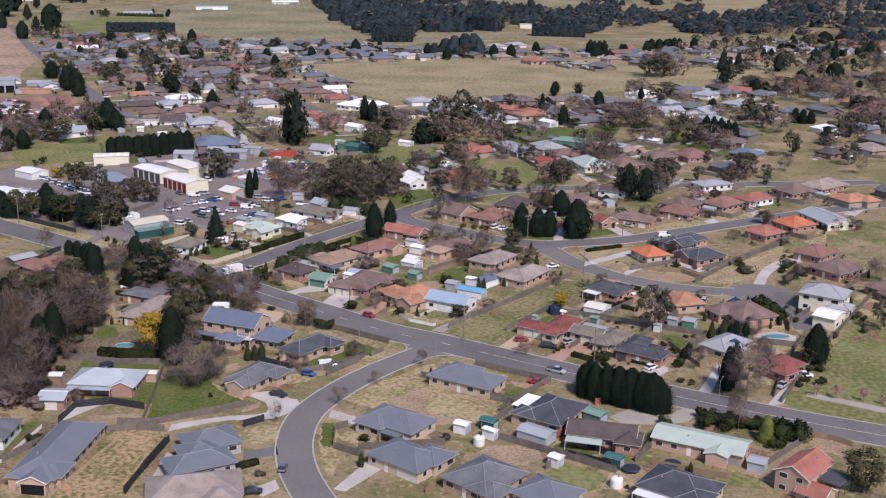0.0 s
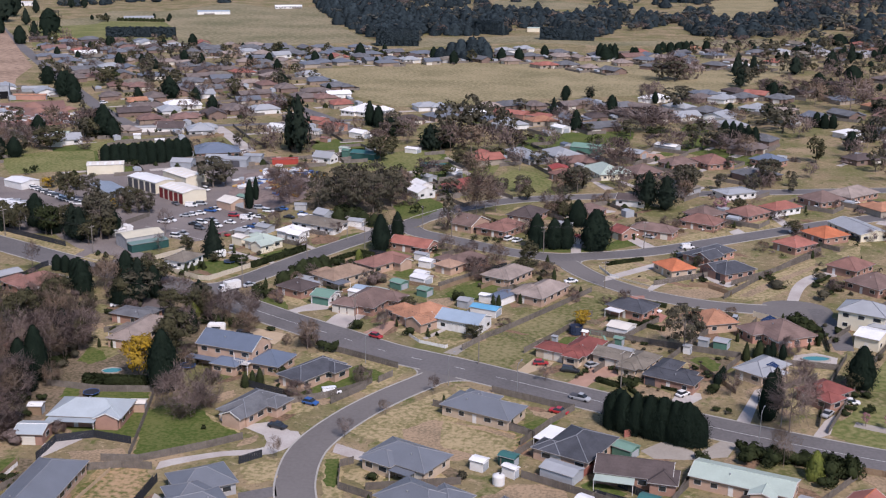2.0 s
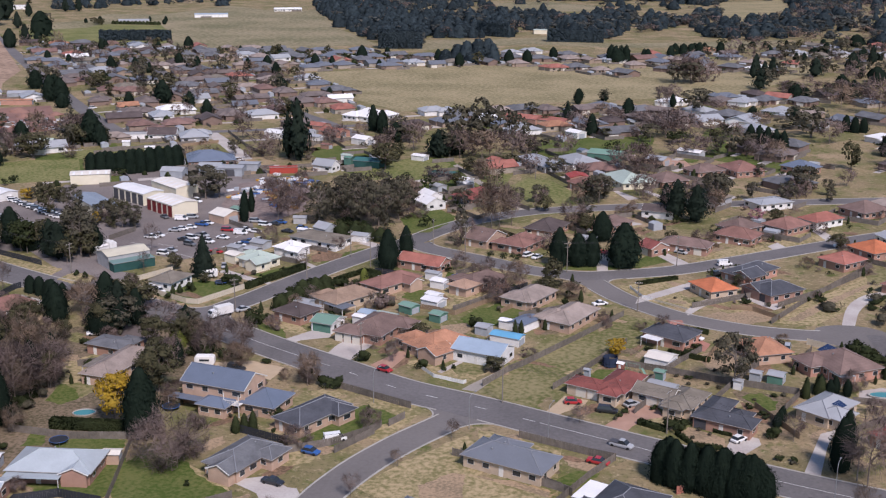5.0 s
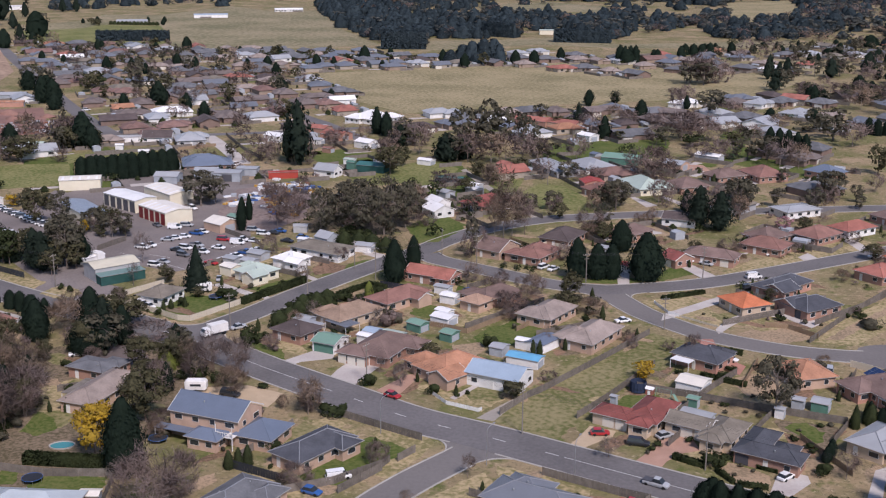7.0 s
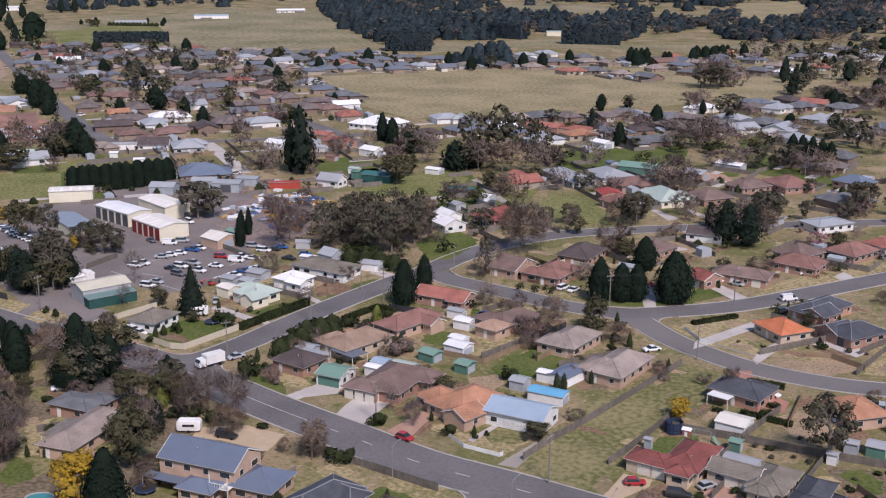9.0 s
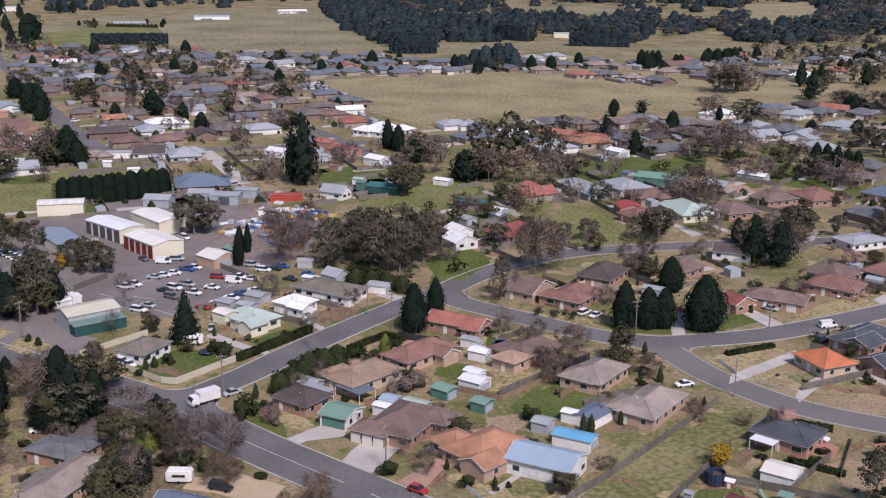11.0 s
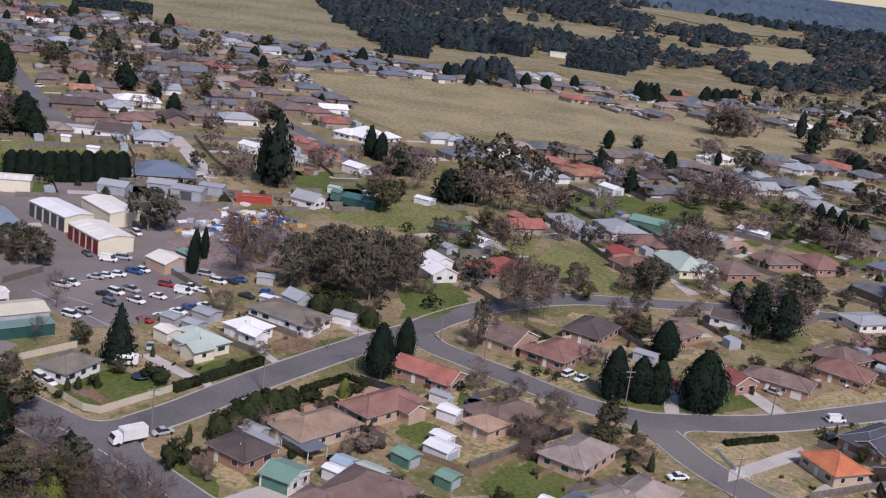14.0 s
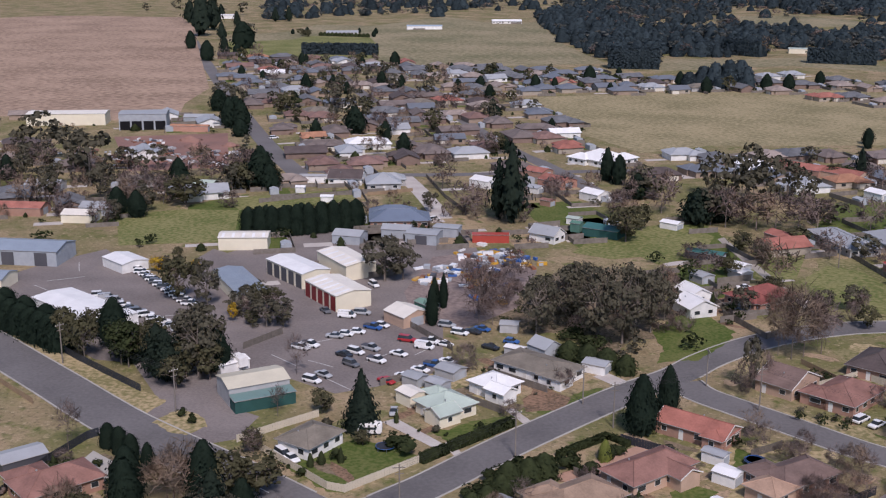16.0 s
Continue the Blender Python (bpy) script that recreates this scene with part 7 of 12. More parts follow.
patch("green_block", [(-92.6, 169.0), (-98.2, 189.9), (-90.8, 195.3), (-81.6, 186.8), (-73.6, 180.8), (-82.0, 173.0), (-90.3, 166.3)], 0.03, "lawn", "green sloping grass block", "lawn", rounded=True)
patch("house_lawn", [(-116.7, 181.1), (-107.1, 181.9), (-100.2, 193.3), (-94.4, 182.2), (-96.0, 174.9), (-109.3, 174.4)], 0.04, "lawn", "bright green lawn round the pale-roofed house", "lawn", rounded=False)
patch("rough_block", [(-96.6, 161.8), (-86.7, 162.3), (-83.6, 157.5), (-81.8, 133.0), (-90.3, 129.6), (-95.4, 128.5)], 0.03, "dirtstraw", "rough dry grass block with weeds", "grass", rounded=True)
patch("dirt_court", [(-107.0, 166.0), (-95.9, 170.5), (-92.9, 165.8), (-98.2, 159.5)], 0.035, "dirt", "bare dirt court behind a dark fence", "dirt", rounded=False)
patch("long_driveway", [(-70.4, 185.4), (-61.8, 185.6), (-59.9, 182.5), (-63.8, 174.0), (-73.7, 170.8), (-82.3, 164.8), (-84.9, 162.2), (-85.5, 165.8), (-75.3, 172.6), (-66.5, 176.7)], 0.045, "concrete", "long pale concrete shared driveway", "driveway", rounded=True)
patch("house_driveway", [(-75.5, 186.2), (-68.8, 189.5), (-60.7, 183.5), (-63.7, 179.5)], 0.055, "concrete", "pale concrete driveway beside a house", "driveway", rounded=False)
patch("side_driveway", [(-52.0, 181.6), (-43.5, 177.8), (-43.2, 173.8), (-51.6, 177.2)], 0.045, "concrete", "pale concrete driveway beside a house", "driveway", rounded=False)
patch("near_driveway", [(-41.2, 143.6), (-37.3, 157.7), (-33.0, 155.2), (-38.6, 143.0)], 0.045, "concrete", "pale concrete driveway beside a house", "driveway", rounded=False)
patch("street_verge", [(-53.7, 177.2), (-49.7, 175.9), (-43.3, 155.5), (-43.0, 148.4), (-47.6, 154.6)], 0.025, "straw", "dry grass verge beside the curving street", "grass", rounded=False)
patch("corner_lawn", [(-68.6, 205.7), (-65.1, 215.5), (-59.0, 226.5), (-49.7, 222.4), (-58.0, 204.3)], 0.03, "lawn", "green lawn beside the dark-roofed house", "lawn", rounded=False)
patch("corner_verge", [(-58.8, 232.8), (-48.9, 230.5), (-45.6, 226.1), (-51.5, 209.1), (-56.6, 217.2)], 0.025, "straw", "dry grass corner verge", "grass", rounded=True)
patch("junction_island", [(-5.9, 327.6), (2.9, 333.9), (9.0, 338.2), (15.5, 334.9), (12.3, 329.8), (2.5, 320.6), (-3.1, 320.9)], 0.03, "straw", "dry grass island at the junction", "grass", rounded=True)
patch("front_yard_b", [(2.2, 314.5), (10.2, 326.4), (16.7, 315.3), (21.9, 313.7), (14.5, 309.6)], 0.03, "straw", "dry grass front yard", "grass", rounded=False)
patch("front_yard_c", [(17.5, 303.9), (27.3, 314.8), (35.5, 311.3), (37.0, 304.2), (28.7, 299.0)], 0.03, "dirt", "bare front yard behind a low wall", "dirt", rounded=False)
patch("orange_house_driveway", [(-0.9, 311.3), (1.9, 314.1), (17.2, 332.1), (16.2, 336.9), (-0.3, 317.1)], 0.05, "concrete", "narrow pale driveway beside a house", "driveway")
patch("curved_driveway", [(13.5, 303.4), (19.1, 313.8), (25.9, 320.9), (31.7, 319.8), (37.5, 313.2), (40.9, 321.2), (32.1, 326.2), (23.5, 323.9), (17.5, 317.4), (12.9, 307.0)], 0.05, "concrete", "long curved pale driveway", "driveway", rounded=True)
patch("back_lawn", [(-43.9, 295.2), (-37.2, 308.4), (-29.9, 298.1), (-33.0, 292.5), (-41.3, 288.4)], 0.03, "lawn", "bright green back lawn", "lawn", rounded=False)
patch("lot_driveway", [(-39.1, 239.7), (-33.1, 251.0), (-30.3, 253.4), (-35.4, 238.8)], 0.045, "gravel", "worn gravel driveway beside a fence", "driveway", rounded=False)
patch("front_garden", [(-50.5, 250.3), (-45.1, 260.7), (-34.4, 256.2), (-33.3, 252.8), (-38.8, 243.0), (-46.7, 245.7)], 0.03, "straw", "dry front garden behind a low white fence", "garden", rounded=False)
patch("garage_driveway", [(-75.0, 261.7), (-72.8, 269.5), (-65.4, 266.8), (-68.7, 253.1), (-76.0, 253.5)], 0.045, "concrete", "wide grey concrete driveway", "driveway", rounded=False)
patch("garage_apron", [(-89.7, 262.9), (-83.3, 273.0), (-78.6, 271.7), (-78.2, 267.4), (-84.9, 263.9), (-87.2, 260.3)], 0.045, "concrete", "grey concrete apron beside a house", "driveway", rounded=False)
patch("brown_driveway", [(-63.3, 250.4), (-58.4, 261.0), (-55.3, 261.6), (-57.6, 249.7), (-59.5, 247.6)], 0.045, "paving", "brown paved driveway beside a house", "driveway", rounded=False)
patch("tan_driveway", [(-20.2, 227.6), (-18.0, 232.6), (-15.4, 240.4), (-10.0, 238.8), (-10.6, 236.0), (-15.2, 230.6), (-17.8, 227.2)], 0.045, "paving_tan", "tan paved driveway in front of a double garage", "driveway", rounded=False)
patch("brick_driveway", [(-7.4, 222.6), (-3.4, 230.0), (-1.0, 236.6), (0.4, 240.6), (5.2, 238.4), (6.8, 232.8), (3.0, 230.6), (0.2, 226.6), (-1.6, 221.6)], 0.046, "paving", "red brick paved driveway", "driveway", rounded=False)
patch("dark_house_driveway", [(18.7, 216.6), (20.3, 222.9), (22.4, 227.0), (26.4, 225.4), (26.6, 222.4), (22.4, 216.2)], 0.047, "concrete", "pale concrete driveway beside a house", "driveway", rounded=False)
patch("narrow_driveway", [(33.4, 209.1), (39.4, 230.3), (43.0, 233.2), (40.0, 224.1), (36.4, 207.9)], 0.045, "concrete", "narrow pale concrete driveway", "driveway", rounded=False)
patch("red_house_driveway", [(49.0, 203.3), (53.8, 215.1), (56.8, 219.5), (54.1, 207.8)], 0.045, "concrete", "narrow pale concrete driveway", "driveway", rounded=False)
patch("small_court", [(7.6, 298.3), (11.9, 299.2), (12.5, 294.6), (9.1, 293.9)], 0.083, "terracotta_paving", "small red paved court", "driveway", rounded=False)
patch("paved_court", [(53.2, 291.7), (61.8, 299.0), (63.0, 290.9), (53.7, 278.5)], 0.045, "paving", "wide pink paved court", "driveway", rounded=False)
patch("green_paddock", [(52.7, 208.5), (73.7, 255.9), (94.5, 301.8), (75.9, 197.9), (59.2, 203.1)], 0.03, "meadow", "green mown paddock beside a fence", "field", rounded=False)
patch("road_verge", [(-248.3, 342.4), (-197.3, 318.8), (-175.5, 310.6), (-176.6, 297.3), (-207.8, 314.7), (-240.9, 334.0)], 0.03, "straw", "wide dry grass road verge", "grass", rounded=False)
patch("winding_driveway", [(53.3, 299.4), (57.9, 319.7), (64.1, 331.8), (72.0, 337.6), (72.9, 333.1), (65.7, 326.4), (60.7, 316.5), (56.3, 299.0)], 0.05, "concrete", "winding pale driveway beside a house", "driveway", rounded=True)
patch("dry_slope", [(37.1, 303.1), (48.5, 323.3), (64.9, 347.9), (86.1, 372.5), (83.9, 359.7), (66.9, 337.1), (53.8, 318.8), (45.9, 304.9)], 0.036, "straw", "mown dry grass slope between fences", "grass")
patch("slope_track", [(39.6, 304.6), (49.9, 320.8), (63.9, 340.1), (69.9, 346.4), (65.3, 338.0), (53.1, 320.4), (43.9, 305.0)], 0.04, "dirt", "worn tan track along a dry slope", "dirt")
patch("north_lawn", [(-82.0, 371.8), (-82.9, 408), (-75.4, 410), (-67.3, 401), (-71.9, 386.9), (-75.8, 377.0)], 0.03, "lawn", "green lawn below the white houses", "lawn", rounded=False)
patch("far_lawn", [(-161.3, 520), (-141.6, 532), (-125.3, 512), (-124.4, 465), (-150.4, 499)], 0.03, "lawn", "green paddock behind the container", "lawn", rounded=False)
patch("far_yard", [(-97.0, 450), (-91.0, 455), (-77.5, 456), (-78.9, 434), (-95.1, 440)], 0.03, "lawn", "green yard beside a house", "lawn", rounded=False)
patch("open_block", [(-52.8, 480), (-37.8, 487), (-19.4, 453), (-35.0, 430), (-48.3, 442)], 0.03, "greenfield", "open grass block between houses", "grass", rounded=False)
patch("west_field", [(-274.8, 472), (-264.0, 497), (-235.0, 441), (-235.8, 429), (-247.5, 426)], 0.03, "lawn", "green field behind the depot", "field", rounded=False)
patch("cottage_yard", [(-117.3, 316.9), (-114.1, 318.9), (-110.4, 325.3), (-103.3, 331.1), (-103.0, 326.8), (-111.1, 312.8)], 0.03, "lawn", "green front lawn of a white cottage", "lawn", rounded=False)
patch("cottage_side_yard", [(-100.3, 334.7), (-93.8, 348.5), (-90.5, 352.5), (-88.1, 346.5), (-96.3, 331.1)], 0.03, "lawn", "green front lawn beside a house", "lawn", rounded=False)
patch("conifer_lawn", [(-34.0, 348.4), (-25.9, 339.8), (-12.9, 342.5), (0.3, 348.1), (12.6, 361.0), (8.1, 366.4), (2.0, 362.0), (-5.3, 349.8), (-24.2, 344.5)], 0.025, "lawn", "green verge below dark conifers", "lawn", rounded=False)
patch("corner_yard", [(-56.8, 353.5), (-34.9, 350.8), (-28.9, 340.1), (-43.7, 343.8)], 0.025, "straw", "dry grass front yard", "grass", rounded=False)
patch("street_front_yard", [(16.2, 357.8), (26.0, 374.4), (59.1, 406), (55.8, 386.4), (31.4, 366.3)], 0.025, "straw", "dry grass front yards", "grass", rounded=False)
patch("east_yard", [(-66.1, 316.9), (-59.3, 326.1), (-49.0, 333.7), (-39.9, 337.0), (-39.1, 327.6), (-51.1, 327.8), (-62.1, 315.2)], 0.025, "straw", "dry grass back yard", "grass", rounded=False)
patch("red_earth_yard", [(-391.7, 586), (-345.5, 617), (-298.9, 540), (-333.3, 517)], 0.04, "redearth", "bare red earth industrial yard", "dirt", rounded=False)


patch("gravel_forecourt", [(12.7, 190.9), (18.0, 197.3), (24.7, 192.1), (30.3, 199.9), (33.8, 199.9), (30.9, 191.5), (22.1, 188.4), (15.6, 187.7)], 0.05, "gravel", "grey gravel forecourt beside a clipped row", "driveway")
patch("white_gravel", [(-80.9, 152.7), (-78.4, 151.0), (-75.7, 136.0), (-78.5, 135.4)], 0.05, "kerb", "pale gravel strip beside a dark fence", "gravel")
patch("dirt_yard", [(-15.5, 164.6), (-13.3, 169.6), (-7.4, 171.3), (-2.0, 169.6), (-0.4, 166.0), (-3.9, 162.0), (-11.2, 161.6)], 0.044, "dirt", "bare orange-brown back yard soil", "dirt", rounded=True)
patch("scraped_block", [(-39.4, 191.0), (-34.4, 197.4), (-21.5, 196.5), (-14.1, 192.9), (-17.3, 182.3), (-26.5, 178.2), (-36.6, 181.5)], 0.043, "dirt", "scraped bare dirt of an empty block", "dirt")
patch("blossom_path", [(60.7, 215.7), (78.1, 209.9), (77.5, 206.4), (59.7, 213.0)], 0.05, "gravel", "worn gravel path below blossom trees", "path")
patch("grey_driveway", [(-64.9, 156.0), (-58.6, 160.2), (-57.0, 156.2), (-63.5, 152.1)], 0.05, "asphalt", "grey driveway beside a house", "driveway")
patch("pink_driveway", [(-57.9, 139.7), (-54.0, 145.0), (-52.0, 141.6), (-54.2, 137.6)], 0.05, "concrete", "pinkish concrete driveway beside a house", "driveway")
patch("court_driveway", [(59.3, 296.5), (63.7, 297.5), (66.5, 286.0), (68.6, 276.0), (67.4, 263.0), (62.4, 262.6), (62.2, 274.0), (60.2, 284.0)], 0.086, "asphalt", "grey asphalt drive beside a cream house", "driveway")


patch("corner_front_lawn", [(-104.8, 271.3), (-99.8, 274.9), (-91.3, 270.2), (-89.0, 264.7), (-92.0, 262.3), (-97.9, 263.4)], 0.04, "lawn", "green front lawn at the street corner", "lawn")
patch("play_lawn", [(-47.6, 288.4), (-44.5, 297.3), (-39.1, 301.9), (-28.9, 296.5), (-29.6, 292.0), (-37.8, 284.6), (-44.3, 283.3)], 0.04, "lawn", "bright green play lawn behind a house", "lawn")
patch("hedge_driveway", [(-88.6, 306.3), (-84.4, 303.9), (-80.1, 306.7), (-71.6, 321.7), (-75.9, 326.3), (-81.4, 318.0), (-86.0, 310.1)], 0.05, "paving", "pale pink paved driveway between hedges", "driveway")


patch("pool_terrace", [(-121.6, 206.4), (-124.4, 217.6), (-116.0, 219.0), (-112.6, 213.0), (-113.6, 206.0)], 0.035, "litter", "leaf-strewn brown terrace round a pool", "terrace")
patch("side_lawn", [(-129.4, 215.0), (-131.0, 225.0), (-126.4, 223.0), (-122.6, 218.0), (-124.6, 213.4)], 0.036, "lawn", "green side lawn beside a house", "lawn")
patch("fenced_lawn", [(-124.0, 198.6), (-119.8, 199.0), (-118.4, 193.4), (-122.2, 192.8)], 0.055, "lawn", "green lawn behind a paling fence", "lawn")
patch("fenced_lawn", [(-116.9, 197.4), (-102.6, 199.6), (-101.2, 194.1), (-115.4, 191.9)], 0.056, "lawn", "green lawn behind a paling fence", "lawn")
patch("blue_house_drive", [(-101.0, 244.5), (-92.4, 247.5), (-83.0, 244.6), (-84.0, 236.5), (-94.3, 239.5), (-101.0, 240.0)], 0.037, "paving_tan", "tan gravel forecourt behind a two-storey house", "driveway")
patch("paved_side", [(11.6, 289.6), (14.6, 288.6), (16.6, 284.0), (18.8, 281.6), (17.0, 275.8), (15.0, 277.0), (15.2, 281.0), (13.4, 285.6)], 0.068, "terracotta_paving", "red paved court beside a charcoal-roofed house", "court")
patch("shrub_garden", [(-102.1, 333.0), (-104.9, 339.6), (-102.9, 347.5), (-95.2, 344.0), (-95.0, 336.8), (-99.4, 334.8)], 0.062, "mulch", "red-brown shrub garden between cottages", "garden")
patch("vacant_green", [(-55.6, 453.9), (-49.3, 473.6), (-39.1, 471.0), (-27.5, 449.1), (-18.2, 432.2), (-30.0, 431.0), (-40.1, 428.6), (-50.7, 436.1)], 0.062, "meadow", "green vacant block beside a street", "grass")
patch("lane_drive", [(-67.0, 458.2), (-58.8, 442.5), (-42.3, 414.8), (-44.2, 413.6), (-60.9, 441.6), (-68.8, 457.4)], 0.064, "gravel", "pale gravel drive beside a block", "driveway")
patch("lane_drive", [(-12.8, 456.4), (-10.7, 456.9), (-2.4, 444.8), (-6.4, 441.0)], 0.064, "concrete", "pale concrete driveway to the street", "driveway")
patch("lane_drive", [(0.0, 461.2), (7.6, 450.3), (6.0, 447.0), (-1.4, 459.2)], 0.064, "concrete", "pale concrete driveway to the street", "driveway")
patch("pool_deck", [(50.4, 251.4), (51.4, 256.6), (57.0, 259.6), (62.4, 256.8), (61.0, 249.6), (55.0, 249.4)], 0.052, "concrete", "pale concrete deck round a pool", "deck")
patch("straw_lot", [(-31.6, 197.4), (-27.0, 196.2), (-13.5, 190.6), (-16.8, 180.6), (-23.4, 182.8), (-29.7, 184.6)], 0.066, "straw", "dry golden grass of an empty lot", "grass")
patch("corner_dirt", [(-68.2, 166.4), (-62.2, 172.6), (-59.4, 162.6), (-64.5, 159.8)], 0.066, "straw", "dry tan grass at a street corner", "grass")
patch("slope_cut", [(36.6, 302.4), (47.0, 318.0), (58.0, 333.6), (68.2, 340.0), (60.6, 320.6), (46.4, 301.4)], 0.033, "straw", "mown dry grass slope", "grass")
patch("woodland_floor", [(-125, 204), (-106, 205), (-102, 222), (-105, 236), (-113, 250), (-121, 256), (-136, 252), (-150, 256), (-172, 240), (-170, 192), (-150, 172), (-130, 168), (-121, 177), (-120, 190)], 0.027, "litter", "shaded leaf litter below garden trees", "litter")
patch("rubble_yard", [(-158.6, 401.5), (-164.7, 438.5), (-146.0, 456.4), (-130.0, 436.0), (-124.7, 400.0), (-133.1, 376.0), (-151.0, 387.7)], 0.072, "rubble", "trodden grey-brown earth of a scrap yard", "dirt")
patch("west_field", [(-290.0, 449.3), (-272.7, 465.3), (-253.0, 471.5), (-236.0, 440.0), (-237.5, 429.5), (-263.7, 414.3)], 0.074, "meadow", "green field beside a dark hedge", "grass")
patch("west_field", [(-270.4, 484.3), (-231.0, 520.1), (-218.2, 498.1), (-253.0, 471.9)], 0.076, "meadow", "green field beside a dark hedge", "grass")
patch("yard_lawn", [(-66.4, 312.1), (-59.1, 310.8), (-58.0, 303.0), (-60.9, 300.8), (-67.1, 303.6)], 0.067, "lawn", "green back lawn between sheds", "lawn")
patch("play_yard", [(-58.4, 331.0), (-50.2, 327.6), (-51.4, 318.0), (-58.0, 320.6)], 0.067, "lawn", "green back lawn with a trampoline", "lawn")
patch("yard_lawn", [(-87.4, 394.0), (-82.9, 410.0), (-74.5, 410.6), (-67.4, 396.0), (-73.1, 376.6), (-79.1, 374.4)], 0.067, "lawn", "green lawn below white houses", "lawn")
patch("back_meadow", [(-125.3, 459.7), (-123.1, 484.8), (-102.8, 511.8), (-86.4, 497.1), (-87.0, 471.0), (-97.4, 455.9), (-104.4, 462.6), (-112.0, 456.6)], 0.078, "meadow", "green rough grass behind the gum trees", "grass")
patch("back_meadow", [(-75.2, 456.8), (-64.2, 483.1), (-56.4, 478.6), (-57.0, 455.0), (-67.5, 450.2)], 0.078, "meadow", "green rough grass behind the gum trees", "grass")
patch("gum_floor", [(-117.6, 380.9), (-128.4, 411.6), (-122.6, 446.3), (-97.8, 446.9), (-89.5, 420.4), (-88.0, 396.0), (-93.3, 372.7), (-107.6, 384.7)], 0.080, "litter", "brown bark and leaf litter below gum trees", "litter")
patch("farm_track", [(-85.0, 493.6), (-83.4, 496.6), (-70.4, 469.2), (-56.6, 440.4), (-58.2, 438.0), (-71.9, 464.8)], 0.082, "gravel", "pale wheel-worn farm track", "track")
patch("verge_green", [(-52.2, 173.6), (-49.6, 174.6), (-46.6, 162.4), (-49.0, 162.0)], 0.069, "lawn", "green grass strip beside a kerb", "lawn")
patch("car_lawn", [(-14.8, 196.6), (-10.4, 203.2), (-5.5, 202.8), (-8.6, 196.9)], 0.069, "lawn", "green lawn with a parked red car", "lawn")
patch("tank_lawn", [(0.4, 159.4), (4.6, 165.0), (12.6, 161.4), (11.8, 154.2), (6.3, 151.6)], 0.069, "meadow", "patchy green back lawn between fences", "lawn")
patch("strip_lawn", [(0.6, 172.0), (3.8, 176.0), (10.4, 170.5), (8.3, 168.4)], 0.069, "lawn", "narrow green lawn behind a house", "lawn")
patch("long_house_lawn", [(30.5, 169.0), (38.7, 167.6), (45.1, 165.8), (44.5, 161.4), (37.7, 161.2)], 0.069, "meadow", "green back lawn along a long house", "lawn")
patch("cut_bank", [(57.0, 188.2), (65.9, 187.9), (63.7, 178.9), (60.1, 182.4)], 0.069, "dirt", "orange cut earth beside a drive", "dirt")
patch("thicket_floor", [(-150, 209), (-156, 228), (-150, 240), (-132, 226), (-126, 203), (-118, 186), (-121, 177), (-130, 168), (-150, 178)], 0.033, "litter", "brown leaf litter below bare trees", "litter")
patch("rail_lawn", [(-120.0, 157.6), (-116.2, 161.6), (-114.4, 161.2), (-114.2, 146.4), (-118.0, 145.0)], 0.057, "lawn", "green side lawn behind a rail fence", "lawn")
patch("shed_drive", [(-113.4, 168.7), (-108.3, 175.4), (-104.7, 176.2), (-111.0, 161.5)], 0.059, "concrete", "pale concrete drive beside a brick shed", "driveway")
patch("rose_garden", [(9.8, 224.6), (12.2, 228.2), (15.6, 226.6), (19.6, 224.0), (18.6, 219.6), (15.2, 218.6), (12.4, 220.2)], 0.061, "dirt", "bare orange-tan garden bed inside a low hedge", "garden")
patch("terraced_bed", [(23.8, 244.8), (27.0, 243.0), (29.4, 239.6), (29.0, 233.6), (26.4, 234.2), (24.4, 239.0)], 0.063, "mulch", "red-brown terraced garden bed", "garden")
patch("brown_yard", [(22.6, 251.2), (35.0, 249.8), (32.4, 238.8), (29.4, 236.4), (27.4, 243.2), (23.4, 246.0)], 0.040, "litter", "brown earth back yard", "yard")
patch("play_lawn", [(-13.4, 249.0), (-8.4, 258.6), (-1.4, 259.8), (-0.4, 255.4), (-5.6, 252.6), (-9.6, 246.4)], 0.043, "lawn", "green back lawn behind a red-roofed house", "lawn")
patch("tan_yard", [(13.8, 272.3), (20.4, 277.2), (27.8, 268.9), (18.7, 261.9)], 0.065, "dirt", "bare tan back yard under a gum tree", "dirt")
patch("shell_yard", [(-51.7, 281.8), (-45.2, 285.6), (-43.1, 280.4), (-46.1, 273.5), (-50.2, 275.0)], 0.067, "dirt", "bare tan soil behind a peach-roofed house", "dirt")
patch("front_path", [(-46.6, 249.2), (-42.2, 258.3), (-41.0, 257.6), (-45.3, 248.5)], 0.072, "concrete", "narrow concrete path to a house", "path")


# ---- fences ----
FENCES = {
    "pale": ("wood", 1.7, "weathered grey timber paling fence"),
    "dark": ("darkwood", 1.8, "dark steel sheet fence round a yard"),
    "raw": ("rawwood", 1.4, "brown timber fence of a back yard"),
    "cream": ("creamfence", 1.6, "cream sheet fence round a corner lawn"),
    "creamw": ("creamfence", 1.7, "cream rendered garden wall"),
    "lowwall": ("creamfence", 0.6, "low cream garden wall along a front yard"),
    "white": ("white_wall", 0.9, "low white picket fence of a front garden"),
    "sleeper": ("sleeper", 0.9, "tan timber sleeper retaining wall beside a house"),
    "red": ("terracotta", 1.7, "red-brown sheet fence between yards"),
}


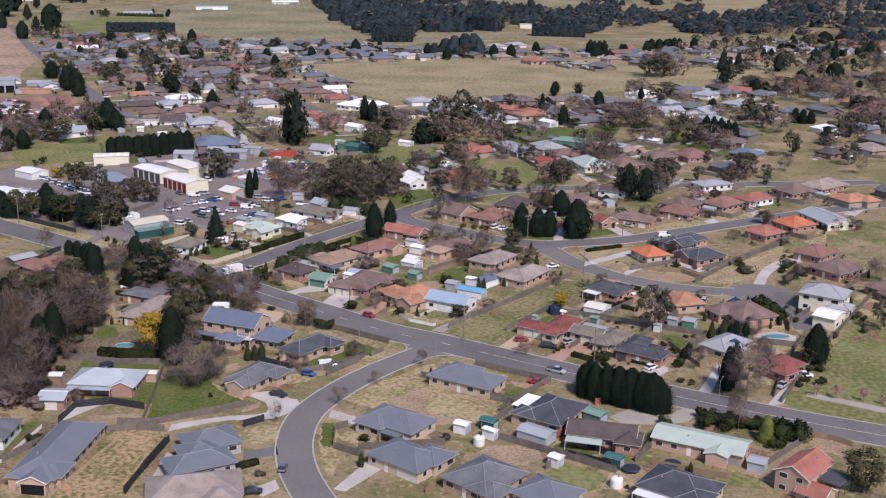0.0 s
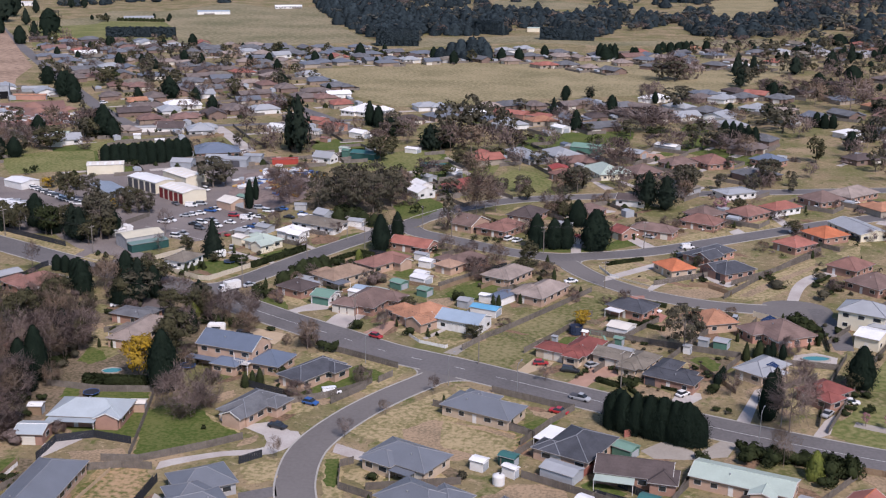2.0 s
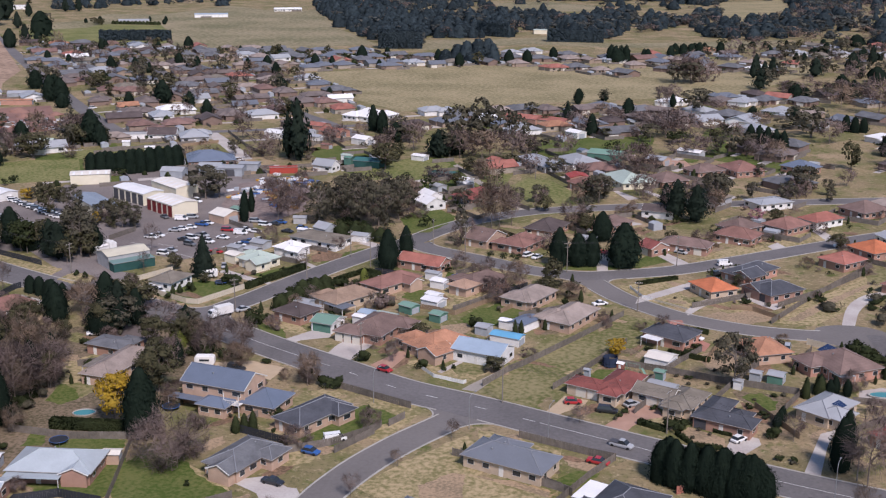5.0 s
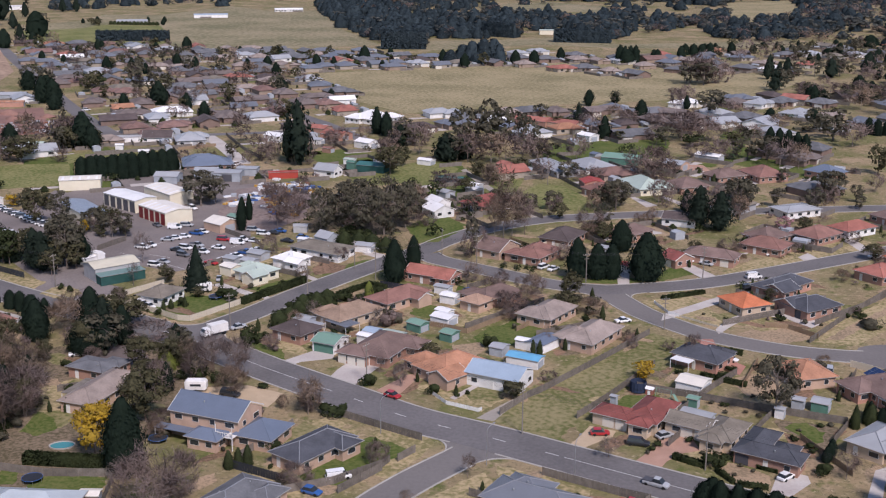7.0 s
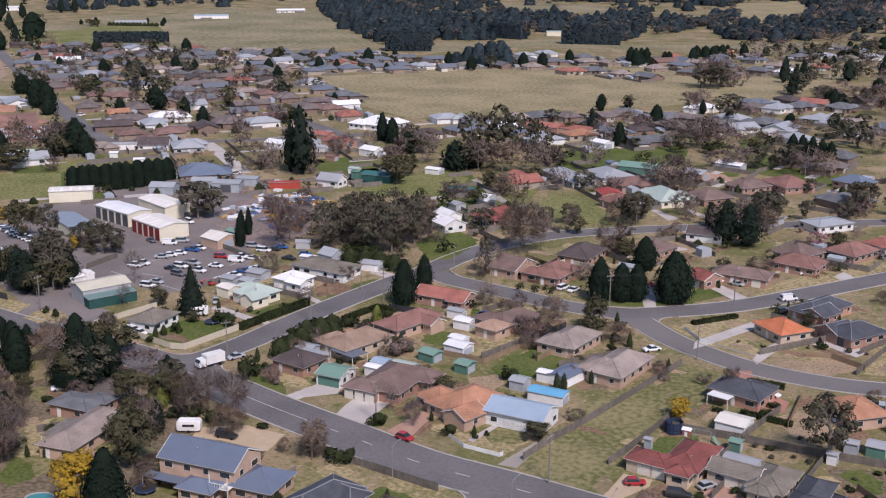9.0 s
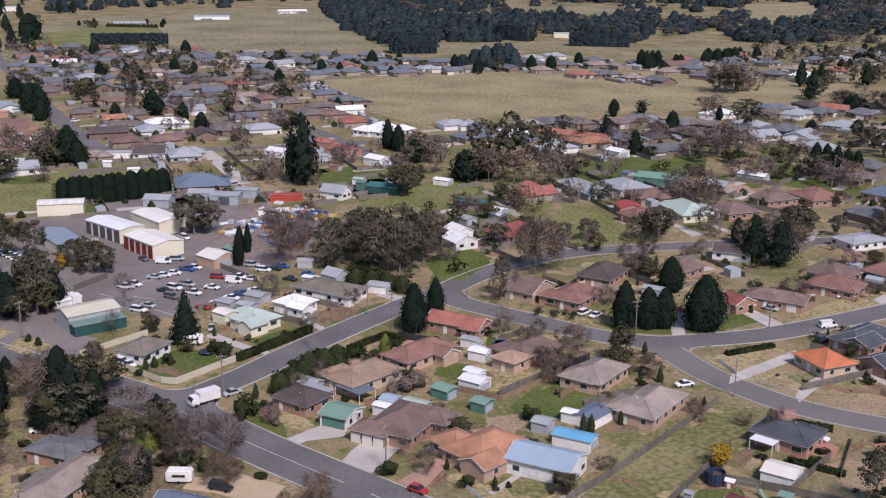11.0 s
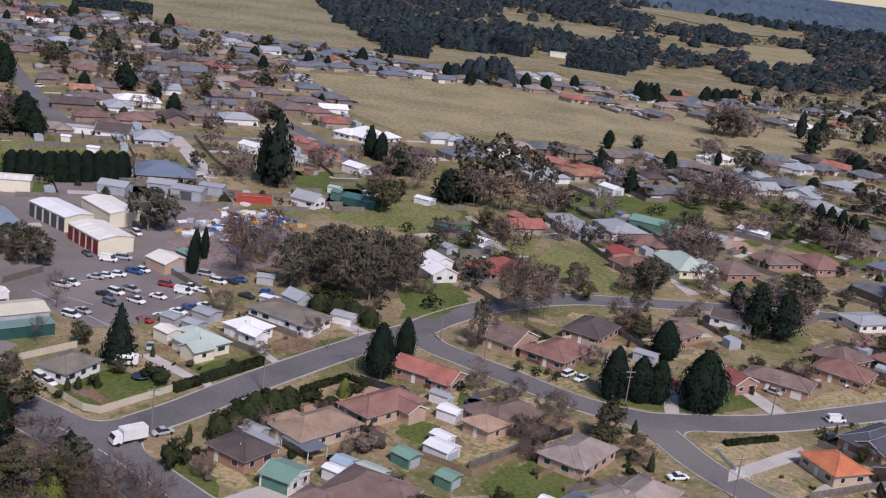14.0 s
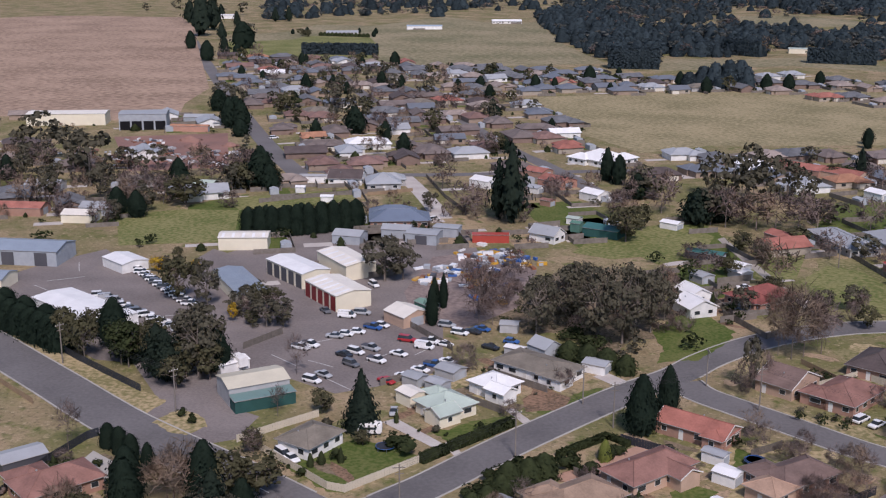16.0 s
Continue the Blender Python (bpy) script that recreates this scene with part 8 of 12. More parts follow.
def fence(kind, pts, bay_length=6.0, posts=True):
    """Bays of about six metres between posts, along a line."""
    material, height, label = FENCES[kind]
    e = empty("fence", Matrix.Identity(4), label, "fence")
    for (x0, y0), (x1, y1) in zip(pts, pts[1:]):
        a, b = Vector((x0, y0, 0)), Vector((x1, y1, 0))
        n = max(1, round((b - a).length / bay_length))
        turn = math.atan2(y1 - y0, x1 - x0)
        bay = (b - a).length / n
        me = bpy.data.meshes.new("panel")
        verts, faces = [], []
        cols = max(6, int(bay / 0.3))
        for k in range(cols):
            x = bay * k / cols
            wob = 0.02 if k % 2 else -0.02
            top = height + 0.03 * math.sin(k * 2.1 + x0)
            i = len(verts)
            w = bay / cols * 0.96
            for yy in (wob - 0.015, wob + 0.015):
                verts += [(x, yy, -0.1), (x + w, yy, -0.1), (x + w, yy, top), (x, yy, top)]
            faces += [(i, i + 1, i + 2, i + 3), (i + 7, i + 6, i + 5, i + 4), (i + 3, i + 2, i + 6, i + 7), (i, i + 3, i + 7, i + 4), (i + 1, i + 5, i + 6, i + 2)]
        me.from_pydata(verts, [], faces)
        me.materials.append(mat(material))
        for k in range(n):
            p = a + (b - a) * (k / n)
            o = tagged(new("panel", me), kind="stuff")
            o.parent, o.matrix_basis = e, Matrix.Translation(p) @ Matrix.Rotation(turn, 4, "Z")
            if not posts:
                continue
            q = new("post", cached(("post", material, height), "post", lambda: boxes((-0.07, -0.07, -0.2, 0.07, 0.07, height + 0.06)), material))
            q.parent, q.matrix_basis = e, Matrix.Translation(p) @ Matrix.Rotation(turn, 4, "Z")
    return e


fence("creamw", [(43.1, 286.3), (51.0, 281.5)])
fence("pale", [(48.6, 248.6), (55.0, 248.4), (61.4, 247.8)])
fence("lowwall", [(4.2, 315.1), (13.6, 308.5)])
fence("white", [(-2.8, 325.7), (1.0, 317.2), (3.8, 315.3)])
fence("raw", [(25.6, 311.8), (31.3, 311.4), (38.1, 304.8)])
fence("cream", [(-146.5, 297.3), (-125.3, 286.3), (-121.9, 286.4), (-113.6, 303.3)])
fence("cream", [(-150.9, 297.9), (-146.0, 307.2), (-141.6, 315.2)])
fence("pale", [(-68.9, 199.5), (-60.6, 204.9), (-53.3, 213.5), (-52.4, 216.2)])
fence("pale", [(-66.6, 234.7), (-51.6, 228.0), (-48.2, 226.6)])
fence("pale", [(-50.9, 216.5), (-48.4, 221.3)])
fence("dark", [(-110.8, 161.4), (-111.1, 170.2), (-104.2, 173.9), (-94.9, 172.5)])
fence("pale", [(-97.5, 163.7), (-89.7, 164.9), (-78.5, 173.7), (-72.3, 179.5)])
fence("pale", [(-128.8, 198.7), (-114.6, 197.6), (-102.0, 200.0)])
fence("pale", [(-92.4, 165.8), (-96.6, 181.7), (-101.3, 198.9)])
fence("dark", [(-82.8, 156.3), (-82.5, 144.7), (-81.4, 133.0)])
fence("dark", [(-69.0, 168.0), (-65.4, 172.1)])
fence("raw", [(-113.4, 141.0), (-113.5, 150.3), (-113.8, 159.3)])
fence("sleeper", [(-95.6, 128.7), (-94.6, 142.7), (-93.6, 159.8)])
fence("pale", [(-35.2, 205.3), (-26.4, 202.4), (-12.7, 194.5), (-10.2, 192.4)])
fence("pale", [(-22.9, 216.2), (-8.5, 210.7), (-2.7, 209.1)])
fence("pale", [(-12.8, 188.4), (-7.7, 200.0), (-2.7, 209.5)])
fence("pale", [(-18.3, 243.6), (-12.6, 254.8), (-8.2, 264.6), (-2.4, 277.6)])
fence("pale", [(-8.6, 263.6), (-2.2, 261.6), (7.2, 259.4), (10.9, 266.6), (16.4, 276.0)])
fence("pale", [(7.4, 259.2), (14.6, 257.0), (21.5, 255.0), (29.8, 253.2), (37.4, 251.5)])
fence("pale", [(17.2, 241.4), (20.6, 249.4), (23.0, 254.6)])
fence("pale", [(2.0, 248.8), (4.6, 253.6), (7.2, 259.2)])
fence("pale", [(23.0, 255.0), (27.6, 265.0), (31.0, 270.6)])
fence("pale", [(33.2, 241.2), (35.8, 247.0), (38.4, 252.6)])
fence("pale", [(94.6, 311.7), (84.7, 286.6), (68.7, 248.8), (53.5, 207.6)])
fence("pale", [(64.6, 257.0), (57.2, 234.9), (52.0, 210.8)])
fence("dark", [(3.7, 177.3), (10.4, 172.2), (16.3, 167.4)])
fence("red", [(-0.2, 172.9), (3.9, 181.2)])
fence("red", [(9.1, 197.0), (11.3, 198.7)])
fence("pale", [(23.1, 180.7), (20.3, 171.4)])
fence("pale", [(-15.8, 177.7), (-10.9, 187.2), (-8.6, 191.1)])
fence("pale", [(-46.4, 162.6), (-48.2, 171.0), (-45.8, 173.0)])
fence("pale", [(-45.9, 161.4), (-38.4, 158.4)])
fence("pale", [(0.5, 160.9), (4.8, 168.2), (12.4, 163.4)])
fence("dark", [(4.0, 168.0), (14.0, 164.6)])
fence("raw", [(56.8, 189.7), (61.7, 188.7), (66.6, 185.8)])
fence("raw", [(-49.5, 291.2), (-44.4, 300.1), (-38.5, 309.1)])
fence("raw", [(-62.7, 295.9), (-55.2, 293.6), (-49.5, 291.2)])
fence("pale", [(-34.5, 242.3), (-29.8, 252.5), (-26.9, 256.7), (-22.1, 265.4), (-15.0, 278.5), (-3.8, 299.8)])
fence("pale", [(14.8, 310.4), (20.8, 315.0), (26.6, 319.6), (31.7, 323.4)])
fence("pale", [(35.6, 301.1), (48.2, 324.6), (71.6, 363.2)])
fence("dark", [(-250.9, 345.4), (-230.9, 334.8), (-210.0, 324.3), (-184.0, 313.0)])
fence("dark", [(-178.4, 262.7), (-179.4, 277.2), (-179.2, 288.4), (-178.2, 290.7)])
fence("raw", [(-216.5, 306.0), (-201.3, 298.9)])
fence("pale", [(-72.3, 413.4), (-59.6, 398.3), (-55.6, 405.3)])
fence("pale", [(-47.4, 421.5), (-42.3, 415.3)])
fence("pale", [(-42.6, 485.6), (-32.8, 466.7), (-27.2, 456.8)])
fence("pale", [(-173.5, 358.1), (-177.0, 344.7)])
fence("pale", [(-136.5, 335.2), (-133.1, 340.2), (-127.0, 338.9)])
fence("pale", [(2.2, 486.0), (18.1, 466.5), (31.1, 458.6)])
fence("pale", [(-147.5, 375.9), (-129.4, 362.1)])
fence("pale", [(-85.7, 162.2), (-92.2, 161.6), (-98.4, 159.2)])
fence("pale", [(-58.8, 201.7), (-53.0, 212.3)])
fence("white", [(-50.5, 250.3), (-46.7, 245.7), (-39.2, 243.0), (-38.6, 243.9)])
fence("pale", [(-212.0, 552.0), (-190.4, 517.5), (-175.1, 497.6)])
fence("pale", [(-252.2, 484.5), (-239.4, 498.8), (-223.0, 514.4)])
fence("pale", [(-295.5, 497.6), (-272.3, 511.7)])
fence("raw", [(-219.8, 511.0), (-206.7, 524.7)])
fence("dark", [(-82.4, 157.4), (-81.8, 133.0)])
fence("pale", [(-28.8, 200.9), (-10.7, 193.3)])
fence("pale", [(-10.9, 173.6), (2.2, 167.9), (15.3, 162.2)])
fence("pale", [(19.1, 168.4), (23.1, 177.7)])
fence("pale", [(46.9, 172.3), (56.5, 186.6)])
fence("pale", [(60.9, 265.8), (89.6, 316.8), (98.9, 336.4)])
fence("white", [(-113.0, 140.2), (-113.3, 158.4)])
fence("cream", [(-58.9, 365.3), (-50.2, 362.7), (-41.9, 361.3)])
fence("cream", [(-46.5, 368.3), (-37.3, 379.7), (-27.4, 374.0), (-27.9, 363.9)])
fence("pale", [(38.6, 315.5), (52.3, 331.7), (69.2, 355.7)])
fence("raw", [(-37.3, 295.4), (-26.1, 317.6)])
fence("pale", [(-50.5, 294.3), (-39.3, 311.4)])

# ---- garden sheds, tanks, trampolines ----
SHADES = {"zinc": "grey metal", "green_roof": "green metal", "teal_roof": "dark teal", "white_roof": "white metal", "lightblue": "light blue", "skyblue": "bright blue", "palegreen": "pale green", "cream_roof": "cream metal", "red_sheet": "red metal", "terracotta": "red tiled", "redbrown": "red-brown tiled", "mossgrey": "grey-brown tiled", "peach": "peach tiled", "blue": "blue metal"}


def netted_trampoline(x, y):
    """A trampoline in a safety net between blue padded poles."""
    e = empty("trampoline", pose(x, y, 0), "round trampoline inside a dark blue safety net", "trampoline")
    n = 16
    ring = [(1.8 * math.cos(k * math.tau / n), 1.8 * math.sin(k * math.tau / n)) for k in range(n)]
    for name, low, high, material, inner in (("mat", 0.85, 0.9, "darkwood", 0.0), ("skirt", 0.25, 0.95, "navynet", 1.82), ("net", 1.0, 2.5, "navynet", 1.74)):
        bm = bmesh.new()
        lo = [bm.verts.new((u * (inner or 1.7) / 1.8, v * (inner or 1.7) / 1.8, low)) for u, v in ring]
        up = [bm.verts.new((v.co.x, v.co.y, high)) for v in lo]
        for k in range(n):
            bm.faces.new((lo[k], lo[(k + 1) % n], up[(k + 1) % n], up[k]))
        if not inner:
            bm.faces.new(up)
        part(name, bm, material, e)
    for k in range(0, n, 2):
        bm = bmesh.new()
        add_tube(bm, (*ring[k], 0), (*ring[k], 2.6), 0.05, 0.05, 5)
        part("pole", bm, "navynet", e)


def playhouse(x, y):
    e = empty("playhouse", pose(x, y, 0, 0, 0, -20), "small orange and white plastic playhouse", "toy")
    part("wall", boxes((-0.8, -0.6, 0, 0.8, 0.6, 1.3)), "terracotta", e)
    part("door", boxes((-0.3, -0.66, 0, 0.3, -0.6, 1.0)), "white_wall", e)
    bm = bmesh.new()
    ends = [[bm.verts.new((sx, u, z)) for u, z in ((-0.75, 1.3), (0.75, 1.3), (0, 1.85))] for sx in (-0.95, 0.95)]
    bm.faces.new(ends[0])
    bm.faces.new(ends[1][::-1])
    for k in range(3):
        bm.faces.new((ends[0][k], ends[1][k], ends[1][(k + 1) % 3], ends[0][(k + 1) % 3]))
    part("roof", bm, "white_roof", e)


def swing_set(x, y, turn):
    e = empty("swing_set", pose(x, y, 0, 0, 0, turn), "green steel swing set with a slide", "swing set")
    bm = bmesh.new()
    add_tube(bm, (-1.7, 0, 2.1), (1.7, 0, 2.1), 0.05, 0.05, 6)
    part("beam", bm, "green_roof", e)
    for sx in (-1.7, 1.7):
        for sy in (-0.8, 0.8):
            bm = bmesh.new()
            add_tube(bm, (sx, sy, 0), (sx, 0, 2.1), 0.05, 0.05, 6)
            part("leg", bm, "green_roof", e)
    for u in (-0.8, 0.5):
        seat = part("seat", boxes((u - 0.25, -0.1, 0.5, u + 0.25, 0.1, 0.54)), "darkwood", e)
        for k in (-0.22, 0.22):
            bm = bmesh.new()
            add_tube(bm, (u + k, 0, 0.52), (u + k, 0, 2.1), 0.012, 0.012, 4)
            part("chain", bm, "galv", seat)
    slide = bmesh.new()
    rail = [(2.1, 0.0, 1.3), (2.6, -0.4, 1.1), (3.3, -1.0, 0.5), (3.8, -1.4, 0.25)]
    rows = [[slide.verts.new((x0 + k * 0.2, y0 + k * 0.25, z0 + (0.12 if abs(k) > 0.5 else 0))) for k in (-1, -0.4, 0.4, 1)] for x0, y0, z0 in rail]
    for a, b in zip(rows, rows[1:]):
        for k in range(3):
            slide.faces.new((a[k], a[k + 1], b[k + 1], b[k]))
    part("slide", slide, "green_roof", e)


def small_shed(x, y, a, b, turn, roof, wall):
    big = a * b > 60
    word = "outbuilding" if big else "garden shed"
    e = shed(x, y, a, b, turn, roof, wall, f"{word} with a {SHADES[roof]} gable roof", h=2.8 if big else 2.1, pitch=18 if big else 14, doors=1, door_mat="zinc_wall", side=1, name="outbuilding" if big else "garden_shed", category="shed")
    return e


def tank(x, y, r):
    e = empty("water_tank", pose(x, y, 0), "round pale water tank with a domed lid", "water tank")
    bm = bmesh.new()
    n = 20
    prof = [(r, 0)] + [(r + (0.03 if k % 2 else 0.0), 0.2 * k) for k in range(1, 11)] + [(r * 0.6, 2.25), (0.25, 2.4)]
    rings = [[bm.verts.new((q * math.cos(k * math.tau / n), q * math.sin(k * math.tau / n), z)) for k in range(n)] for q, z in prof]
    for u, v in zip(rings, rings[1:]):
        for k in range(n):
            bm.faces.new((u[k], u[(k + 1) % n], v[(k + 1) % n], v[k]))
    bm.faces.new(rings[0][::-1])
    bm.faces.new(rings[-1])
    part("barrel", bm, "white_wall", e, smooth=True)
    bm = bmesh.new()
    add_tube(bm, (0.3, 0, 2.3), (0.3, 0, 2.5), 0.22, 0.2, 10)
    part("lid", bm, "darktrim", e)


def trampoline(x, y):
    e = empty("trampoline", pose(x, y, 0), "round black trampoline on steel legs", "trampoline")
    bm = bmesh.new()
    n = 20
    lo = [bm.verts.new((1.85 * math.cos(k * math.tau / n), 1.85 * math.sin(k * math.tau / n), 0.85)) for k in range(n)]
    up = [bm.verts.new((v.co.x, v.co.y, 0.89)) for v in lo]
    for k in range(n):
        bm.faces.new((lo[k], lo[(k + 1) % n], up[(k + 1) % n], up[k]))
    bm.faces.new(lo[::-1])
    bm.faces.new(up)
    part("mat", bm, "darkwood", e)
    for k in range(6):
        t = k * math.tau / 6
        bm = bmesh.new()
        add_tube(bm, (1.8 * math.cos(t), 1.8 * math.sin(t), 0), (1.85 * math.cos(t), 1.85 * math.sin(t), 0.87), 0.03, 0.03, 5)
        part("leg", bm, "galv", e)
    bm = bmesh.new()
    pts = [Vector((1.9 * math.cos(k * math.tau / n), 1.9 * math.sin(k * math.tau / n), 0.9)) for k in range(n)]
    for k in range(n):
        add_tube(bm, pts[k], pts[(k + 1) % n], 0.05, 0.05, 5)
    part("rim", bm, "car_blue", e)


small_shed(44.8, 170.4, 4, 4, -20, "zinc", "zinc_wall")
small_shed(-2.9, 175.3, 8, 5, -25, "zinc", "zinc_wall")
small_shed(9.6, 188.3, 5, 4, -30, "green_roof", "green_wall")
small_shed(14.7, 166.0, 4, 3, -20, "teal_roof", "teal_wall")
small_shed(-14.2, 179.0, 4, 3, -20, "teal_roof", "teal_wall")
small_shed(-19.9, 175.8, 3.5, 3, -20, "white_roof", "white_wall")
tank(-15.1, 169.8, 1.25)
tank(15.5, 156.2, 1.32)
small_shed(2.4, 163.4, 3.0, 2.8, -28, "white_roof", "white_wall")
small_shed(-13.2, 173.8, 3.6, 2.0, -28, "white_roof", "white_wall")
trampoline(-54.2, 325.4)
small_shed(-58.6, 316.8, 3.4, 2.8, -28, "white_roof", "white_wall")
small_shed(-57.4, 302.6, 4.6, 3.4, -28, "white_roof", "white_wall")
trampoline(18.4, 163.7)
trampoline(26.9, 167.8)
small_shed(32.9, 258.4, 4, 4, -20, "zinc", "green_wall")
small_shed(5.9, 254.8, 2.7, 2.4, -22, "green_roof", "green_wall")
small_shed(-39.5, 278.4, 4, 4, -20, "zinc", "zinc_wall")
small_shed(23.8, 252.6, 2.4, 2.0, -20, "zinc", "white_wall")
small_shed(6.6, 246.8, 7.0, 3.0, -24, "zinc", "zinc_wall")
netted_trampoline(-6.0, 261.2)
playhouse(-3.4, 260.2)
swing_set(-0.4, 258.6, -20)
small_shed(28.2, 258.6, 3.0, 2.6, -20, "zinc", "zinc_wall")
small_shed(-11.0, 252.4, 1.8, 1.4, -24, "zinc", "zinc_wall")
small_shed(-34.4, 284.0, 3.5, 3, -20, "white_roof", "white_wall")
small_shed(-56.6, 297.8, 6, 5, -25, "white_roof", "white_wall")
small_shed(-53.1, 286.0, 4, 4, -25, "green_roof", "green_wall")
small_shed(-62.3, 291.5, 5, 4, -30, "green_roof", "green_wall")
small_shed(-72.3, 283.4, 4, 4, -20, "lightblue", "white_wall")
small_shed(-73.1, 279.6, 4, 3, -20, "white_roof", "white_wall")
small_shed(-66.6, 282.1, 6, 4, -20, "palegreen", "zinc_wall")
small_shed(-92.2, 289.3, 6, 4, -20, "zinc", "zinc_wall")
small_shed(-11.3, 356.1, 4, 4, -40, "red_sheet", "white_wall")
small_shed(-8.5, 398.4, 4, 3, -20, "white_roof", "white_wall")
small_shed(-18.3, 374.2, 6, 4, -20, "zinc", "zinc_wall")
trampoline(-54.5, 325.0)
trampoline(-122.2, 305.4)
trampoline(-115.5, 195.3)
trampoline(-99.9, 216.0)
small_shed(-122.9, 183.4, 3.5, 3, 10, "white_roof", "rawwood")
small_shed(-101.0, 189.4, 4, 3, 10, "cream_roof", "tanbrick")
small_shed(-173.0, 332.2, 8, 5, 60, "white_roof", "white_wall")
small_shed(-183.9, 274.6, 9, 6, 60, "zinc", "darktrim")
small_shed(-129.8, 339.1, 5, 4, -20, "zinc", "grey_wall")
small_shed(-123.8, 337.8, 5, 4, -20, "zinc", "grey_wall")
small_shed(-148.1, 378.5, 9, 9, -30, "cream_roof", "tanbrick")
small_shed(-147.0, 389.1, 6, 4, -30, "green_roof", "green_wall")
small_shed(-121.1, 381.1, 5, 4, 10, "zinc", "grey_wall")
small_shed(-114.4, 364.6, 5, 3, -10, "white_roof", "grey_wall")
small_shed(-124.0, 346.3, 6, 5, -20, "zinc", "grey_wall")
small_shed(-93.8, 362.0, 6, 5, -10, "zinc", "white_wall")
small_shed(-72.5, 451.1, 6, 5, -40, "white_roof", "grey_wall")
small_shed(-82.4, 443.1, 6, 5, -40, "zinc", "grey_wall")
small_shed(-85.1, 468.4, 12, 5, -10, "teal_roof", "darktrim")
small_shed(-61.5, 323.3, 5, 3, -20, "zinc", "white_wall")
small_shed(-58.2, 315.7, 5, 4, -20, "white_roof", "white_wall")
small_shed(-134.6, 497.1, 5, 4, -10, "palegreen", "white_wall")
small_shed(-101.9, 503.1, 7, 5, -20, "white_roof", "white_wall")
small_shed(-136.8, 536.9, 10, 8, -30, "white_roof", "white_wall")
small_shed(-156.7, 554.9, 13, 10, -28, "terracotta", "pink_wall")
small_shed(-151.0, 520.9, 5, 4, -20, "redbrown", "brick")
small_shed(-161.5, 541.5, 6, 6, -20, "zinc", "white_wall")
small_shed(-169.1, 570.2, 10, 8, -20, "terracotta", "brick")
small_shed(-183.6, 544.1, 10, 8, -20, "white_roof", "white_wall")
small_shed(-185.1, 458.9, 10, 7, 10, "zinc", "zinc_wall")
small_shed(-196.6, 446.3, 10, 8, 5, "zinc", "zinc_wall")
small_shed(-229.8, 496.3, 5, 4, 20, "white_roof", "white_wall")
small_shed(-246.8, 507.4, 4, 4, 20, "white_roof", "white_wall")
small_shed(-296.1, 437.6, 12, 8, 15, "cream_roof", "cream_wall")
small_shed(-297.4, 449.4, 12, 9, 15, "zinc", "zinc_wall")
small_shed(-324.8, 438.5, 22, 9, 15, "terracotta", "brick")
small_shed(-340.9, 473.5, 14, 9, 15, "zinc", "grey_wall")
small_shed(-310.7, 493.2, 16, 10, 10, "mossgrey", "grey_wall")
small_shed(-283.0, 496.7, 9, 8, 10, "palegreen", "grey_wall")
small_shed(-379.0, 643.6, 16, 8, 20, "zinc", "zinc_wall")
small_shed(-366.5, 615.1, 20, 4, 15, "peach", "pink_wall")
small_shed(4.8, 515.5, 10, 8, -30, "zinc", "tanbrick")
small_shed(20.0, 536.6, 12, 6, -30, "white_roof", "grey_wall")
small_shed(-36.3, 577.4, 9, 7, -40, "white_roof", "white_wall")
small_shed(-30.0, 533.2, 4, 5, -40, "blue", "zinc_wall")
small_shed(-65.1, 496.9, 9, 7, -40, "terracotta", "brick")
small_shed(-68.0, 619.5, 22, 10, -25, "terracotta", "brick")
small_shed(-73.7, 457.9, 6, 5, -30, "white_roof", "grey_wall")
small_shed(-51.1, 612.8, 20, 10, -28, "terracotta", "tanbrick")
small_shed(6.2, 265.0, 6.6, 6.2, -24, "cream_roof", "white_wall")
small_shed(-32.6, 272.6, 8.5, 4.5, -17, "skyblue", "white_wall")
small_shed(-29.7, 284.7, 8.5, 5.5, 60, "blue", "white_wall")


# ---- garden shrubs along the house walls and fences ----
def gardens():
    r = random.Random(21)
    homes = [o for o in scene.collection.objects if o.get("category") == "house" and o.location.y < 420]
    for o in homes:
        sides_xy = []
        for _ in range(r.randrange(1, 4) if o.location.y < 215 else r.randrange(6, 13)):
            t = r.uniform(0, math.tau)
            d = r.uniform(8.5, 13)
            x, y = o.location.x + d * math.cos(t), o.location.y + d * math.sin(t)
            if any((x - h.location.x) ** 2 + (y - h.location.y) ** 2 < 80 for h in homes) or on_road(x, y):
                continue
            k = r.choices(("shrub", "olivebush", "twiggy", "shrubcone", "olive", "maroonbush", "street"), (5, 4, 2, 2, 1, 1, 1))[0]
            h = {"twiggy": r.uniform(2, 5), "olive": r.uniform(3, 5.5), "shrubcone": r.uniform(2, 3.5), "street": r.uniform(4, 6)}.get(k, r.uniform(0.8, 2.4))
            plant(k, x, y, h, h * {"shrubcone": 0.4, "street": 0.8}.get(k, r.uniform(0.9, 1.6)))


NEAR_ROADS = [[(75, 193), (27, 207), (-34, 230), (-92, 258), (-116, 273), (-164, 292), (-231, 323)], [(-116, 274), (-100, 317), (-83, 353), (-70, 379), (-46, 411), (0, 432)], [(-74, 362), (-33, 338), (-10, 337), (55, 382)], [(-16, 335), (2, 309), (28, 295), (66, 294)], [(-36, 229), (-53, 194), (-57, 170), (-45, 141), (-36, 128)]]


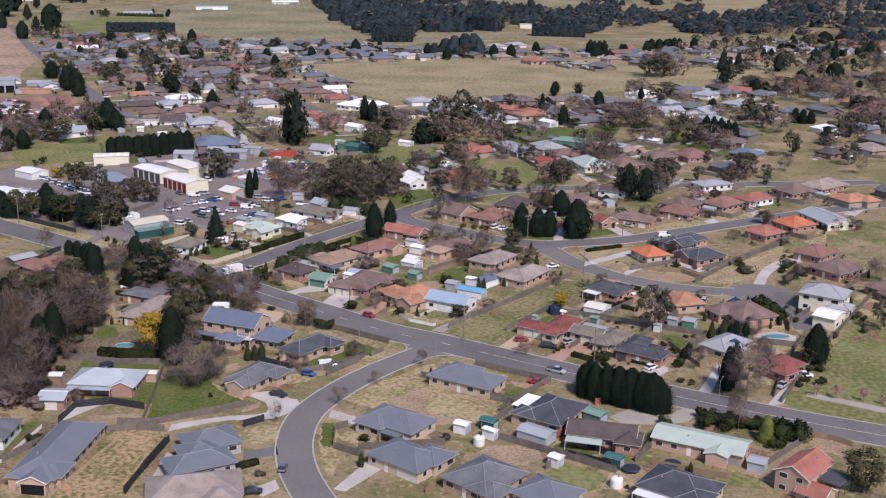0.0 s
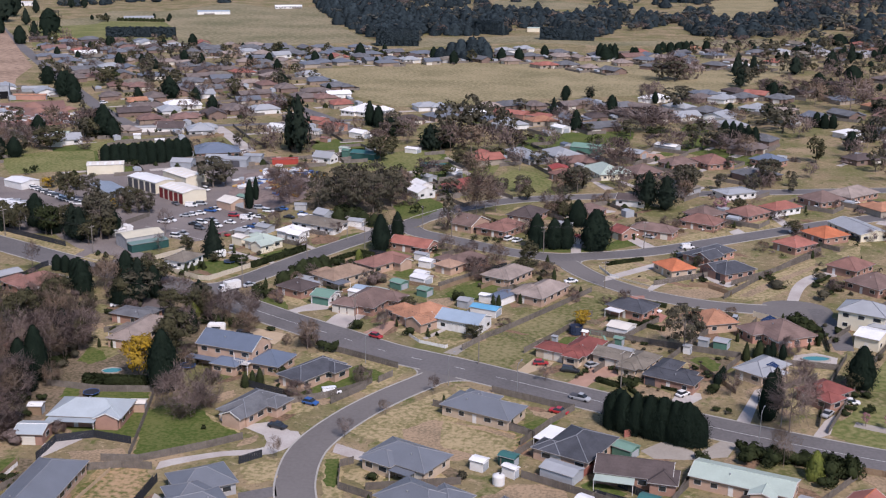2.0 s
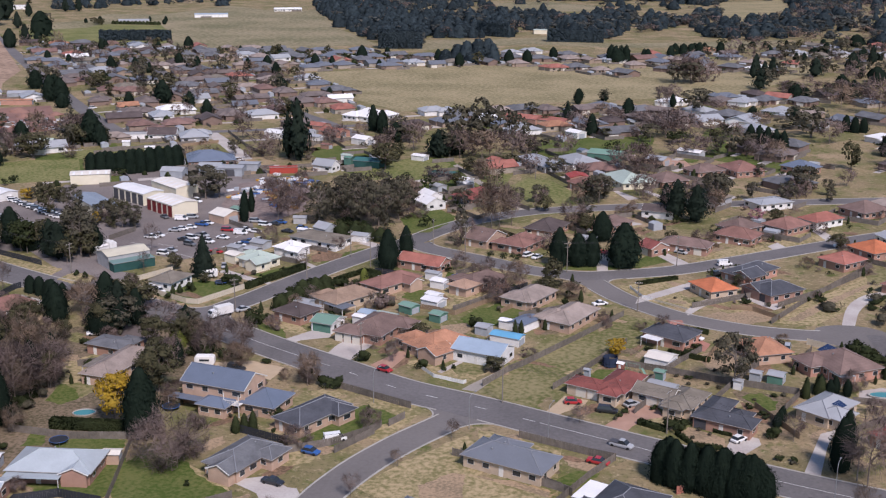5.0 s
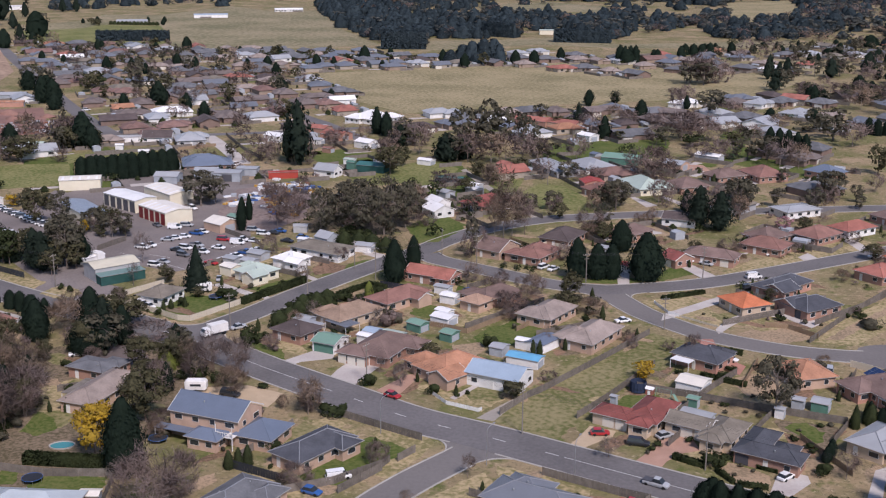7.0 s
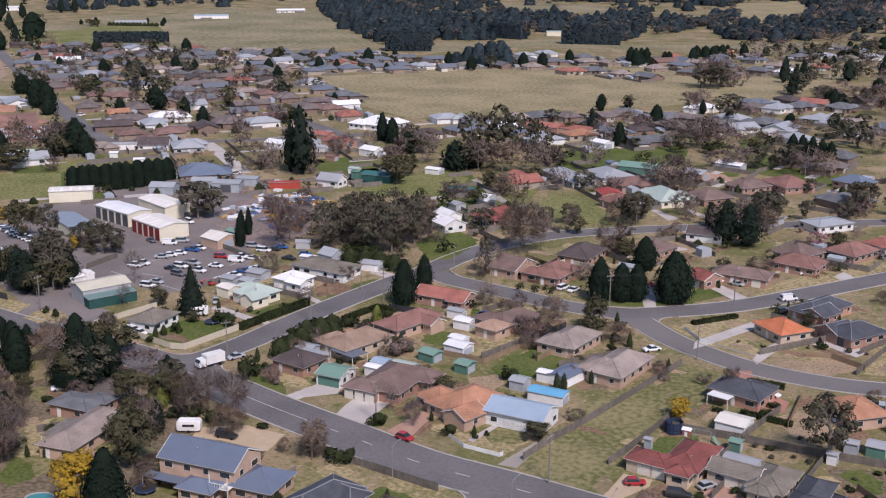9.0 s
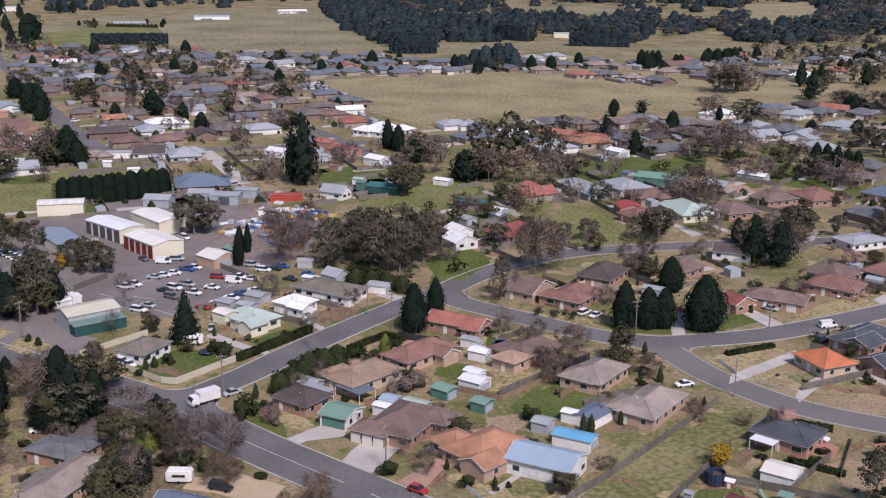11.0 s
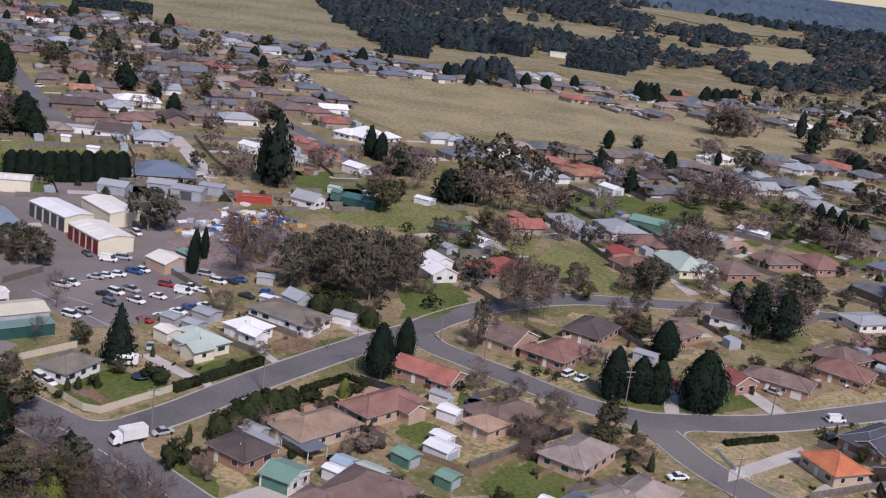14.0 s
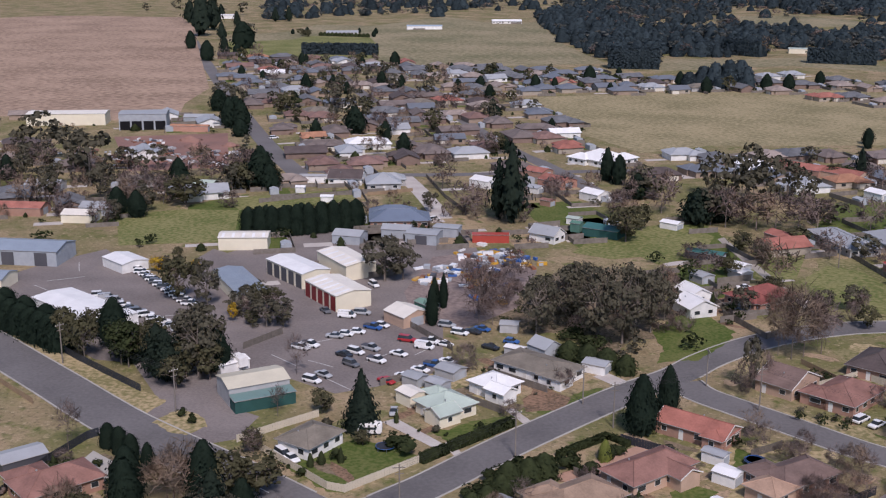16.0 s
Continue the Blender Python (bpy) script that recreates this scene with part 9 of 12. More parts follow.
def on_road(x, y, d=7.5):
    for pts in NEAR_ROADS:
        for (x0, y0), (x1, y1) in zip(pts, pts[1:]):
            l2 = (x1 - x0) ** 2 + (y1 - y0) ** 2
            t = max(0, min(1, ((x - x0) * (x1 - x0) + (y - y0) * (y1 - y0)) / l2))
            if (x - x0 - t * (x1 - x0)) ** 2 + (y - y0 - t * (y1 - y0)) ** 2 < d * d:
                return True
    return False


gardens()


def yard_blots():
    """Garden beds, worn soil and greener or drier grass round the houses, each kind as one mesh."""
    r = random.Random(88)
    kinds = {"mulch": ("mulch_beds", "red-brown mulched beds and soil round the houses", "garden beds"), "litter": ("garden_beds", "dark mulched garden beds round the houses", "garden beds"), "dirt": ("worn_soil", "worn bare soil in back yards", "soil"), "greenfield": ("green_grass", "patchy green grass in house yards", "grass"), "straw": ("dry_grass", "dry straw-coloured grass in house yards", "grass")}
    made = {k: ([], []) for k in kinds}
    homes = [o.matrix_basis.translation.copy() for o in scene.collection.objects if o.get("category") in ("house", "garage")]
    lift = 0
    for c in homes:
        if c.y > 470:
            continue
        for k in r.choices(tuple(kinds), (4, 2, 3, 2, 3), k=r.randrange(6, 11)):
            t, d = r.uniform(0, math.tau), r.uniform(6.5, 15)
            x, y = c.x + d * math.cos(t), c.y + d * math.sin(t)
            a, b = (r.uniform(1.0, 2.2), r.uniform(2.0, 5.0)) if k in ("litter", "dirt", "mulch") else (r.uniform(2.5, 5.5), r.uniform(3, 8))
            if on_road(x, y, 6.5 + b):
                continue
            turn = r.choice((0, math.pi / 2)) + radians(-28) + r.uniform(-0.2, 0.2)
            lift += 1
            z = 0.0252 + 0.00003 * lift
            verts, faces = made[k]
            i, n = len(verts), 26
            for j in range(n):
                u = j * math.tau / n
                q = 1 + 0.55 * noise.noise((x + 1.3 * math.cos(u), y + 1.3 * math.sin(u), 4.0)) + r.uniform(-0.12, 0.12)
                px, py = b * q * math.cos(u), a * q * math.sin(u)
                verts.append((x + px * math.cos(turn) - py * math.sin(turn), y + px * math.sin(turn) + py * math.cos(turn), z))
            faces.append(tuple(range(i, i + n)))
    for k, (verts, faces) in made.items():
        name, label, category = kinds[k]
        tagged(raw(name, verts, faces, k), label, category, kind="stuff")


yard_blots()


def lot_fences():
    """Paling fences on the boundaries between neighbouring houses."""
    r = random.Random(52)
    homes = [o.matrix_basis.translation.copy() for o in scene.collection.objects if o.get("category") in ("house", "shed", "garage")]
    big = [o.matrix_basis.translation.copy() for o in scene.collection.objects if o.get("category") == "house"]
    have = [c.matrix_basis.translation.copy() for c in scene.collection.objects if c.name.startswith("panel")]
    for i, p in enumerate(big):
        for q in big[i + 1 :]:
            if p.y > 400 or not 13 < (p - q).length < 27:
                continue
            m, d = (p + q) / 2, (q - p).normalized()
            n = Vector((-d.y, d.x, 0))
            half = r.uniform(8, 12)
            run = [m + n * (half * k / 6) for k in range(-6, 7)]
            keep = [s for s in run if not on_road(s.x, s.y, 11) and all((s - h).length > 7.2 for h in homes) and all((s - h).length > 3.5 for h in have)]
            if len(keep) < 5 or (keep[-1] - keep[0]).length > 2.0 * half + 0.1:
                continue
            a, b = keep[0], keep[-1]
            fence(r.choice(("pale", "pale", "pale", "raw", "dark")), [(a.x, a.y), (b.x, b.y)], 60.0, False)
            have += keep


lot_fences()


OPEN = [[(-53, 480), (-38, 487), (-19, 453), (-35, 430), (-48, 442)], [(-82, 372), (-83, 408), (-75, 410), (-67, 401), (-72, 387), (-76, 377)], [(-161, 520), (-142, 532), (-125, 512), (-124, 465), (-150, 499)], [(-97, 450), (-91, 455), (-78, 456), (-79, 434), (-95, 440)], [(53, 208), (74, 256), (94, 302), (76, 198), (59, 203)], [(-275, 472), (-264, 497), (-235, 441), (-236, 429), (-248, 426)]]


def in_open(x, y):
    """On a lawn or block that stays free of trees."""
    return any(inside(x, y, p) for p in OPEN)


COURT = [(-139, 258), (-140, 271), (-124, 268), (-114, 256), (-112, 246), (-128, 246)]
patch("carport_court", [(-134.5, 257.5), (-137.1, 268.0), (-125, 264.0), (-119.0, 256.4), (-126.0, 253.0)], 0.05, "courtpave", "brown paved parking court behind trees", "court")
patch("round_lawn", [(24.0, 247.6), (26.4, 250.2), (29.0, 250.4), (32.0, 246.4), (31.2, 241.4), (29.6, 240.6), (27.6, 243.4)], 0.05, "lawn", "rounded green back lawn", "lawn", rounded=True)
for pts in ([(4.3, 364.1), (7.8, 367.5), (16.5, 353.8), (12.7, 349.7)], [(41.5, 382.2), (45.1, 387.7), (48.2, 380.4), (44.1, 375.0)], [(58.3, 407.9), (61.2, 411.1), (66.0, 396.9), (62.3, 392.7)], [(-14.3, 352.5), (-10.4, 355.9), (-10.0, 341.5), (-13.1, 340.1)]):
    patch("street_driveway", pts, 0.052, "concrete", "short pale concrete driveway to the street", "driveway")


def thicket(poly, n, seed, kinds, weights, tall, clear=8.0):
    """Trees that stand close together, away from roofs and roads."""
    r = random.Random(seed)
    homes = [o.location for o in scene.collection.objects if o.get("category") in ("house", "shed", "garage")]
    xs, ys = [p[0] for p in poly], [p[1] for p in poly]
    made = 0
    for _ in range(n * 6):
        x, y = r.uniform(min(xs), max(xs)), r.uniform(min(ys), max(ys))
        if made >= n or not inside(x, y, poly) or inside(x, y, COURT) or in_open(x, y) or on_road(x, y, 9) or any((x - h.x) ** 2 + (y - h.y) ** 2 < clear ** 2 for h in homes):
            continue
        k = r.choices(kinds, weights)[0]
        h = r.uniform(*tall) * {"shrub": 0.35, "olivebush": 0.35, "twiggy": 0.75}.get(k, 1.0)
        plant(k, x, y, h, h * {"conifer": 0.5, "shrub": 1.2, "olivebush": 1.3, "poplar": 0.35}.get(k, 0.85))
        made += 1


patch("sunny_block", [(-51.1, 564.4), (-1.6, 592.6), (-1.1, 548.5), (-19.0, 521.9), (-43.0, 492.4), (-55.6, 513.2)], 0.032, "lawn", "green mown grass block between houses", "grass", rounded=True)
patch("grass_block", [(-51.3, 468.3), (-37.1, 466.3), (-22.2, 449.5), (-23.1, 429.7), (-36.6, 409.0), (-50.3, 429.8)], 0.032, "greenfield", "patchy green grass block behind a street", "grass", rounded=True)
patch("garden_block", [(33.1, 585.1), (46.4, 565.5), (64.8, 548.9), (57.8, 510.2), (46.2, 520.6), (26.1, 539.6)], 0.032, "lawn", "green garden block below dark conifers", "grass", rounded=True)
patch("track_lawn", [(-99.1, 509.6), (-87.9, 507.4), (-76.1, 466.5), (-76.8, 443.9), (-91.1, 463.0)], 0.032, "lawn", "green lawn beside a farm track", "grass", rounded=True)
patch("side_block", [(37.8, 654.2), (45.0, 626.8), (38.3, 580.5), (26.6, 589.6)], 0.032, "lawn", "green yard behind a white house", "grass", rounded=True)
patch("corner_block", [(-15.6, 630.1), (3.1, 645.3), (-0.0, 602.0), (-13.4, 605.3)], 0.032, "greenfield", "patchy green block beside houses", "grass", rounded=True)
patch("leaf_litter", [(-190, 205), (-162, 178), (-128, 184), (-108, 198), (-100, 236), (-110, 258), (-128, 268), (-172, 250), (-205, 235)], 0.028, "litter", "dark ground strewn with dead leaves under trees", "ground", rounded=True)
patch("grove_floor", [(-140, 388), (-104, 386), (-84, 390), (-84, 408), (-110, 424), (-140, 412)], 0.028, "litter", "dark leaf-strewn ground under a gum grove", "ground", rounded=True)
thicket([(-185, 205), (-160, 180), (-128, 186), (-104, 205), (-100, 240), (-108, 262), (-128, 272), (-172, 255), (-200, 235)], 62, 31, ("bare", "twiggy", "olive", "conifer", "pale", "olivebush", "shrub"), (6, 3, 2, 1.5, 4, 3, 3), (5, 11), 13.5)
thicket([(-174.8, 252.1), (-166.3, 265.5), (-134.9, 239.7), (-119.2, 207.2), (-116.2, 189.0), (-130.1, 175.8)], 16, 71, ("olive", "bare", "olivebush", "pale"), (3, 3, 2, 3), (7, 11), 11.0)
thicket([(-112, 240), (-60, 232), (-66, 248), (-95, 262), (-118, 268)], 14, 32, ("twiggy", "bare", "olivebush"), (3, 2, 3), (4, 8))
thicket([(-120, 395), (-70, 385), (-68, 430), (-100, 440), (-125, 425)], 16, 33, ("gum", "twiggy", "olivebush"), (3, 2, 3), (7, 12))
thicket([(-60, 300), (-30, 318), (-40, 345), (-66, 330)], 10, 34, ("twiggy", "bare", "street"), (3, 2, 1), (4, 7))
thicket([(-60, 440), (-90, 480), (-130, 560), (-90, 600), (-20, 570), (0, 500), (-10, 450)], 60, 35, ("twiggy", "bare", "gum", "olive", "conifer", "pale"), (5, 5, 4, 1, 1.5, 1), (7, 15))
thicket([(-30, 400), (60, 440), (90, 470), (20, 460), (-40, 430)], 30, 36, ("twiggy", "bare", "gum", "olivebush"), (4, 4, 2, 2), (5, 11))
thicket([(-330, 430), (-280, 430), (-262, 500), (-280, 540), (-330, 520), (-400, 500)], 45, 37, ("gum", "twiggy", "bare", "conifer"), (4, 4, 3, 1), (6, 14))
thicket([(-262, 470), (-215, 485), (-180, 520), (-150, 560), (-120, 540), (-130, 500), (-180, 480)], 26, 38, ("bare", "twiggy", "gum"), (4, 3, 1), (5, 9))
thicket([(-140, 385), (-120, 385), (-130, 420), (-150, 440), (-165, 430)], 12, 39, ("bare", "twiggy"), (3, 2), (7, 12))

thicket([(-248.8, 408.2), (-232.9, 394.0), (-209.1, 383.0), (-215.1, 398), (-232.9, 414), (-245.5, 416.9)], 11, 61, ("gum", "olive", "gumgreen", "olivebush", "wattle"), (3, 3, 1, 4, 0.6), (3.5, 6), 2.0)
thicket([(-192.2, 361.2), (-183.8, 356.5), (-173.5, 363.7), (-177.2, 371), (-190, 380), (-197.7, 376.3)], 15, 62, ("gum", "olive", "olivebush", "wattle", "bare"), (3, 4, 4, 0.5, 1), (4.5, 8), 2.0)
thicket([(-107.9, 378.7), (-96.9, 372.9), (-84.5, 361.8), (-86.1, 367.6), (-99.5, 383.5), (-107.1, 386.6)], 16, 64, ("shrub", "olivebush"), (5, 1), (8, 11), 4.0)
thicket([(-140, 385), (-104, 372), (-78, 384), (-80, 410), (-110, 425), (-140, 412)], 30, 65, ("olivebush", "twiggy", "shrub", "gum"), (5, 3, 3, 1), (4, 8), 5.0)
thicket([(-130, 500), (-60, 470), (-20, 500), (-40, 560), (-110, 560)], 16, 66, ("bare", "gum", "twiggy", "olive", "olivebush"), (5, 4, 3, 3, 2), (7, 14), 9.0)
thicket([(20, 470), (90, 520), (120, 600), (60, 640), (0, 560)], 22, 67, ("bare", "gum", "twiggy", "pinebig", "conifer", "olive"), (6, 3, 4, 2, 2, 2), (7, 14), 9.0)
thicket([(-70, 590), (40, 640), (110, 730), (20, 720), (-100, 650)], 18, 68, ("bare", "gum", "twiggy", "conifer", "olive"), (6, 3, 4, 2, 2), (7, 14), 9.0)
thicket([(100, 480), (180, 500), (260, 640), (180, 700), (110, 600)], 22, 69, ("bare", "gum", "twiggy", "conifer", "olive"), (6, 3, 4, 2, 2), (7, 14), 9.0)


for x, y, h in ((-97.4, 300.2, 3.0), (-95.6, 303.6, 3.4), (-93.6, 307.2, 3.2), (-91.9, 310.4, 2.6), (-100.2, 293.0, 2.6), (-98.4, 296.6, 2.9)):
    plant("shrub", x, y, h, h * 1.5)


patch("cottage_driveway", [(-106.3, 332.2), (-105.5, 334.2), (-96.9, 326.4), (-97.6, 324.2)], 0.05, "concrete", "narrow pale driveway between white cottages", "driveway")
patch("cottage_driveway", [(-112.7, 312.0), (-112.1, 313.6), (-105.2, 306.9), (-106.1, 304.8)], 0.05, "concrete", "narrow pale driveway between white cottages", "driveway")
patch("cottage_driveway", [(-128.1, 317.3), (-126.3, 320.1), (-112.7, 312.0), (-111.3, 308.3)], 0.05, "concrete", "narrow pale driveway between white cottages", "driveway")
patch("cottage_driveway", [(-93.8, 358.1), (-91.5, 361.6), (-84.3, 356.9), (-85.1, 352.5)], 0.05, "concrete", "narrow pale driveway between white cottages", "driveway")


for x0, y0, x1, y1 in ((-210.0, 358.1, -201.0, 365.7), (-259.5, 369.0, -248.2, 364.8), (-259.1, 373.3, -251.4, 381.3), (-256.7, 385.5, -262.6, 393.1), (-168.8, 343.9, -159.6, 339.4), (-158.9, 343.7, -151.4, 341.9), (-153.1, 336.6, -141.8, 330.8), (-145.6, 348.1, -142.1, 356.9), (-136.8, 356.4, -134.7, 364.0), (-164.6, 353.2, -160.0, 359.4)):
    d = math.dist((x0, y0), (x1, y1))
    ob = part("parking_line", boxes((0, -0.09, 0, d, 0.09, 0.012)), "paint")
    ob.matrix_basis = pose(x0, y0, 0.024, 0, 0, math.degrees(math.atan2(y1 - y0, x1 - x0)))
    tagged(ob, "faded white painted line on yard asphalt", "road marking", "yard lines", "structure")


# ---- clipped hedges ----
def clipped_hedge(a, b, h, w, label="low clipped dark green hedge along a front garden"):
    """A box of leaves with a slightly uneven top, along a line."""
    rng = np.random.default_rng(int(abs(a[0] * 10)))
    length = math.dist(a, b)
    n = int(length * (2 * h + w) * 14)
    x = rng.uniform(0, length, n)
    s = rng.uniform(0, 2 * h + w, n)
    side = np.where(s < h, -1, np.where(s > h + w, 1, 0))
    y = np.where(side == 0, s - h - w / 2, side * w / 2) + rng.normal(size=n) * 0.05
    z = np.where(side == 0, h, np.where(s < h, s, s - h - w)) + rng.normal(size=n) * 0.05
    pts = np.stack([x, y, np.maximum(z, 0.05)], 1)
    out = np.stack([np.zeros(n), side, np.where(side == 0, 1.0, 0.2)], 1)
    body = np.array([(px, py, pz) for px in (0, length) for py, pz in ((-w / 2 + 0.08, 0), (w / 2 - 0.08, 0), (w / 2 - 0.08, h - 0.08), (-w / 2 + 0.08, h - 0.08))])
    quads = np.array([(0, 1, 5, 4), (1, 2, 6, 5), (2, 3, 7, 6), (3, 0, 4, 7), (0, 3, 2, 1), (4, 5, 6, 7)])
    ob = new("hedge", mesh_of("hedge", *merged(leaves(pts, 0.16, rng, out, 0.7), (body, quads, body - body.mean(0))), "shrub"))
    ob.matrix_basis = pose(a[0], a[1], 0, 0, 0, math.degrees(math.atan2(b[1] - a[1], b[0] - a[0])))
    return tagged(ob, label, "hedge", "clipped hedges")


for a, b, h, w in (((-113.6, 302.4), (-110.6, 308.8), 1.8, 1.8), ((-110.4, 309.4), (-102.6, 325.6), 1.9, 1.7), ((-89.8, 313.1), (-82.3, 308.3), 1.2, 1.3), ((-90.0, 314.4), (-83.0, 326.6), 1.3, 1.4), ((-82.4, 326.2), (-78.2, 324.0), 1.2, 1.2), ((-75.9, 287.0), (-73.0, 280.6), 0.9, 0.9), ((-63.9, 147.4), (-59.9, 151.4), 1.2, 1.4), ((8.0, 273.0), (18.0, 268.5), 1.2, 1.1), ((-0.7, 329.6), (11.0, 338.0), 1.0, 1.6), ((-121.0, 202.2), (-105.0, 203.4), 2.2, 2.2), ((11.3, 291.2), (18.5, 289.3), 1.2, 1.4), ((1.4, 228.4), (7.4, 225.2), 1.1, 1.5), ((9.4, 224.2), (12.4, 219.6), 0.9, 0.9), ((13.0, 219.0), (18.6, 218.4), 0.9, 0.9), ((17.2, 227.2), (21.0, 225.6), 0.9, 1.0)):
    clipped_hedge(a, b, h, w)


# ---- scrap heaps and soil heaps of the yards ----
def scrap(x, y, seed, n, spread, colours=("rust", "car_white", "car_yellow", "zinc_wall", "car_blue", "darktrim")):
    """A heap of sheet metal and frames, as one mesh that nobody could count."""
    r = random.Random(seed)
    bm = bmesh.new()
    mats = []
    for _ in range(n):
        before = len(bm.faces)
        px, py = r.gauss(0, spread), r.gauss(0, spread * 0.6)
        a, b, h = r.uniform(0.4, 1.8), r.uniform(0.3, 1.0), r.uniform(0.2, 1.1)
        t = r.uniform(0, math.tau)
        vs = add_box(bm, -a, -b, 0, a, b, h)
        for v in vs:
            u = v.co.x * math.cos(t) - v.co.y * math.sin(t)
            v.co.y = v.co.x * math.sin(t) + v.co.y * math.cos(t) + py
            v.co.x = u + px
            v.co.z += r.uniform(0, 0.15)
        mats += [r.randrange(len(colours))] * 6
    me = bpy.data.meshes.new("scrap_heap")
    bmesh.ops.recalc_face_normals(bm, faces=bm.faces)
    bm.to_mesh(me)
    bm.free()
    for k in colours:
        me.materials.append(mat(k))
    me.polygons.foreach_set("material_index", mats)
    ob = new("scrap_heap", me)
    ob.matrix_basis = pose(x, y, 0.02)
    tagged(ob, "heap of rusty and painted scrap on bare ground", "scrap", kind="stuff")


def soil_pile(x, y, a, b, h, material="redearth"):
    rng = np.random.default_rng(int(abs(x)))
    n, rows = 14, 6
    verts = []
    for j in range(rows):
        f = j / (rows - 1)
        for k in range(n):
            t = k * math.tau / n
            q = (1 - f) * (1 + 0.18 * rng.normal())
            verts.append((a * q * math.cos(t), b * q * math.sin(t), h * f ** 0.8 - 0.05))
    faces = [(j * n + k, j * n + (k + 1) % n, (j + 1) * n + (k + 1) % n, (j + 1) * n + k) for j in range(rows - 1) for k in range(n)]
    ob = raw("soil_mound", verts, faces, material, smooth=True)
    ob.matrix_basis = pose(x, y, 0)
    tagged(ob, "pile of loose reddish soil in a yard", "soil pile")


for k, (x, y, n, s) in enumerate(((-146, 449, 40, 5), (-138, 441, 30, 4), (-150, 441, 22, 4), (-143, 430, 16, 3), (-152, 425, 30, 5), (-157, 415, 20, 4), (-139, 417, 26, 4), (-134, 403, 16, 3), (-330, 548, 40, 9), (-352, 562, 40, 8), (-318, 566, 36, 7), (-345, 535, 30, 8), (-368, 580, 26, 6), (-303, 540, 22, 6), (-375, 545, 22, 7))):
    scrap(x, y, 90 + k, n, s, *([("rust", "redearth", "zinc_wall", "grey_wall", "car_white", "darktrim")] if y > 500 else []))
for x, y, a, b, h in ((-338, 575, 6, 4, 2.5), (-325, 585, 5, 4, 2.2), (-350, 590, 7, 4, 2.8), (-312, 575, 5, 3, 1.8)):
    soil_pile(x, y, a, b, h)
patch("paved_court_white", [(-173.6, 276.0), (-174.8, 284.4), (-165.8, 280.8), (-164.3, 272.2)], 0.05, "kerb", "pale concrete court behind a dark fence", "court")

# ---- vehicles ----
def lofted(stations, closed=True):
    """A body from rings of the same count of points."""
    bm = bmesh.new()
    rings = [[bm.verts.new(p) for p in s] for s in stations]
    n = len(rings[0])
    for a, b in zip(rings, rings[1:]):
        for k in range(n):
            bm.faces.new((a[k], a[(k + 1) % n], b[(k + 1) % n], b[k]))
    bm.faces.new(rings[0][::-1])
    bm.faces.new(rings[-1])
    return bm


def ring(x, half, low, high, tuck=0.08):
    """A cross-section of a car at x, with rounded shoulders."""
    return [(x, -half + tuck, low), (x, half - tuck, low), (x, half, low + (high - low) * 0.45), (x, half - 0.03, high - 0.1), (x, half - 0.16, high), (x, -half + 0.16, high), (x, -half + 0.03, high - 0.1), (x, -half, low + (high - low) * 0.45)]


CAR_MESHES = {}


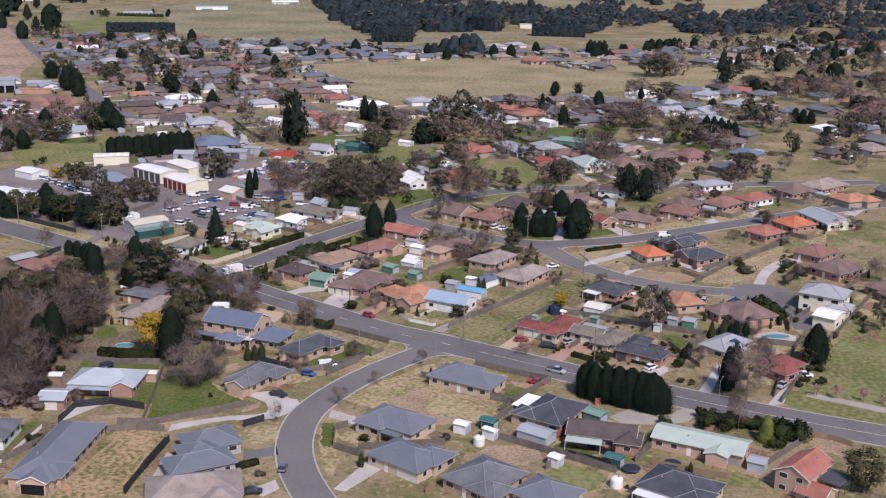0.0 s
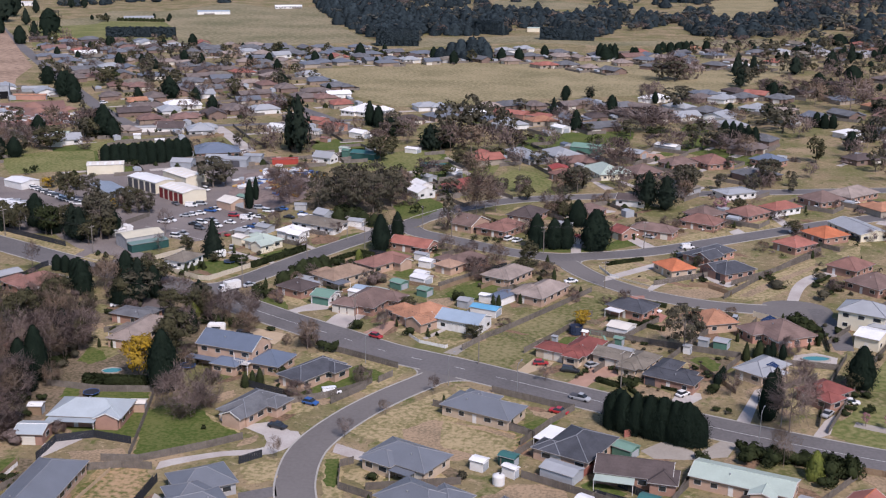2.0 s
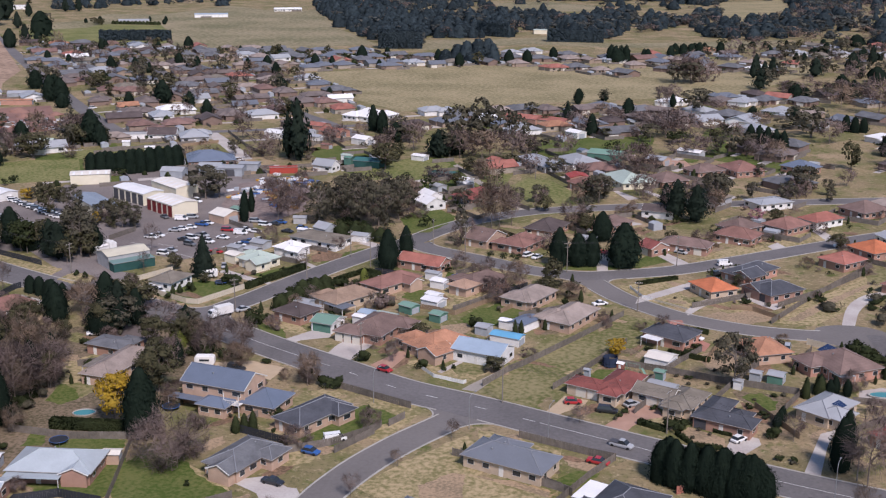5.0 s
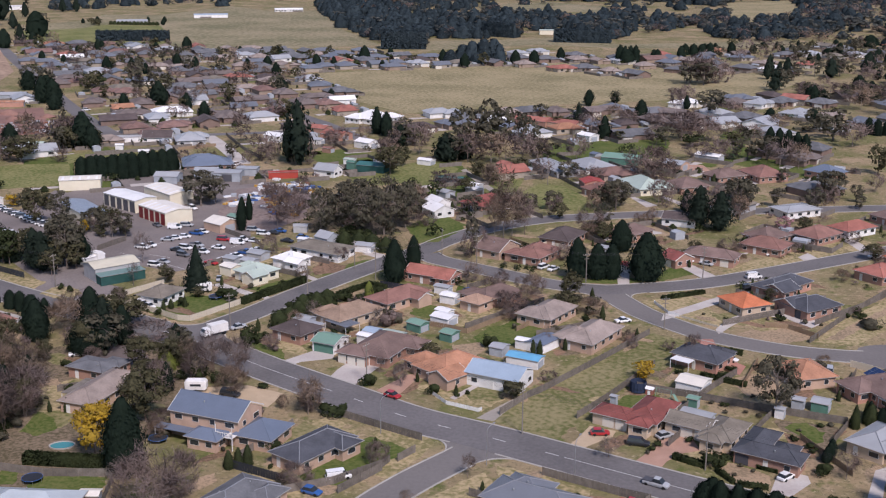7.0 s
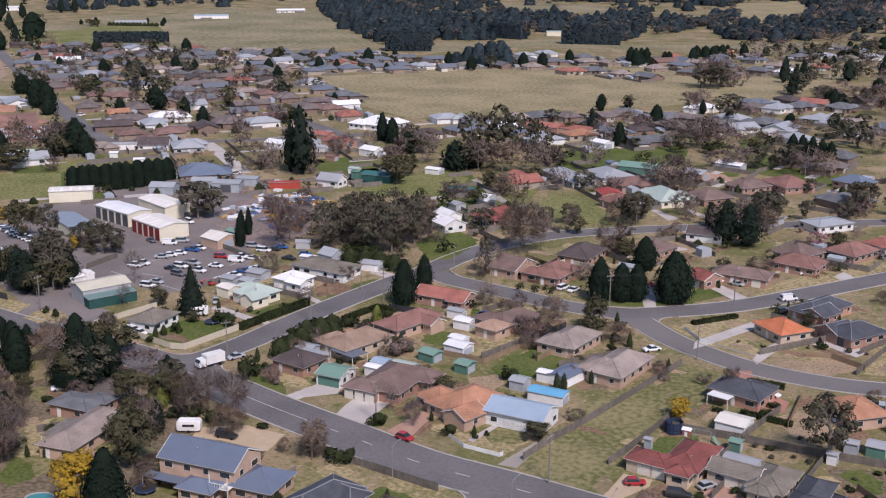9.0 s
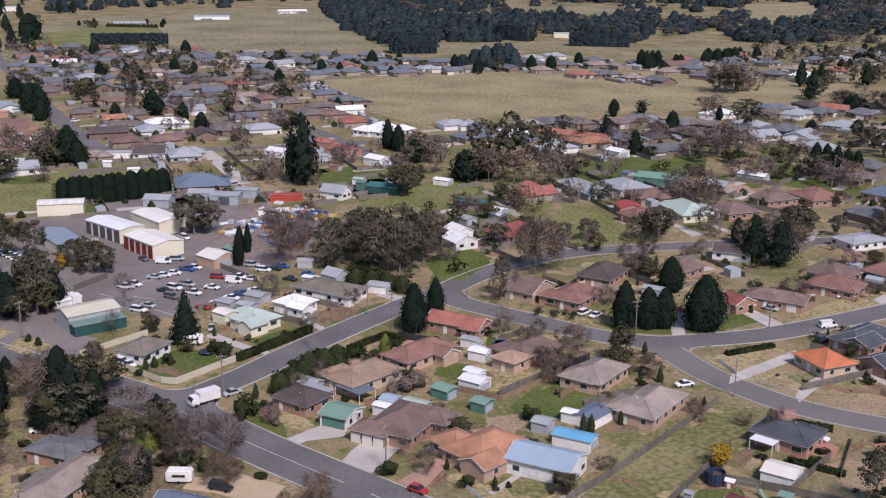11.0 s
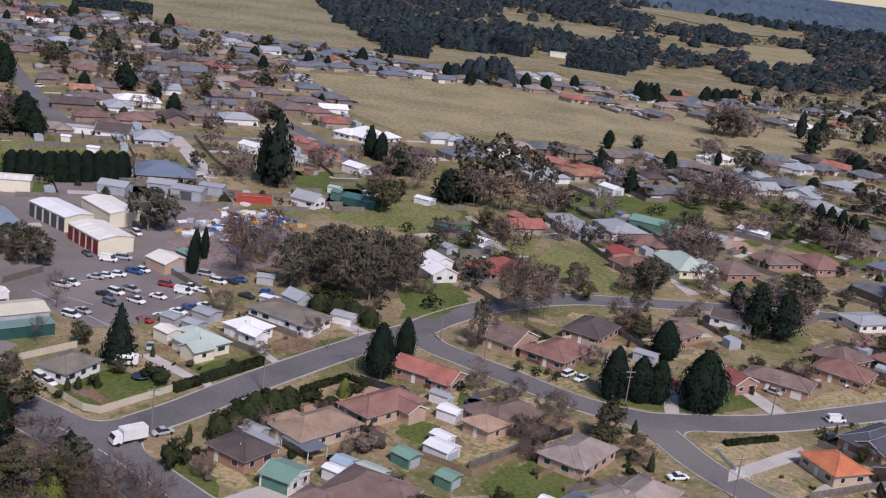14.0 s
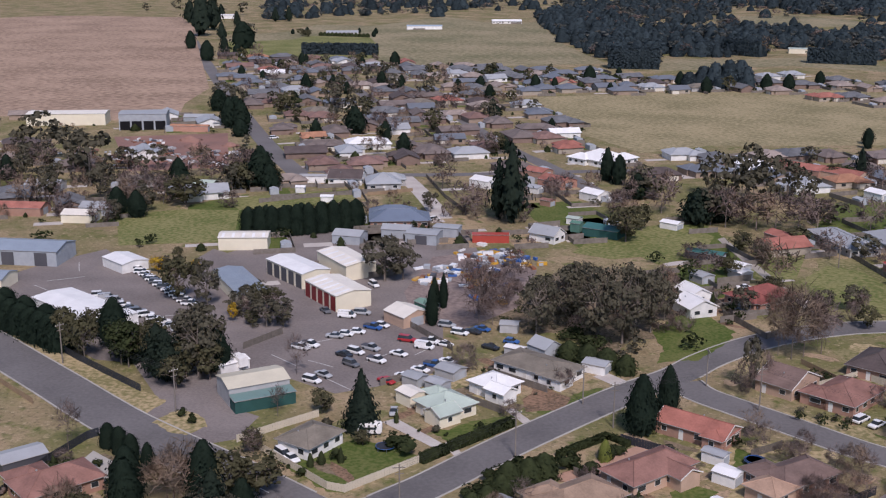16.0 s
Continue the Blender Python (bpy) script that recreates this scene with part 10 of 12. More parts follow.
def car_parts(kind, colour):
    key = (kind, colour)
    if key in CAR_MESHES:
        return CAR_MESHES[key]
    paint = "car_" + colour
    L = {"hatch": 4.0, "sedan": 4.6, "wagon": 4.7, "van": 4.9, "ute": 5.1}[kind]
    h = L / 2
    bonnet = {"van": 0.75}.get(kind, 1.15)
    tall = {"van": 1.95, "wagon": 1.65, "ute": 1.7}.get(kind, 1.42)
    belt = {"van": 1.05, "wagon": 0.95, "ute": 1.0}.get(kind, 0.88)
    body = lofted([ring(-h, 0.72, 0.45, belt - 0.16), ring(-h + 0.12, 0.85, 0.28, belt - 0.03), ring(-h + 0.9, 0.89, 0.24, belt), ring(h - bonnet, 0.89, 0.24, belt), ring(h - 0.2, 0.84, 0.26, belt - 0.14), ring(h, 0.68, 0.42, belt - 0.26)])
    rear = {"sedan": -h + 1.0, "hatch": -h + 0.25, "wagon": -h + 0.12, "van": -h + 0.08, "ute": -h + 2.1}[kind]
    tail = {"sedan": 0.75, "hatch": 0.45, "wagon": 0.25, "van": 0.1, "ute": 0.15}[kind]
    front = h - bonnet + 0.1
    cabin = lofted([[(x, -w, z) if k == 0 else p for k, p in enumerate(((x, -w, z), (x, w, z), (x2, w2, z2), (x2, -w2, z2)))] for x, w, z, x2, w2, z2 in ((rear, 0.82, belt - 0.03, rear + tail, 0.64, tall - 0.04), (front, 0.82, belt - 0.03, front - 0.75, 0.64, tall - 0.04))])
    roof = boxes((rear + tail - 0.03, -0.66, tall - 0.05, front - 0.72, 0.66, tall))
    res = []
    def keep(name, bm, material):
        me = bpy.data.meshes.new(name)
        bmesh.ops.recalc_face_normals(bm, faces=bm.faces)
        bm.to_mesh(me)
        bm.free()
        me.materials.append(mat(material))
        return me
    res.append(("body", keep("body", body, paint), None))
    res.append(("window_band", keep("window_band", cabin, "glass"), None))
    res.append(("roof_panel", keep("roof_panel", roof, paint), None))
    if kind == "van":
        res.append(("side_panel", keep("side_panel", boxes((rear + 0.05, -0.83, belt - 0.02, front - 1.1, 0.83, tall - 0.12)), paint), None))
    if kind == "ute":
        res.append(("tray", keep("tray", boxes((-h + 0.05, -0.86, belt - 0.05, rear - 0.05, 0.86, belt + 0.1)), "darktrim"), None))
    wheel = bmesh.new()
    add_tube(wheel, (0, -0.11, 0), (0, 0.11, 0), 0.32, 0.32, 12)
    wm = keep("wheel", wheel, "tyre")
    for x in (-h + 0.85, h - 0.85):
        for y in (-0.78, 0.78):
            res.append(("wheel", wm, (x, y, 0.32)))
    lamp = keep("headlight", boxes((-0.03, -0.16, -0.07, 0.03, 0.16, 0.07)), "galv")
    for y in (-0.55, 0.55):
        res.append(("headlight", lamp, (h - 0.08, y, belt - 0.32)))
    CAR_MESHES[key] = res
    return res


WORD = {"hatch": "small hatchback", "sedan": "sedan", "wagon": "station wagon", "van": "delivery van", "ute": "tray-backed utility"}


def park(kind, colour, x, y, turn, group="", where="in a yard"):
    e = empty("car" if kind != "van" else "van", pose(x, y, 0.05, 0, 0, turn), f"{colour} {WORD[kind]} parked {where}", "car", group)
    for name, me, at in car_parts(kind, colour):
        if name == "headlight" and y > 290:
            continue
        o = new(name, me)
        o.parent = e
        if at:
            o.matrix_basis = Matrix.Translation(at)
    return e


park("hatch", "blue", -63.4, 200.6, -15)
park("van", "white", -60.2, 207.2, 28)
park("hatch", "red", -58.9, 247.1, -25)
park("sedan", "black", -66.8, 186.6, -15)
park("sedan", "black", -56.9, 138.5, 20)
park("hatch", "grey", -53.9, 149.7, 100)
park("sedan", "red", -6.1, 207.2, -15)
park("hatch", "red", -13.2, 236.4, 10)
park("wagon", "black", -5.4, 233.0, -5)
park("hatch", "silver", -0.2, 237.6, 40)
park("hatch", "white", 22.2, 223.4, 50)
park("sedan", "silver", 54.7, 218.1, 60)
park("wagon", "silver", 37.8, 281.8, 80)
park("hatch", "white", 15.3, 284.6, -30)
park("van", "white", 26.0, 355.7, 25)
park("wagon", "black", 23.6, 344.4, 40)
park("sedan", "white", 34.0, 381.9, 0)
park("sedan", "silver", 12.7, 367.2, -30)
park("hatch", "white", 7.2, 369.8, -30)
park("wagon", "white", -36.1, 353.6, 60)
park("sedan", "white", -33.0, 352.0, 60)
park("sedan", "white", -10.8, 308.0, 30)
park("wagon", "black", -94.0, 241.0, -10)
park("sedan", "silver", -107.6, 283.2, 50)
park("sedan", "white", -138.3, 257.3, 30)
park("sedan", "white", -137.1, 294.6, -30)
park("wagon", "white", -139.3, 295.6, -30)
park("sedan", "silver", -127.7, 322.3, 110)
park("van", "white", -164.0, 375.6, 10)
park("wagon", "silver", -161.3, 379.4, 10)
park("sedan", "grey", -171.2, 377.5, -40)
park("wagon", "white", -168.9, 403.6, -40)
park("sedan", "silver", -160.0, 360.3, 10)
park("hatch", "white", -158.0, 362.6, 10)
park("hatch", "white", -156.0, 365.2, 10)
park("ute", "blue", -153.9, 369.8, -10)
park("hatch", "white", -152.3, 372.0, -10)
park("wagon", "red", -142.2, 364.3, 0)
park("ute", "white", -136.4, 365.1, 0)
park("van", "white", -136.3, 361.1, 0)
park("sedan", "white", -140.2, 354.4, -10)
park("sedan", "black", -152.1, 349.2, -15)
park("wagon", "white", -150.3, 351.9, -15)
park("ute", "silver", -148.0, 355.6, -15)
park("ute", "white", -143.4, 348.6, -15)
park("wagon", "grey", -147.9, 344.1, -20)
park("sedan", "white", -131.5, 346.6, -10)
park("ute", "blue", -129.7, 350.5, -10)
park("sedan", "white", -133.5, 341.3, -20)
park("sedan", "red", -136.0, 337.4, -20)
park("ute", "white", -164.1, 349.9, -10)
park("ute", "white", -162.8, 352.4, -10)
park("wagon", "white", -151.7, 331.7, -10)
park("sedan", "silver", -150.8, 335.7, -20)
park("wagon", "white", -131.8, 373.8, -5)
park("sedan", "black", -129.1, 375.8, -10)
park("sedan", "blue", -127.6, 378.6, -10)
park("sedan", "white", -132.4, 364.6, -10)
park("sedan", "black", -121.3, 366.7, -15)
park("hatch", "blue", -117.8, 372.4, 0)
park("sedan", "white", -127.4, 354.0, -10)
park("wagon", "silver", -136.9, 378.1, 0)
park("hatch", "white", 61.2, 226.3, 0)
park("ute", "silver", -1.8, 215.8, -22)
park("hatch", "grey", -68.0, 418.5, 0)
park("sedan", "white", -69.9, 439.7, 20)
park("wagon", "white", -181.6, 483.2, 60)
park("wagon", "white", -316.0, 611.0, 50)
park("sedan", "white", 32.8, 384.2, 10)
park("wagon", "grey", 13.3, 369.7, 30)
park("sedan", "white", 77.3, 425.5, 10)
park("sedan", "white", 94.1, 439.3, 10)
park("sedan", "white", 65.4, 385.8, 10)
rnd = random.Random(4)
for k in range(17):
    f = k / 16
    park(rnd.choice(("hatch", "sedan", "wagon", "ute")), rnd.choice(("white", "white", "white", "silver", "white", "grey")), -247.8 + 40 * f, 397 - 27.6 * f, 15 + rnd.uniform(-4, 4), "cars in the depot row", "in a row in the depot yard")
for k in range(11):
    f = k / 10
    park(rnd.choice(("hatch", "sedan", "wagon", "van")), rnd.choice(("white", "white", "silver", "grey")), -235.4 + 36.4 * f, 366.9 - 16.4 * f, 40 + rnd.uniform(-4, 4), "cars in the second depot row", "in a row in the depot yard")


def truck(x, y, turn, label, box_mat="white_wall", cab="car_white", length=6.8):
    e = empty("truck", pose(x, y, 0.05, 0, 0, turn), label, "truck")
    part("cargo_box", boxes((-length / 2, -1.15, 0.9, length / 2 - 1.9, 1.15, 3.1)), box_mat, e)
    part("cab", lofted([[(x0, -w, 0.6), (x0, w, 0.6), (x0, w, z), (x0, -w, z)] for x0, w, z in ((length / 2 - 1.8, 1.05, 2.4), (length / 2 - 0.5, 1.05, 2.35), (length / 2, 1.0, 1.5))]), cab, e)
    part("windscreen", lofted([[(x0, -0.95, 1.55 if z < 2 else 2.2), (x0, 0.95, 1.55 if z < 2 else 2.2), (x0 + 0.03, 0.95, 1.6 if z < 2 else 2.25), (x0 + 0.03, -0.95, 1.6 if z < 2 else 2.25)] for x0, z in ((length / 2 - 0.02, 1.5), (length / 2 - 0.45, 2.3))]), "glass", e)
    part("chassis", boxes((-length / 2, -0.5, 0.55, length / 2 - 0.3, 0.5, 0.88)), "darktrim", e)
    for wx in (-length / 2 + 1.2, length / 2 - 1.0):
        for wy in (-0.95, 0.95):
            bm = bmesh.new()
            add_tube(bm, (wx, wy - 0.15, 0.42), (wx, wy + 0.15, 0.42), 0.42, 0.42, 12)
            part("wheel", bm, "tyre", e)
    return e


truck(-111.7, 277.3, 231, "white box truck waiting at the junction")
truck(-172.0, 333.8, 150, "white tanker truck beside a workshop", length=6.0)
for x, y, turn in ((-128.0, 311.0, 20), (-102.4, 242.4, 10)):
    e = empty("caravan", pose(x, y, 0.05, 0, 0, turn), "white caravan parked in a back yard", "caravan")
    part("body", lofted([ring(-2.4, 1.0, 0.6, 2.3), ring(-2.0, 1.1, 0.5, 2.6), ring(2.0, 1.1, 0.5, 2.6), ring(2.4, 1.0, 0.8, 2.2)]), "white_wall", e)
    part("window", boxes((-1.2, -1.13, 1.4, 1.2, 1.13, 1.9)), "glass", e)
    for wy in (-0.95, 0.95):
        bm = bmesh.new()
        add_tube(bm, (0, wy - 0.1, 0.32), (0, wy + 0.1, 0.32), 0.32, 0.32, 10)
        part("wheel", bm, "tyre", e)


# ---- poles and lamps ----
def power_pole(x, y, turn, h=10.0):
    e = empty("power_pole", pose(x, y, 0, 0, 0, turn), "weathered timber power pole with a crossarm", "power pole", "power poles")
    bm = bmesh.new()
    add_tube(bm, (0, 0, -0.3), (0, 0, h), 0.16, 0.11, 8)
    part("shaft", bm, "pole", e)
    part("crossarm", boxes((-1.15, -0.06, h - 0.75, 1.15, 0.06, h - 0.6)), "pole", e)
    part("crossarm", boxes((-0.8, -0.05, h - 1.9, 0.8, 0.05, h - 1.77)), "pole", e)
    for k in (-1.0, -0.35, 0.35, 1.0):
        bm = bmesh.new()
        add_tube(bm, (k, 0, h - 0.6), (k, 0, h - 0.4), 0.05, 0.04, 6)
        part("insulator", bm, "white_wall", e)
    return e


def street_lamp(x, y, turn, h=8.0):
    e = empty("street_lamp", pose(x, y, 0, 0, 0, turn), "grey steel street lamp with a curved arm", "street lamp", "street lamps")
    bm = bmesh.new()
    add_tube(bm, (0, 0, -0.2), (0, 0, h - 0.8), 0.09, 0.06, 8)
    part("post", bm, "galv", e)
    bm = bmesh.new()
    add_tube(bm, (0, 0, h - 0.85), (0.5, 0, h - 0.25), 0.05, 0.05, 6)
    add_tube(bm, (0.5, 0, h - 0.25), (1.9, 0, h), 0.05, 0.04, 6)
    part("arm", bm, "galv", e)
    part("lamp_head", boxes((1.8, -0.13, h - 0.03, 2.4, 0.13, h + 0.09)), "galv", e)


STREET_B = [(-109.1, 281.6), (-97.6, 311.3), (-83.2, 331.8), (-56.4, 351.8), (-22.4, 338.1), (11.1, 352.0)]
SOUTH = [(-66.3, 253.4), (-28.8, 233.6), (7.4, 224.2), (43.5, 209.4)]
WEST = [(-211.3, 321.1), (-170.5, 306.2)]
for row, turn in ((STREET_B, 30), (SOUTH, 65), (WEST, 70)):
    for x, y in row:
        power_pole(x, y, turn)
for x, y, turn in ((-0.2, 304.1, 20), (-68.9, 361.5, 120), (-46, 472, 40), (-92, 341.5, 60)):
    power_pole(x, y, turn, 9)
for x, y, turn in ((-16.9, 216.3, 70), (38, 199.7, 70), (71.7, 189.8, 70), (-57.1, 228.3, 60), (-33.9, 218.4, 60)):
    street_lamp(x, y, turn)
for row in (STREET_B, SOUTH, WEST):
    for (x0, y0), (x1, y1) in zip(row, row[1:]):
        d = Vector((x1 - x0, y1 - y0, 0)).normalized()
        s = Vector((-d.y, d.x, 0))
        for off in (-1.0, -0.35, 0.35, 1.0):
            bm = bmesh.new()
            pts = [Vector((x0, y0, 9.6)) + Vector((x1 - x0, y1 - y0, 0)) * t - Vector((0, 0, 4 * 0.7 * t * (1 - t))) + s * off for t in (0, 0.2, 0.4, 0.6, 0.8, 1)]
            for a, b in zip(pts, pts[1:]):
                add_tube(bm, a, b, 0.014, 0.014, 4)
            tagged(part("power_line", bm, "wire"), "thin black sagging power line between poles", "cable", "power lines")


# ---- the far town ----
ROADS = [[(-262, 535), (-300, 582), (-420, 742), (-600, 985)], [(-411, 881), (-322, 745)], [(-258, 715), (-128, 535)], [(-222, 551), (-180, 487)], [(-271, 546), (-128, 600)], [(-70, 380), (-46, 410), (0, 432), (120, 470)]]


def near_road(x, y, d):
    for pts in ROADS:
        for (x0, y0), (x1, y1) in zip(pts, pts[1:]):
            l2 = (x1 - x0) ** 2 + (y1 - y0) ** 2
            t = max(0, min(1, ((x - x0) * (x1 - x0) + (y - y0) * (y1 - y0)) / l2))
            if (x - x0 - t * (x1 - x0)) ** 2 + (y - y0 - t * (y1 - y0)) ** 2 < d * d:
                return True
    return False


BUILT = [(o.matrix_basis.translation.x, o.matrix_basis.translation.y) for o in scene.collection.objects if o.get("category") in ("house", "shed", "garage", "container")]
BUILT += [(8, 519), (16, 520)]
FAR, REST, KEPT = {}, {}, []
# Most walls use brick, cream and tan darkened for shade under eaves.
TOWN = (("grey_tile", "shadebrick", "grey tiled"), ("bluegrey", "shadecream", "blue-grey roofed"), ("dullbrown", "shadebrick", "brown tiled"), ("dullred", "shadetan", "red-brown tiled"), ("terracotta", "shadecream", "red tiled"), ("zinc", "white_wall", "pale metal-roofed"), ("white_roof", "white_wall", "white-roofed"), ("darkbrown", "shadebrick", "dark tiled"), ("beige_tile", "shadetan", "beige tiled"), ("mossgrey", "grey_wall", "weathered grey tiled"), ("bluegrey", "shadetan", "slate-blue roofed"), ("peach", "shadecream", "peach tiled"))


def far_house(x, y, turn, look_of, grow=1.0):
    if y > 780 and look_of == 6 and int(x) % 2:
        look_of = 8
    roof, wall, word = TOWN[look_of]
    BUILT.append((x, y))
    key = (look_of, int(abs(x) * 7 + abs(y) * 3) % 3)
    if key not in FAR:
        r = random.Random(look_of + 20 * key[1])
        a, b = r.uniform(13, 18), r.uniform(9, 12)
        wings = [(r.uniform(2, 4), -b * 0.35, 8, 8)]
        if key[1] == 1:
            wings = [(-a * 0.3, -b * 0.38, 6.5, 7)]
        elif key[1] == 2:
            wings.append((-a * 0.28, b * 0.36, 8, 7.5))
        main = (gable_roof(a, b, 2.6, b * 0.2) if key[1] == 1 else hip_roof(a, b, 2.6, b * 0.21))[0]
        roofs, walls = [main], [wall_block(a - 1, b - 1, 2.6, b * 0.17 if key[1] == 1 else 0.0)]
        for wx, wy, wa, wb in wings:
            roofs.append(hip_roof(wa, wb, 2.55, 1.7)[0])
            bmesh.ops.translate(roofs[-1], vec=(wx, wy, 0), verts=roofs[-1].verts)
            walls.append(boxes((wx - wa / 2 + 0.5, wy - wb / 2 + 0.5, -0.3, wx + wa / 2 - 0.5, wy + wb / 2 - 0.5, 2.6)))
        kept = []
        for name, bms, m in (("roof", roofs, roof), ("wall", walls, wall)):
            me = bpy.data.meshes.new(name)
            whole = bmesh.new()
            for bm in bms:
                bmesh.ops.recalc_face_normals(bm, faces=bm.faces)
                bm.to_mesh(me)
                bm.free()
                whole.from_mesh(me)
            whole.to_mesh(me)
            whole.free()
            me.materials.append(mat(m))
            kept.append((name, me, None))
        win = cached("farwin", "window", lambda: boxes((-0.9, 0, 0.95, 0.9, 0.06, 2.1)), "glass")
        kept.append(("window", win, Matrix.Translation((a * 0.3 if key[1] == 1 else -a * 0.25, -(b - 1) / 2 - 0.06, 0))))
        wx, wy, wa, wb = wings[0]
        kept.append(("garage_door", cached("fargar", "garage_door", lambda: boxes((-2.2, -0.06, 0, 2.2, 0, 2.1)), "garage_door"), Matrix.Translation((wx, wy - wb / 2 + 0.5, 0))))
        FAR[key] = kept
    if y > 760 or len(KEPT) >= 170:
        REST.setdefault(key, []).append(pose(x, y, 0, 0, 0, turn) @ Matrix.Diagonal((grow, grow, 1, 1)))
        return
    KEPT.append((x, y))
    e = empty("house", pose(x, y, 0, 0, 0, turn) @ Matrix.Diagonal((grow, grow, 1, 1)), f"{word} single-storey house of the far town", "house", "houses of the far town")
    for name, me, at in FAR[key]:
        o = new(name, me)
        o.parent = e
        if at is not None:
            o.matrix_basis = at


def settle(poly, seed, share, step=(19, 26), trees=0.5, weights=None, kinds=("gum", "bare", "bare", "conifer", "olive", "twiggy", "twiggy", "shrub"), turn=54):
    """Houses in rows that follow the streets, and trees in the gaps, inside a stretch of the plan."""
    r = random.Random(seed)
    u = Vector((math.cos(radians(turn + 72)), math.sin(radians(turn + 72))))
    v = Vector((u.y, -u.x))
    c = Vector((sum(p[0] for p in poly) / len(poly), sum(p[1] for p in poly) / len(poly)))
    for i in range(-40, 41):
        for j in range(-40, 41):
            p = c + u * (i * step[0] + r.uniform(-2, 2)) + v * (j * step[1] + r.uniform(-3, 3))
            if not inside(p.x, p.y, poly):
                continue
            free = not near_road(p.x, p.y, 12) and all((p.x - x) ** 2 + (p.y - y) ** 2 > 17 ** 2 for x, y in BUILT)
            if free and r.random() < share * (0.42 if inside(p.x, p.y, SURVEYED) else 1.0) and all((p.x - x) ** 2 + (p.y - y) ** 2 > (s + 6) ** 2 for x, y, s in SPOTS):
                far_house(p.x, p.y, math.degrees(math.atan2(u.y, u.x)) + r.choice((0, 90, 180, 270)) + r.uniform(-6, 6), r.choices(range(12), weights)[0], r.uniform(1.0, 1.22))
            if r.random() < trees:
                q = p + u * r.choice((-9, 9)) + u * r.uniform(-3, 3) + v * r.uniform(-11, 11)
                if not near_road(q.x, q.y, 6) and not in_open(q.x, q.y) and all((q.x - x) ** 2 + (q.y - y) ** 2 > 7.5 ** 2 for x, y in BUILT) and inside(q.x, q.y, poly):
                    k = r.choice(kinds)
                    h = {"shrub": r.uniform(2, 4.5), "conifer": r.uniform(6, 13), "twiggy": r.uniform(4, 8)}.get(k, r.uniform(6, 12))
                    plant(k, q.x, q.y, h, h * (0.55 if k == "conifer" else 0.95))


far_house(-475.4, 847.3, 301, 1, 0.95)
far_house(-448.3, 809.8, 215, 10, 1.04)
far_house(-455.3, 857.5, 219, 4, 1.13)
far_house(-441.6, 868.9, 212, 0, 1.22)
far_house(-422.3, 852.9, 216, 10, 1.01)
far_house(-409.5, 814.7, 310, 1, 1.1)
far_house(-419.0, 869.3, 213, 0, 1.19)
far_house(-401.0, 879.1, 127, 0, 0.98)
far_house(-388.6, 895.8, 131, 7, 1.07)
far_house(-370.3, 914.5, 124, 0, 1.16)
far_house(-352.7, 933.4, 308, 8, 0.95)
far_house(-330.4, 918.9, 31, 0, 1.04)
far_house(-314.2, 934.4, 215, 0, 1.13)
far_house(-328.9, 866.1, 309, 8, 1.22)
far_house(-300.1, 819.0, 212, 8, 1.01)
far_house(-286.2, 818.0, 306, 0, 1.1)
far_house(-272.1, 832.6, 130, 8, 1.19)
far_house(-247.0, 816.7, 213, 1, 0.98)
far_house(-242.4, 833.1, 127, 10, 1.07)
far_house(-228.4, 841.1, 311, 1, 1.16)
far_house(-195.3, 867.6, 304, 10, 0.95)
far_house(-180.1, 866.7, 38, 5, 1.04)
far_house(-242.7, 946.8, 31, 10, 1.13)
far_house(-273.3, 936.2, 215, 1, 1.22)
far_house(-284.5, 927.7, 129, 0, 1.01)
far_house(-396.8, 743.7, 32, 0, 1.1)
far_house(-368.7, 760.3, 126, 10, 1.19)
far_house(-372.8, 710.9, 130, 3, 0.98)
far_house(-337.0, 671.9, 123, 3, 1.07)
far_house(-321.1, 672.6, 37, 3, 1.16)
far_house(-295.3, 612.5, 41, 11, 0.95)
far_house(-321.0, 629.8, 124, 2, 1.04)
far_house(-280.9, 595.3, 38, 2, 1.13)
far_house(-264.1, 607.5, 211, 6, 1.22)
far_house(-263.0, 584.6, 125, 5, 1.01)
far_house(-260.9, 555.5, 309, 3, 1.1)
far_house(-244.0, 563.4, 122, 3, 1.19)
far_house(-244.9, 540.7, 306, 3, 0.98)
far_house(-333.0, 783.2, 310, 0, 1.07)
far_house(-315.1, 781.4, 303, 0, 1.16)
far_house(-307.5, 795.6, 127, 1, 0.95)
far_house(-280.5, 758.4, 41, 4, 1.04)
far_house(-273.7, 789.4, 214, 0, 1.13)
far_house(-252.9, 743.1, 38, 8, 1.22)
far_house(-275.5, 700.5, 121, 2, 1.01)
far_house(-262.6, 691.0, 305, 2, 1.1)
far_house(-237.0, 657.5, 219, 2, 1.19)
far_house(-232.0, 632.1, 32, 10, 0.98)
far_house(-210.9, 601.0, 216, 5, 1.07)
far_house(-189.6, 654.9, 310, 3, 1.16)
far_house(-185.2, 669.5, 213, 6, 0.95)
far_house(-173.4, 633.1, 307, 4, 1.04)
far_house(-181.5, 574.5, 131, 2, 1.13)
far_house(-297.1, 701.9, 34, 0, 1.22)
far_house(-268.1, 648.9, 218, 5, 1.01)
far_house(-286.9, 657.1, 301, 2, 1.1)
far_house(-381.5, 701.9, 125, 2, 1.19)
far_house(-401.6, 772.7, 39, 0, 0.98)
far_house(-293.1, 632.3, 122, 2, 1.07)
far_house(-291.4, 741.0, 36, 9, 1.16)
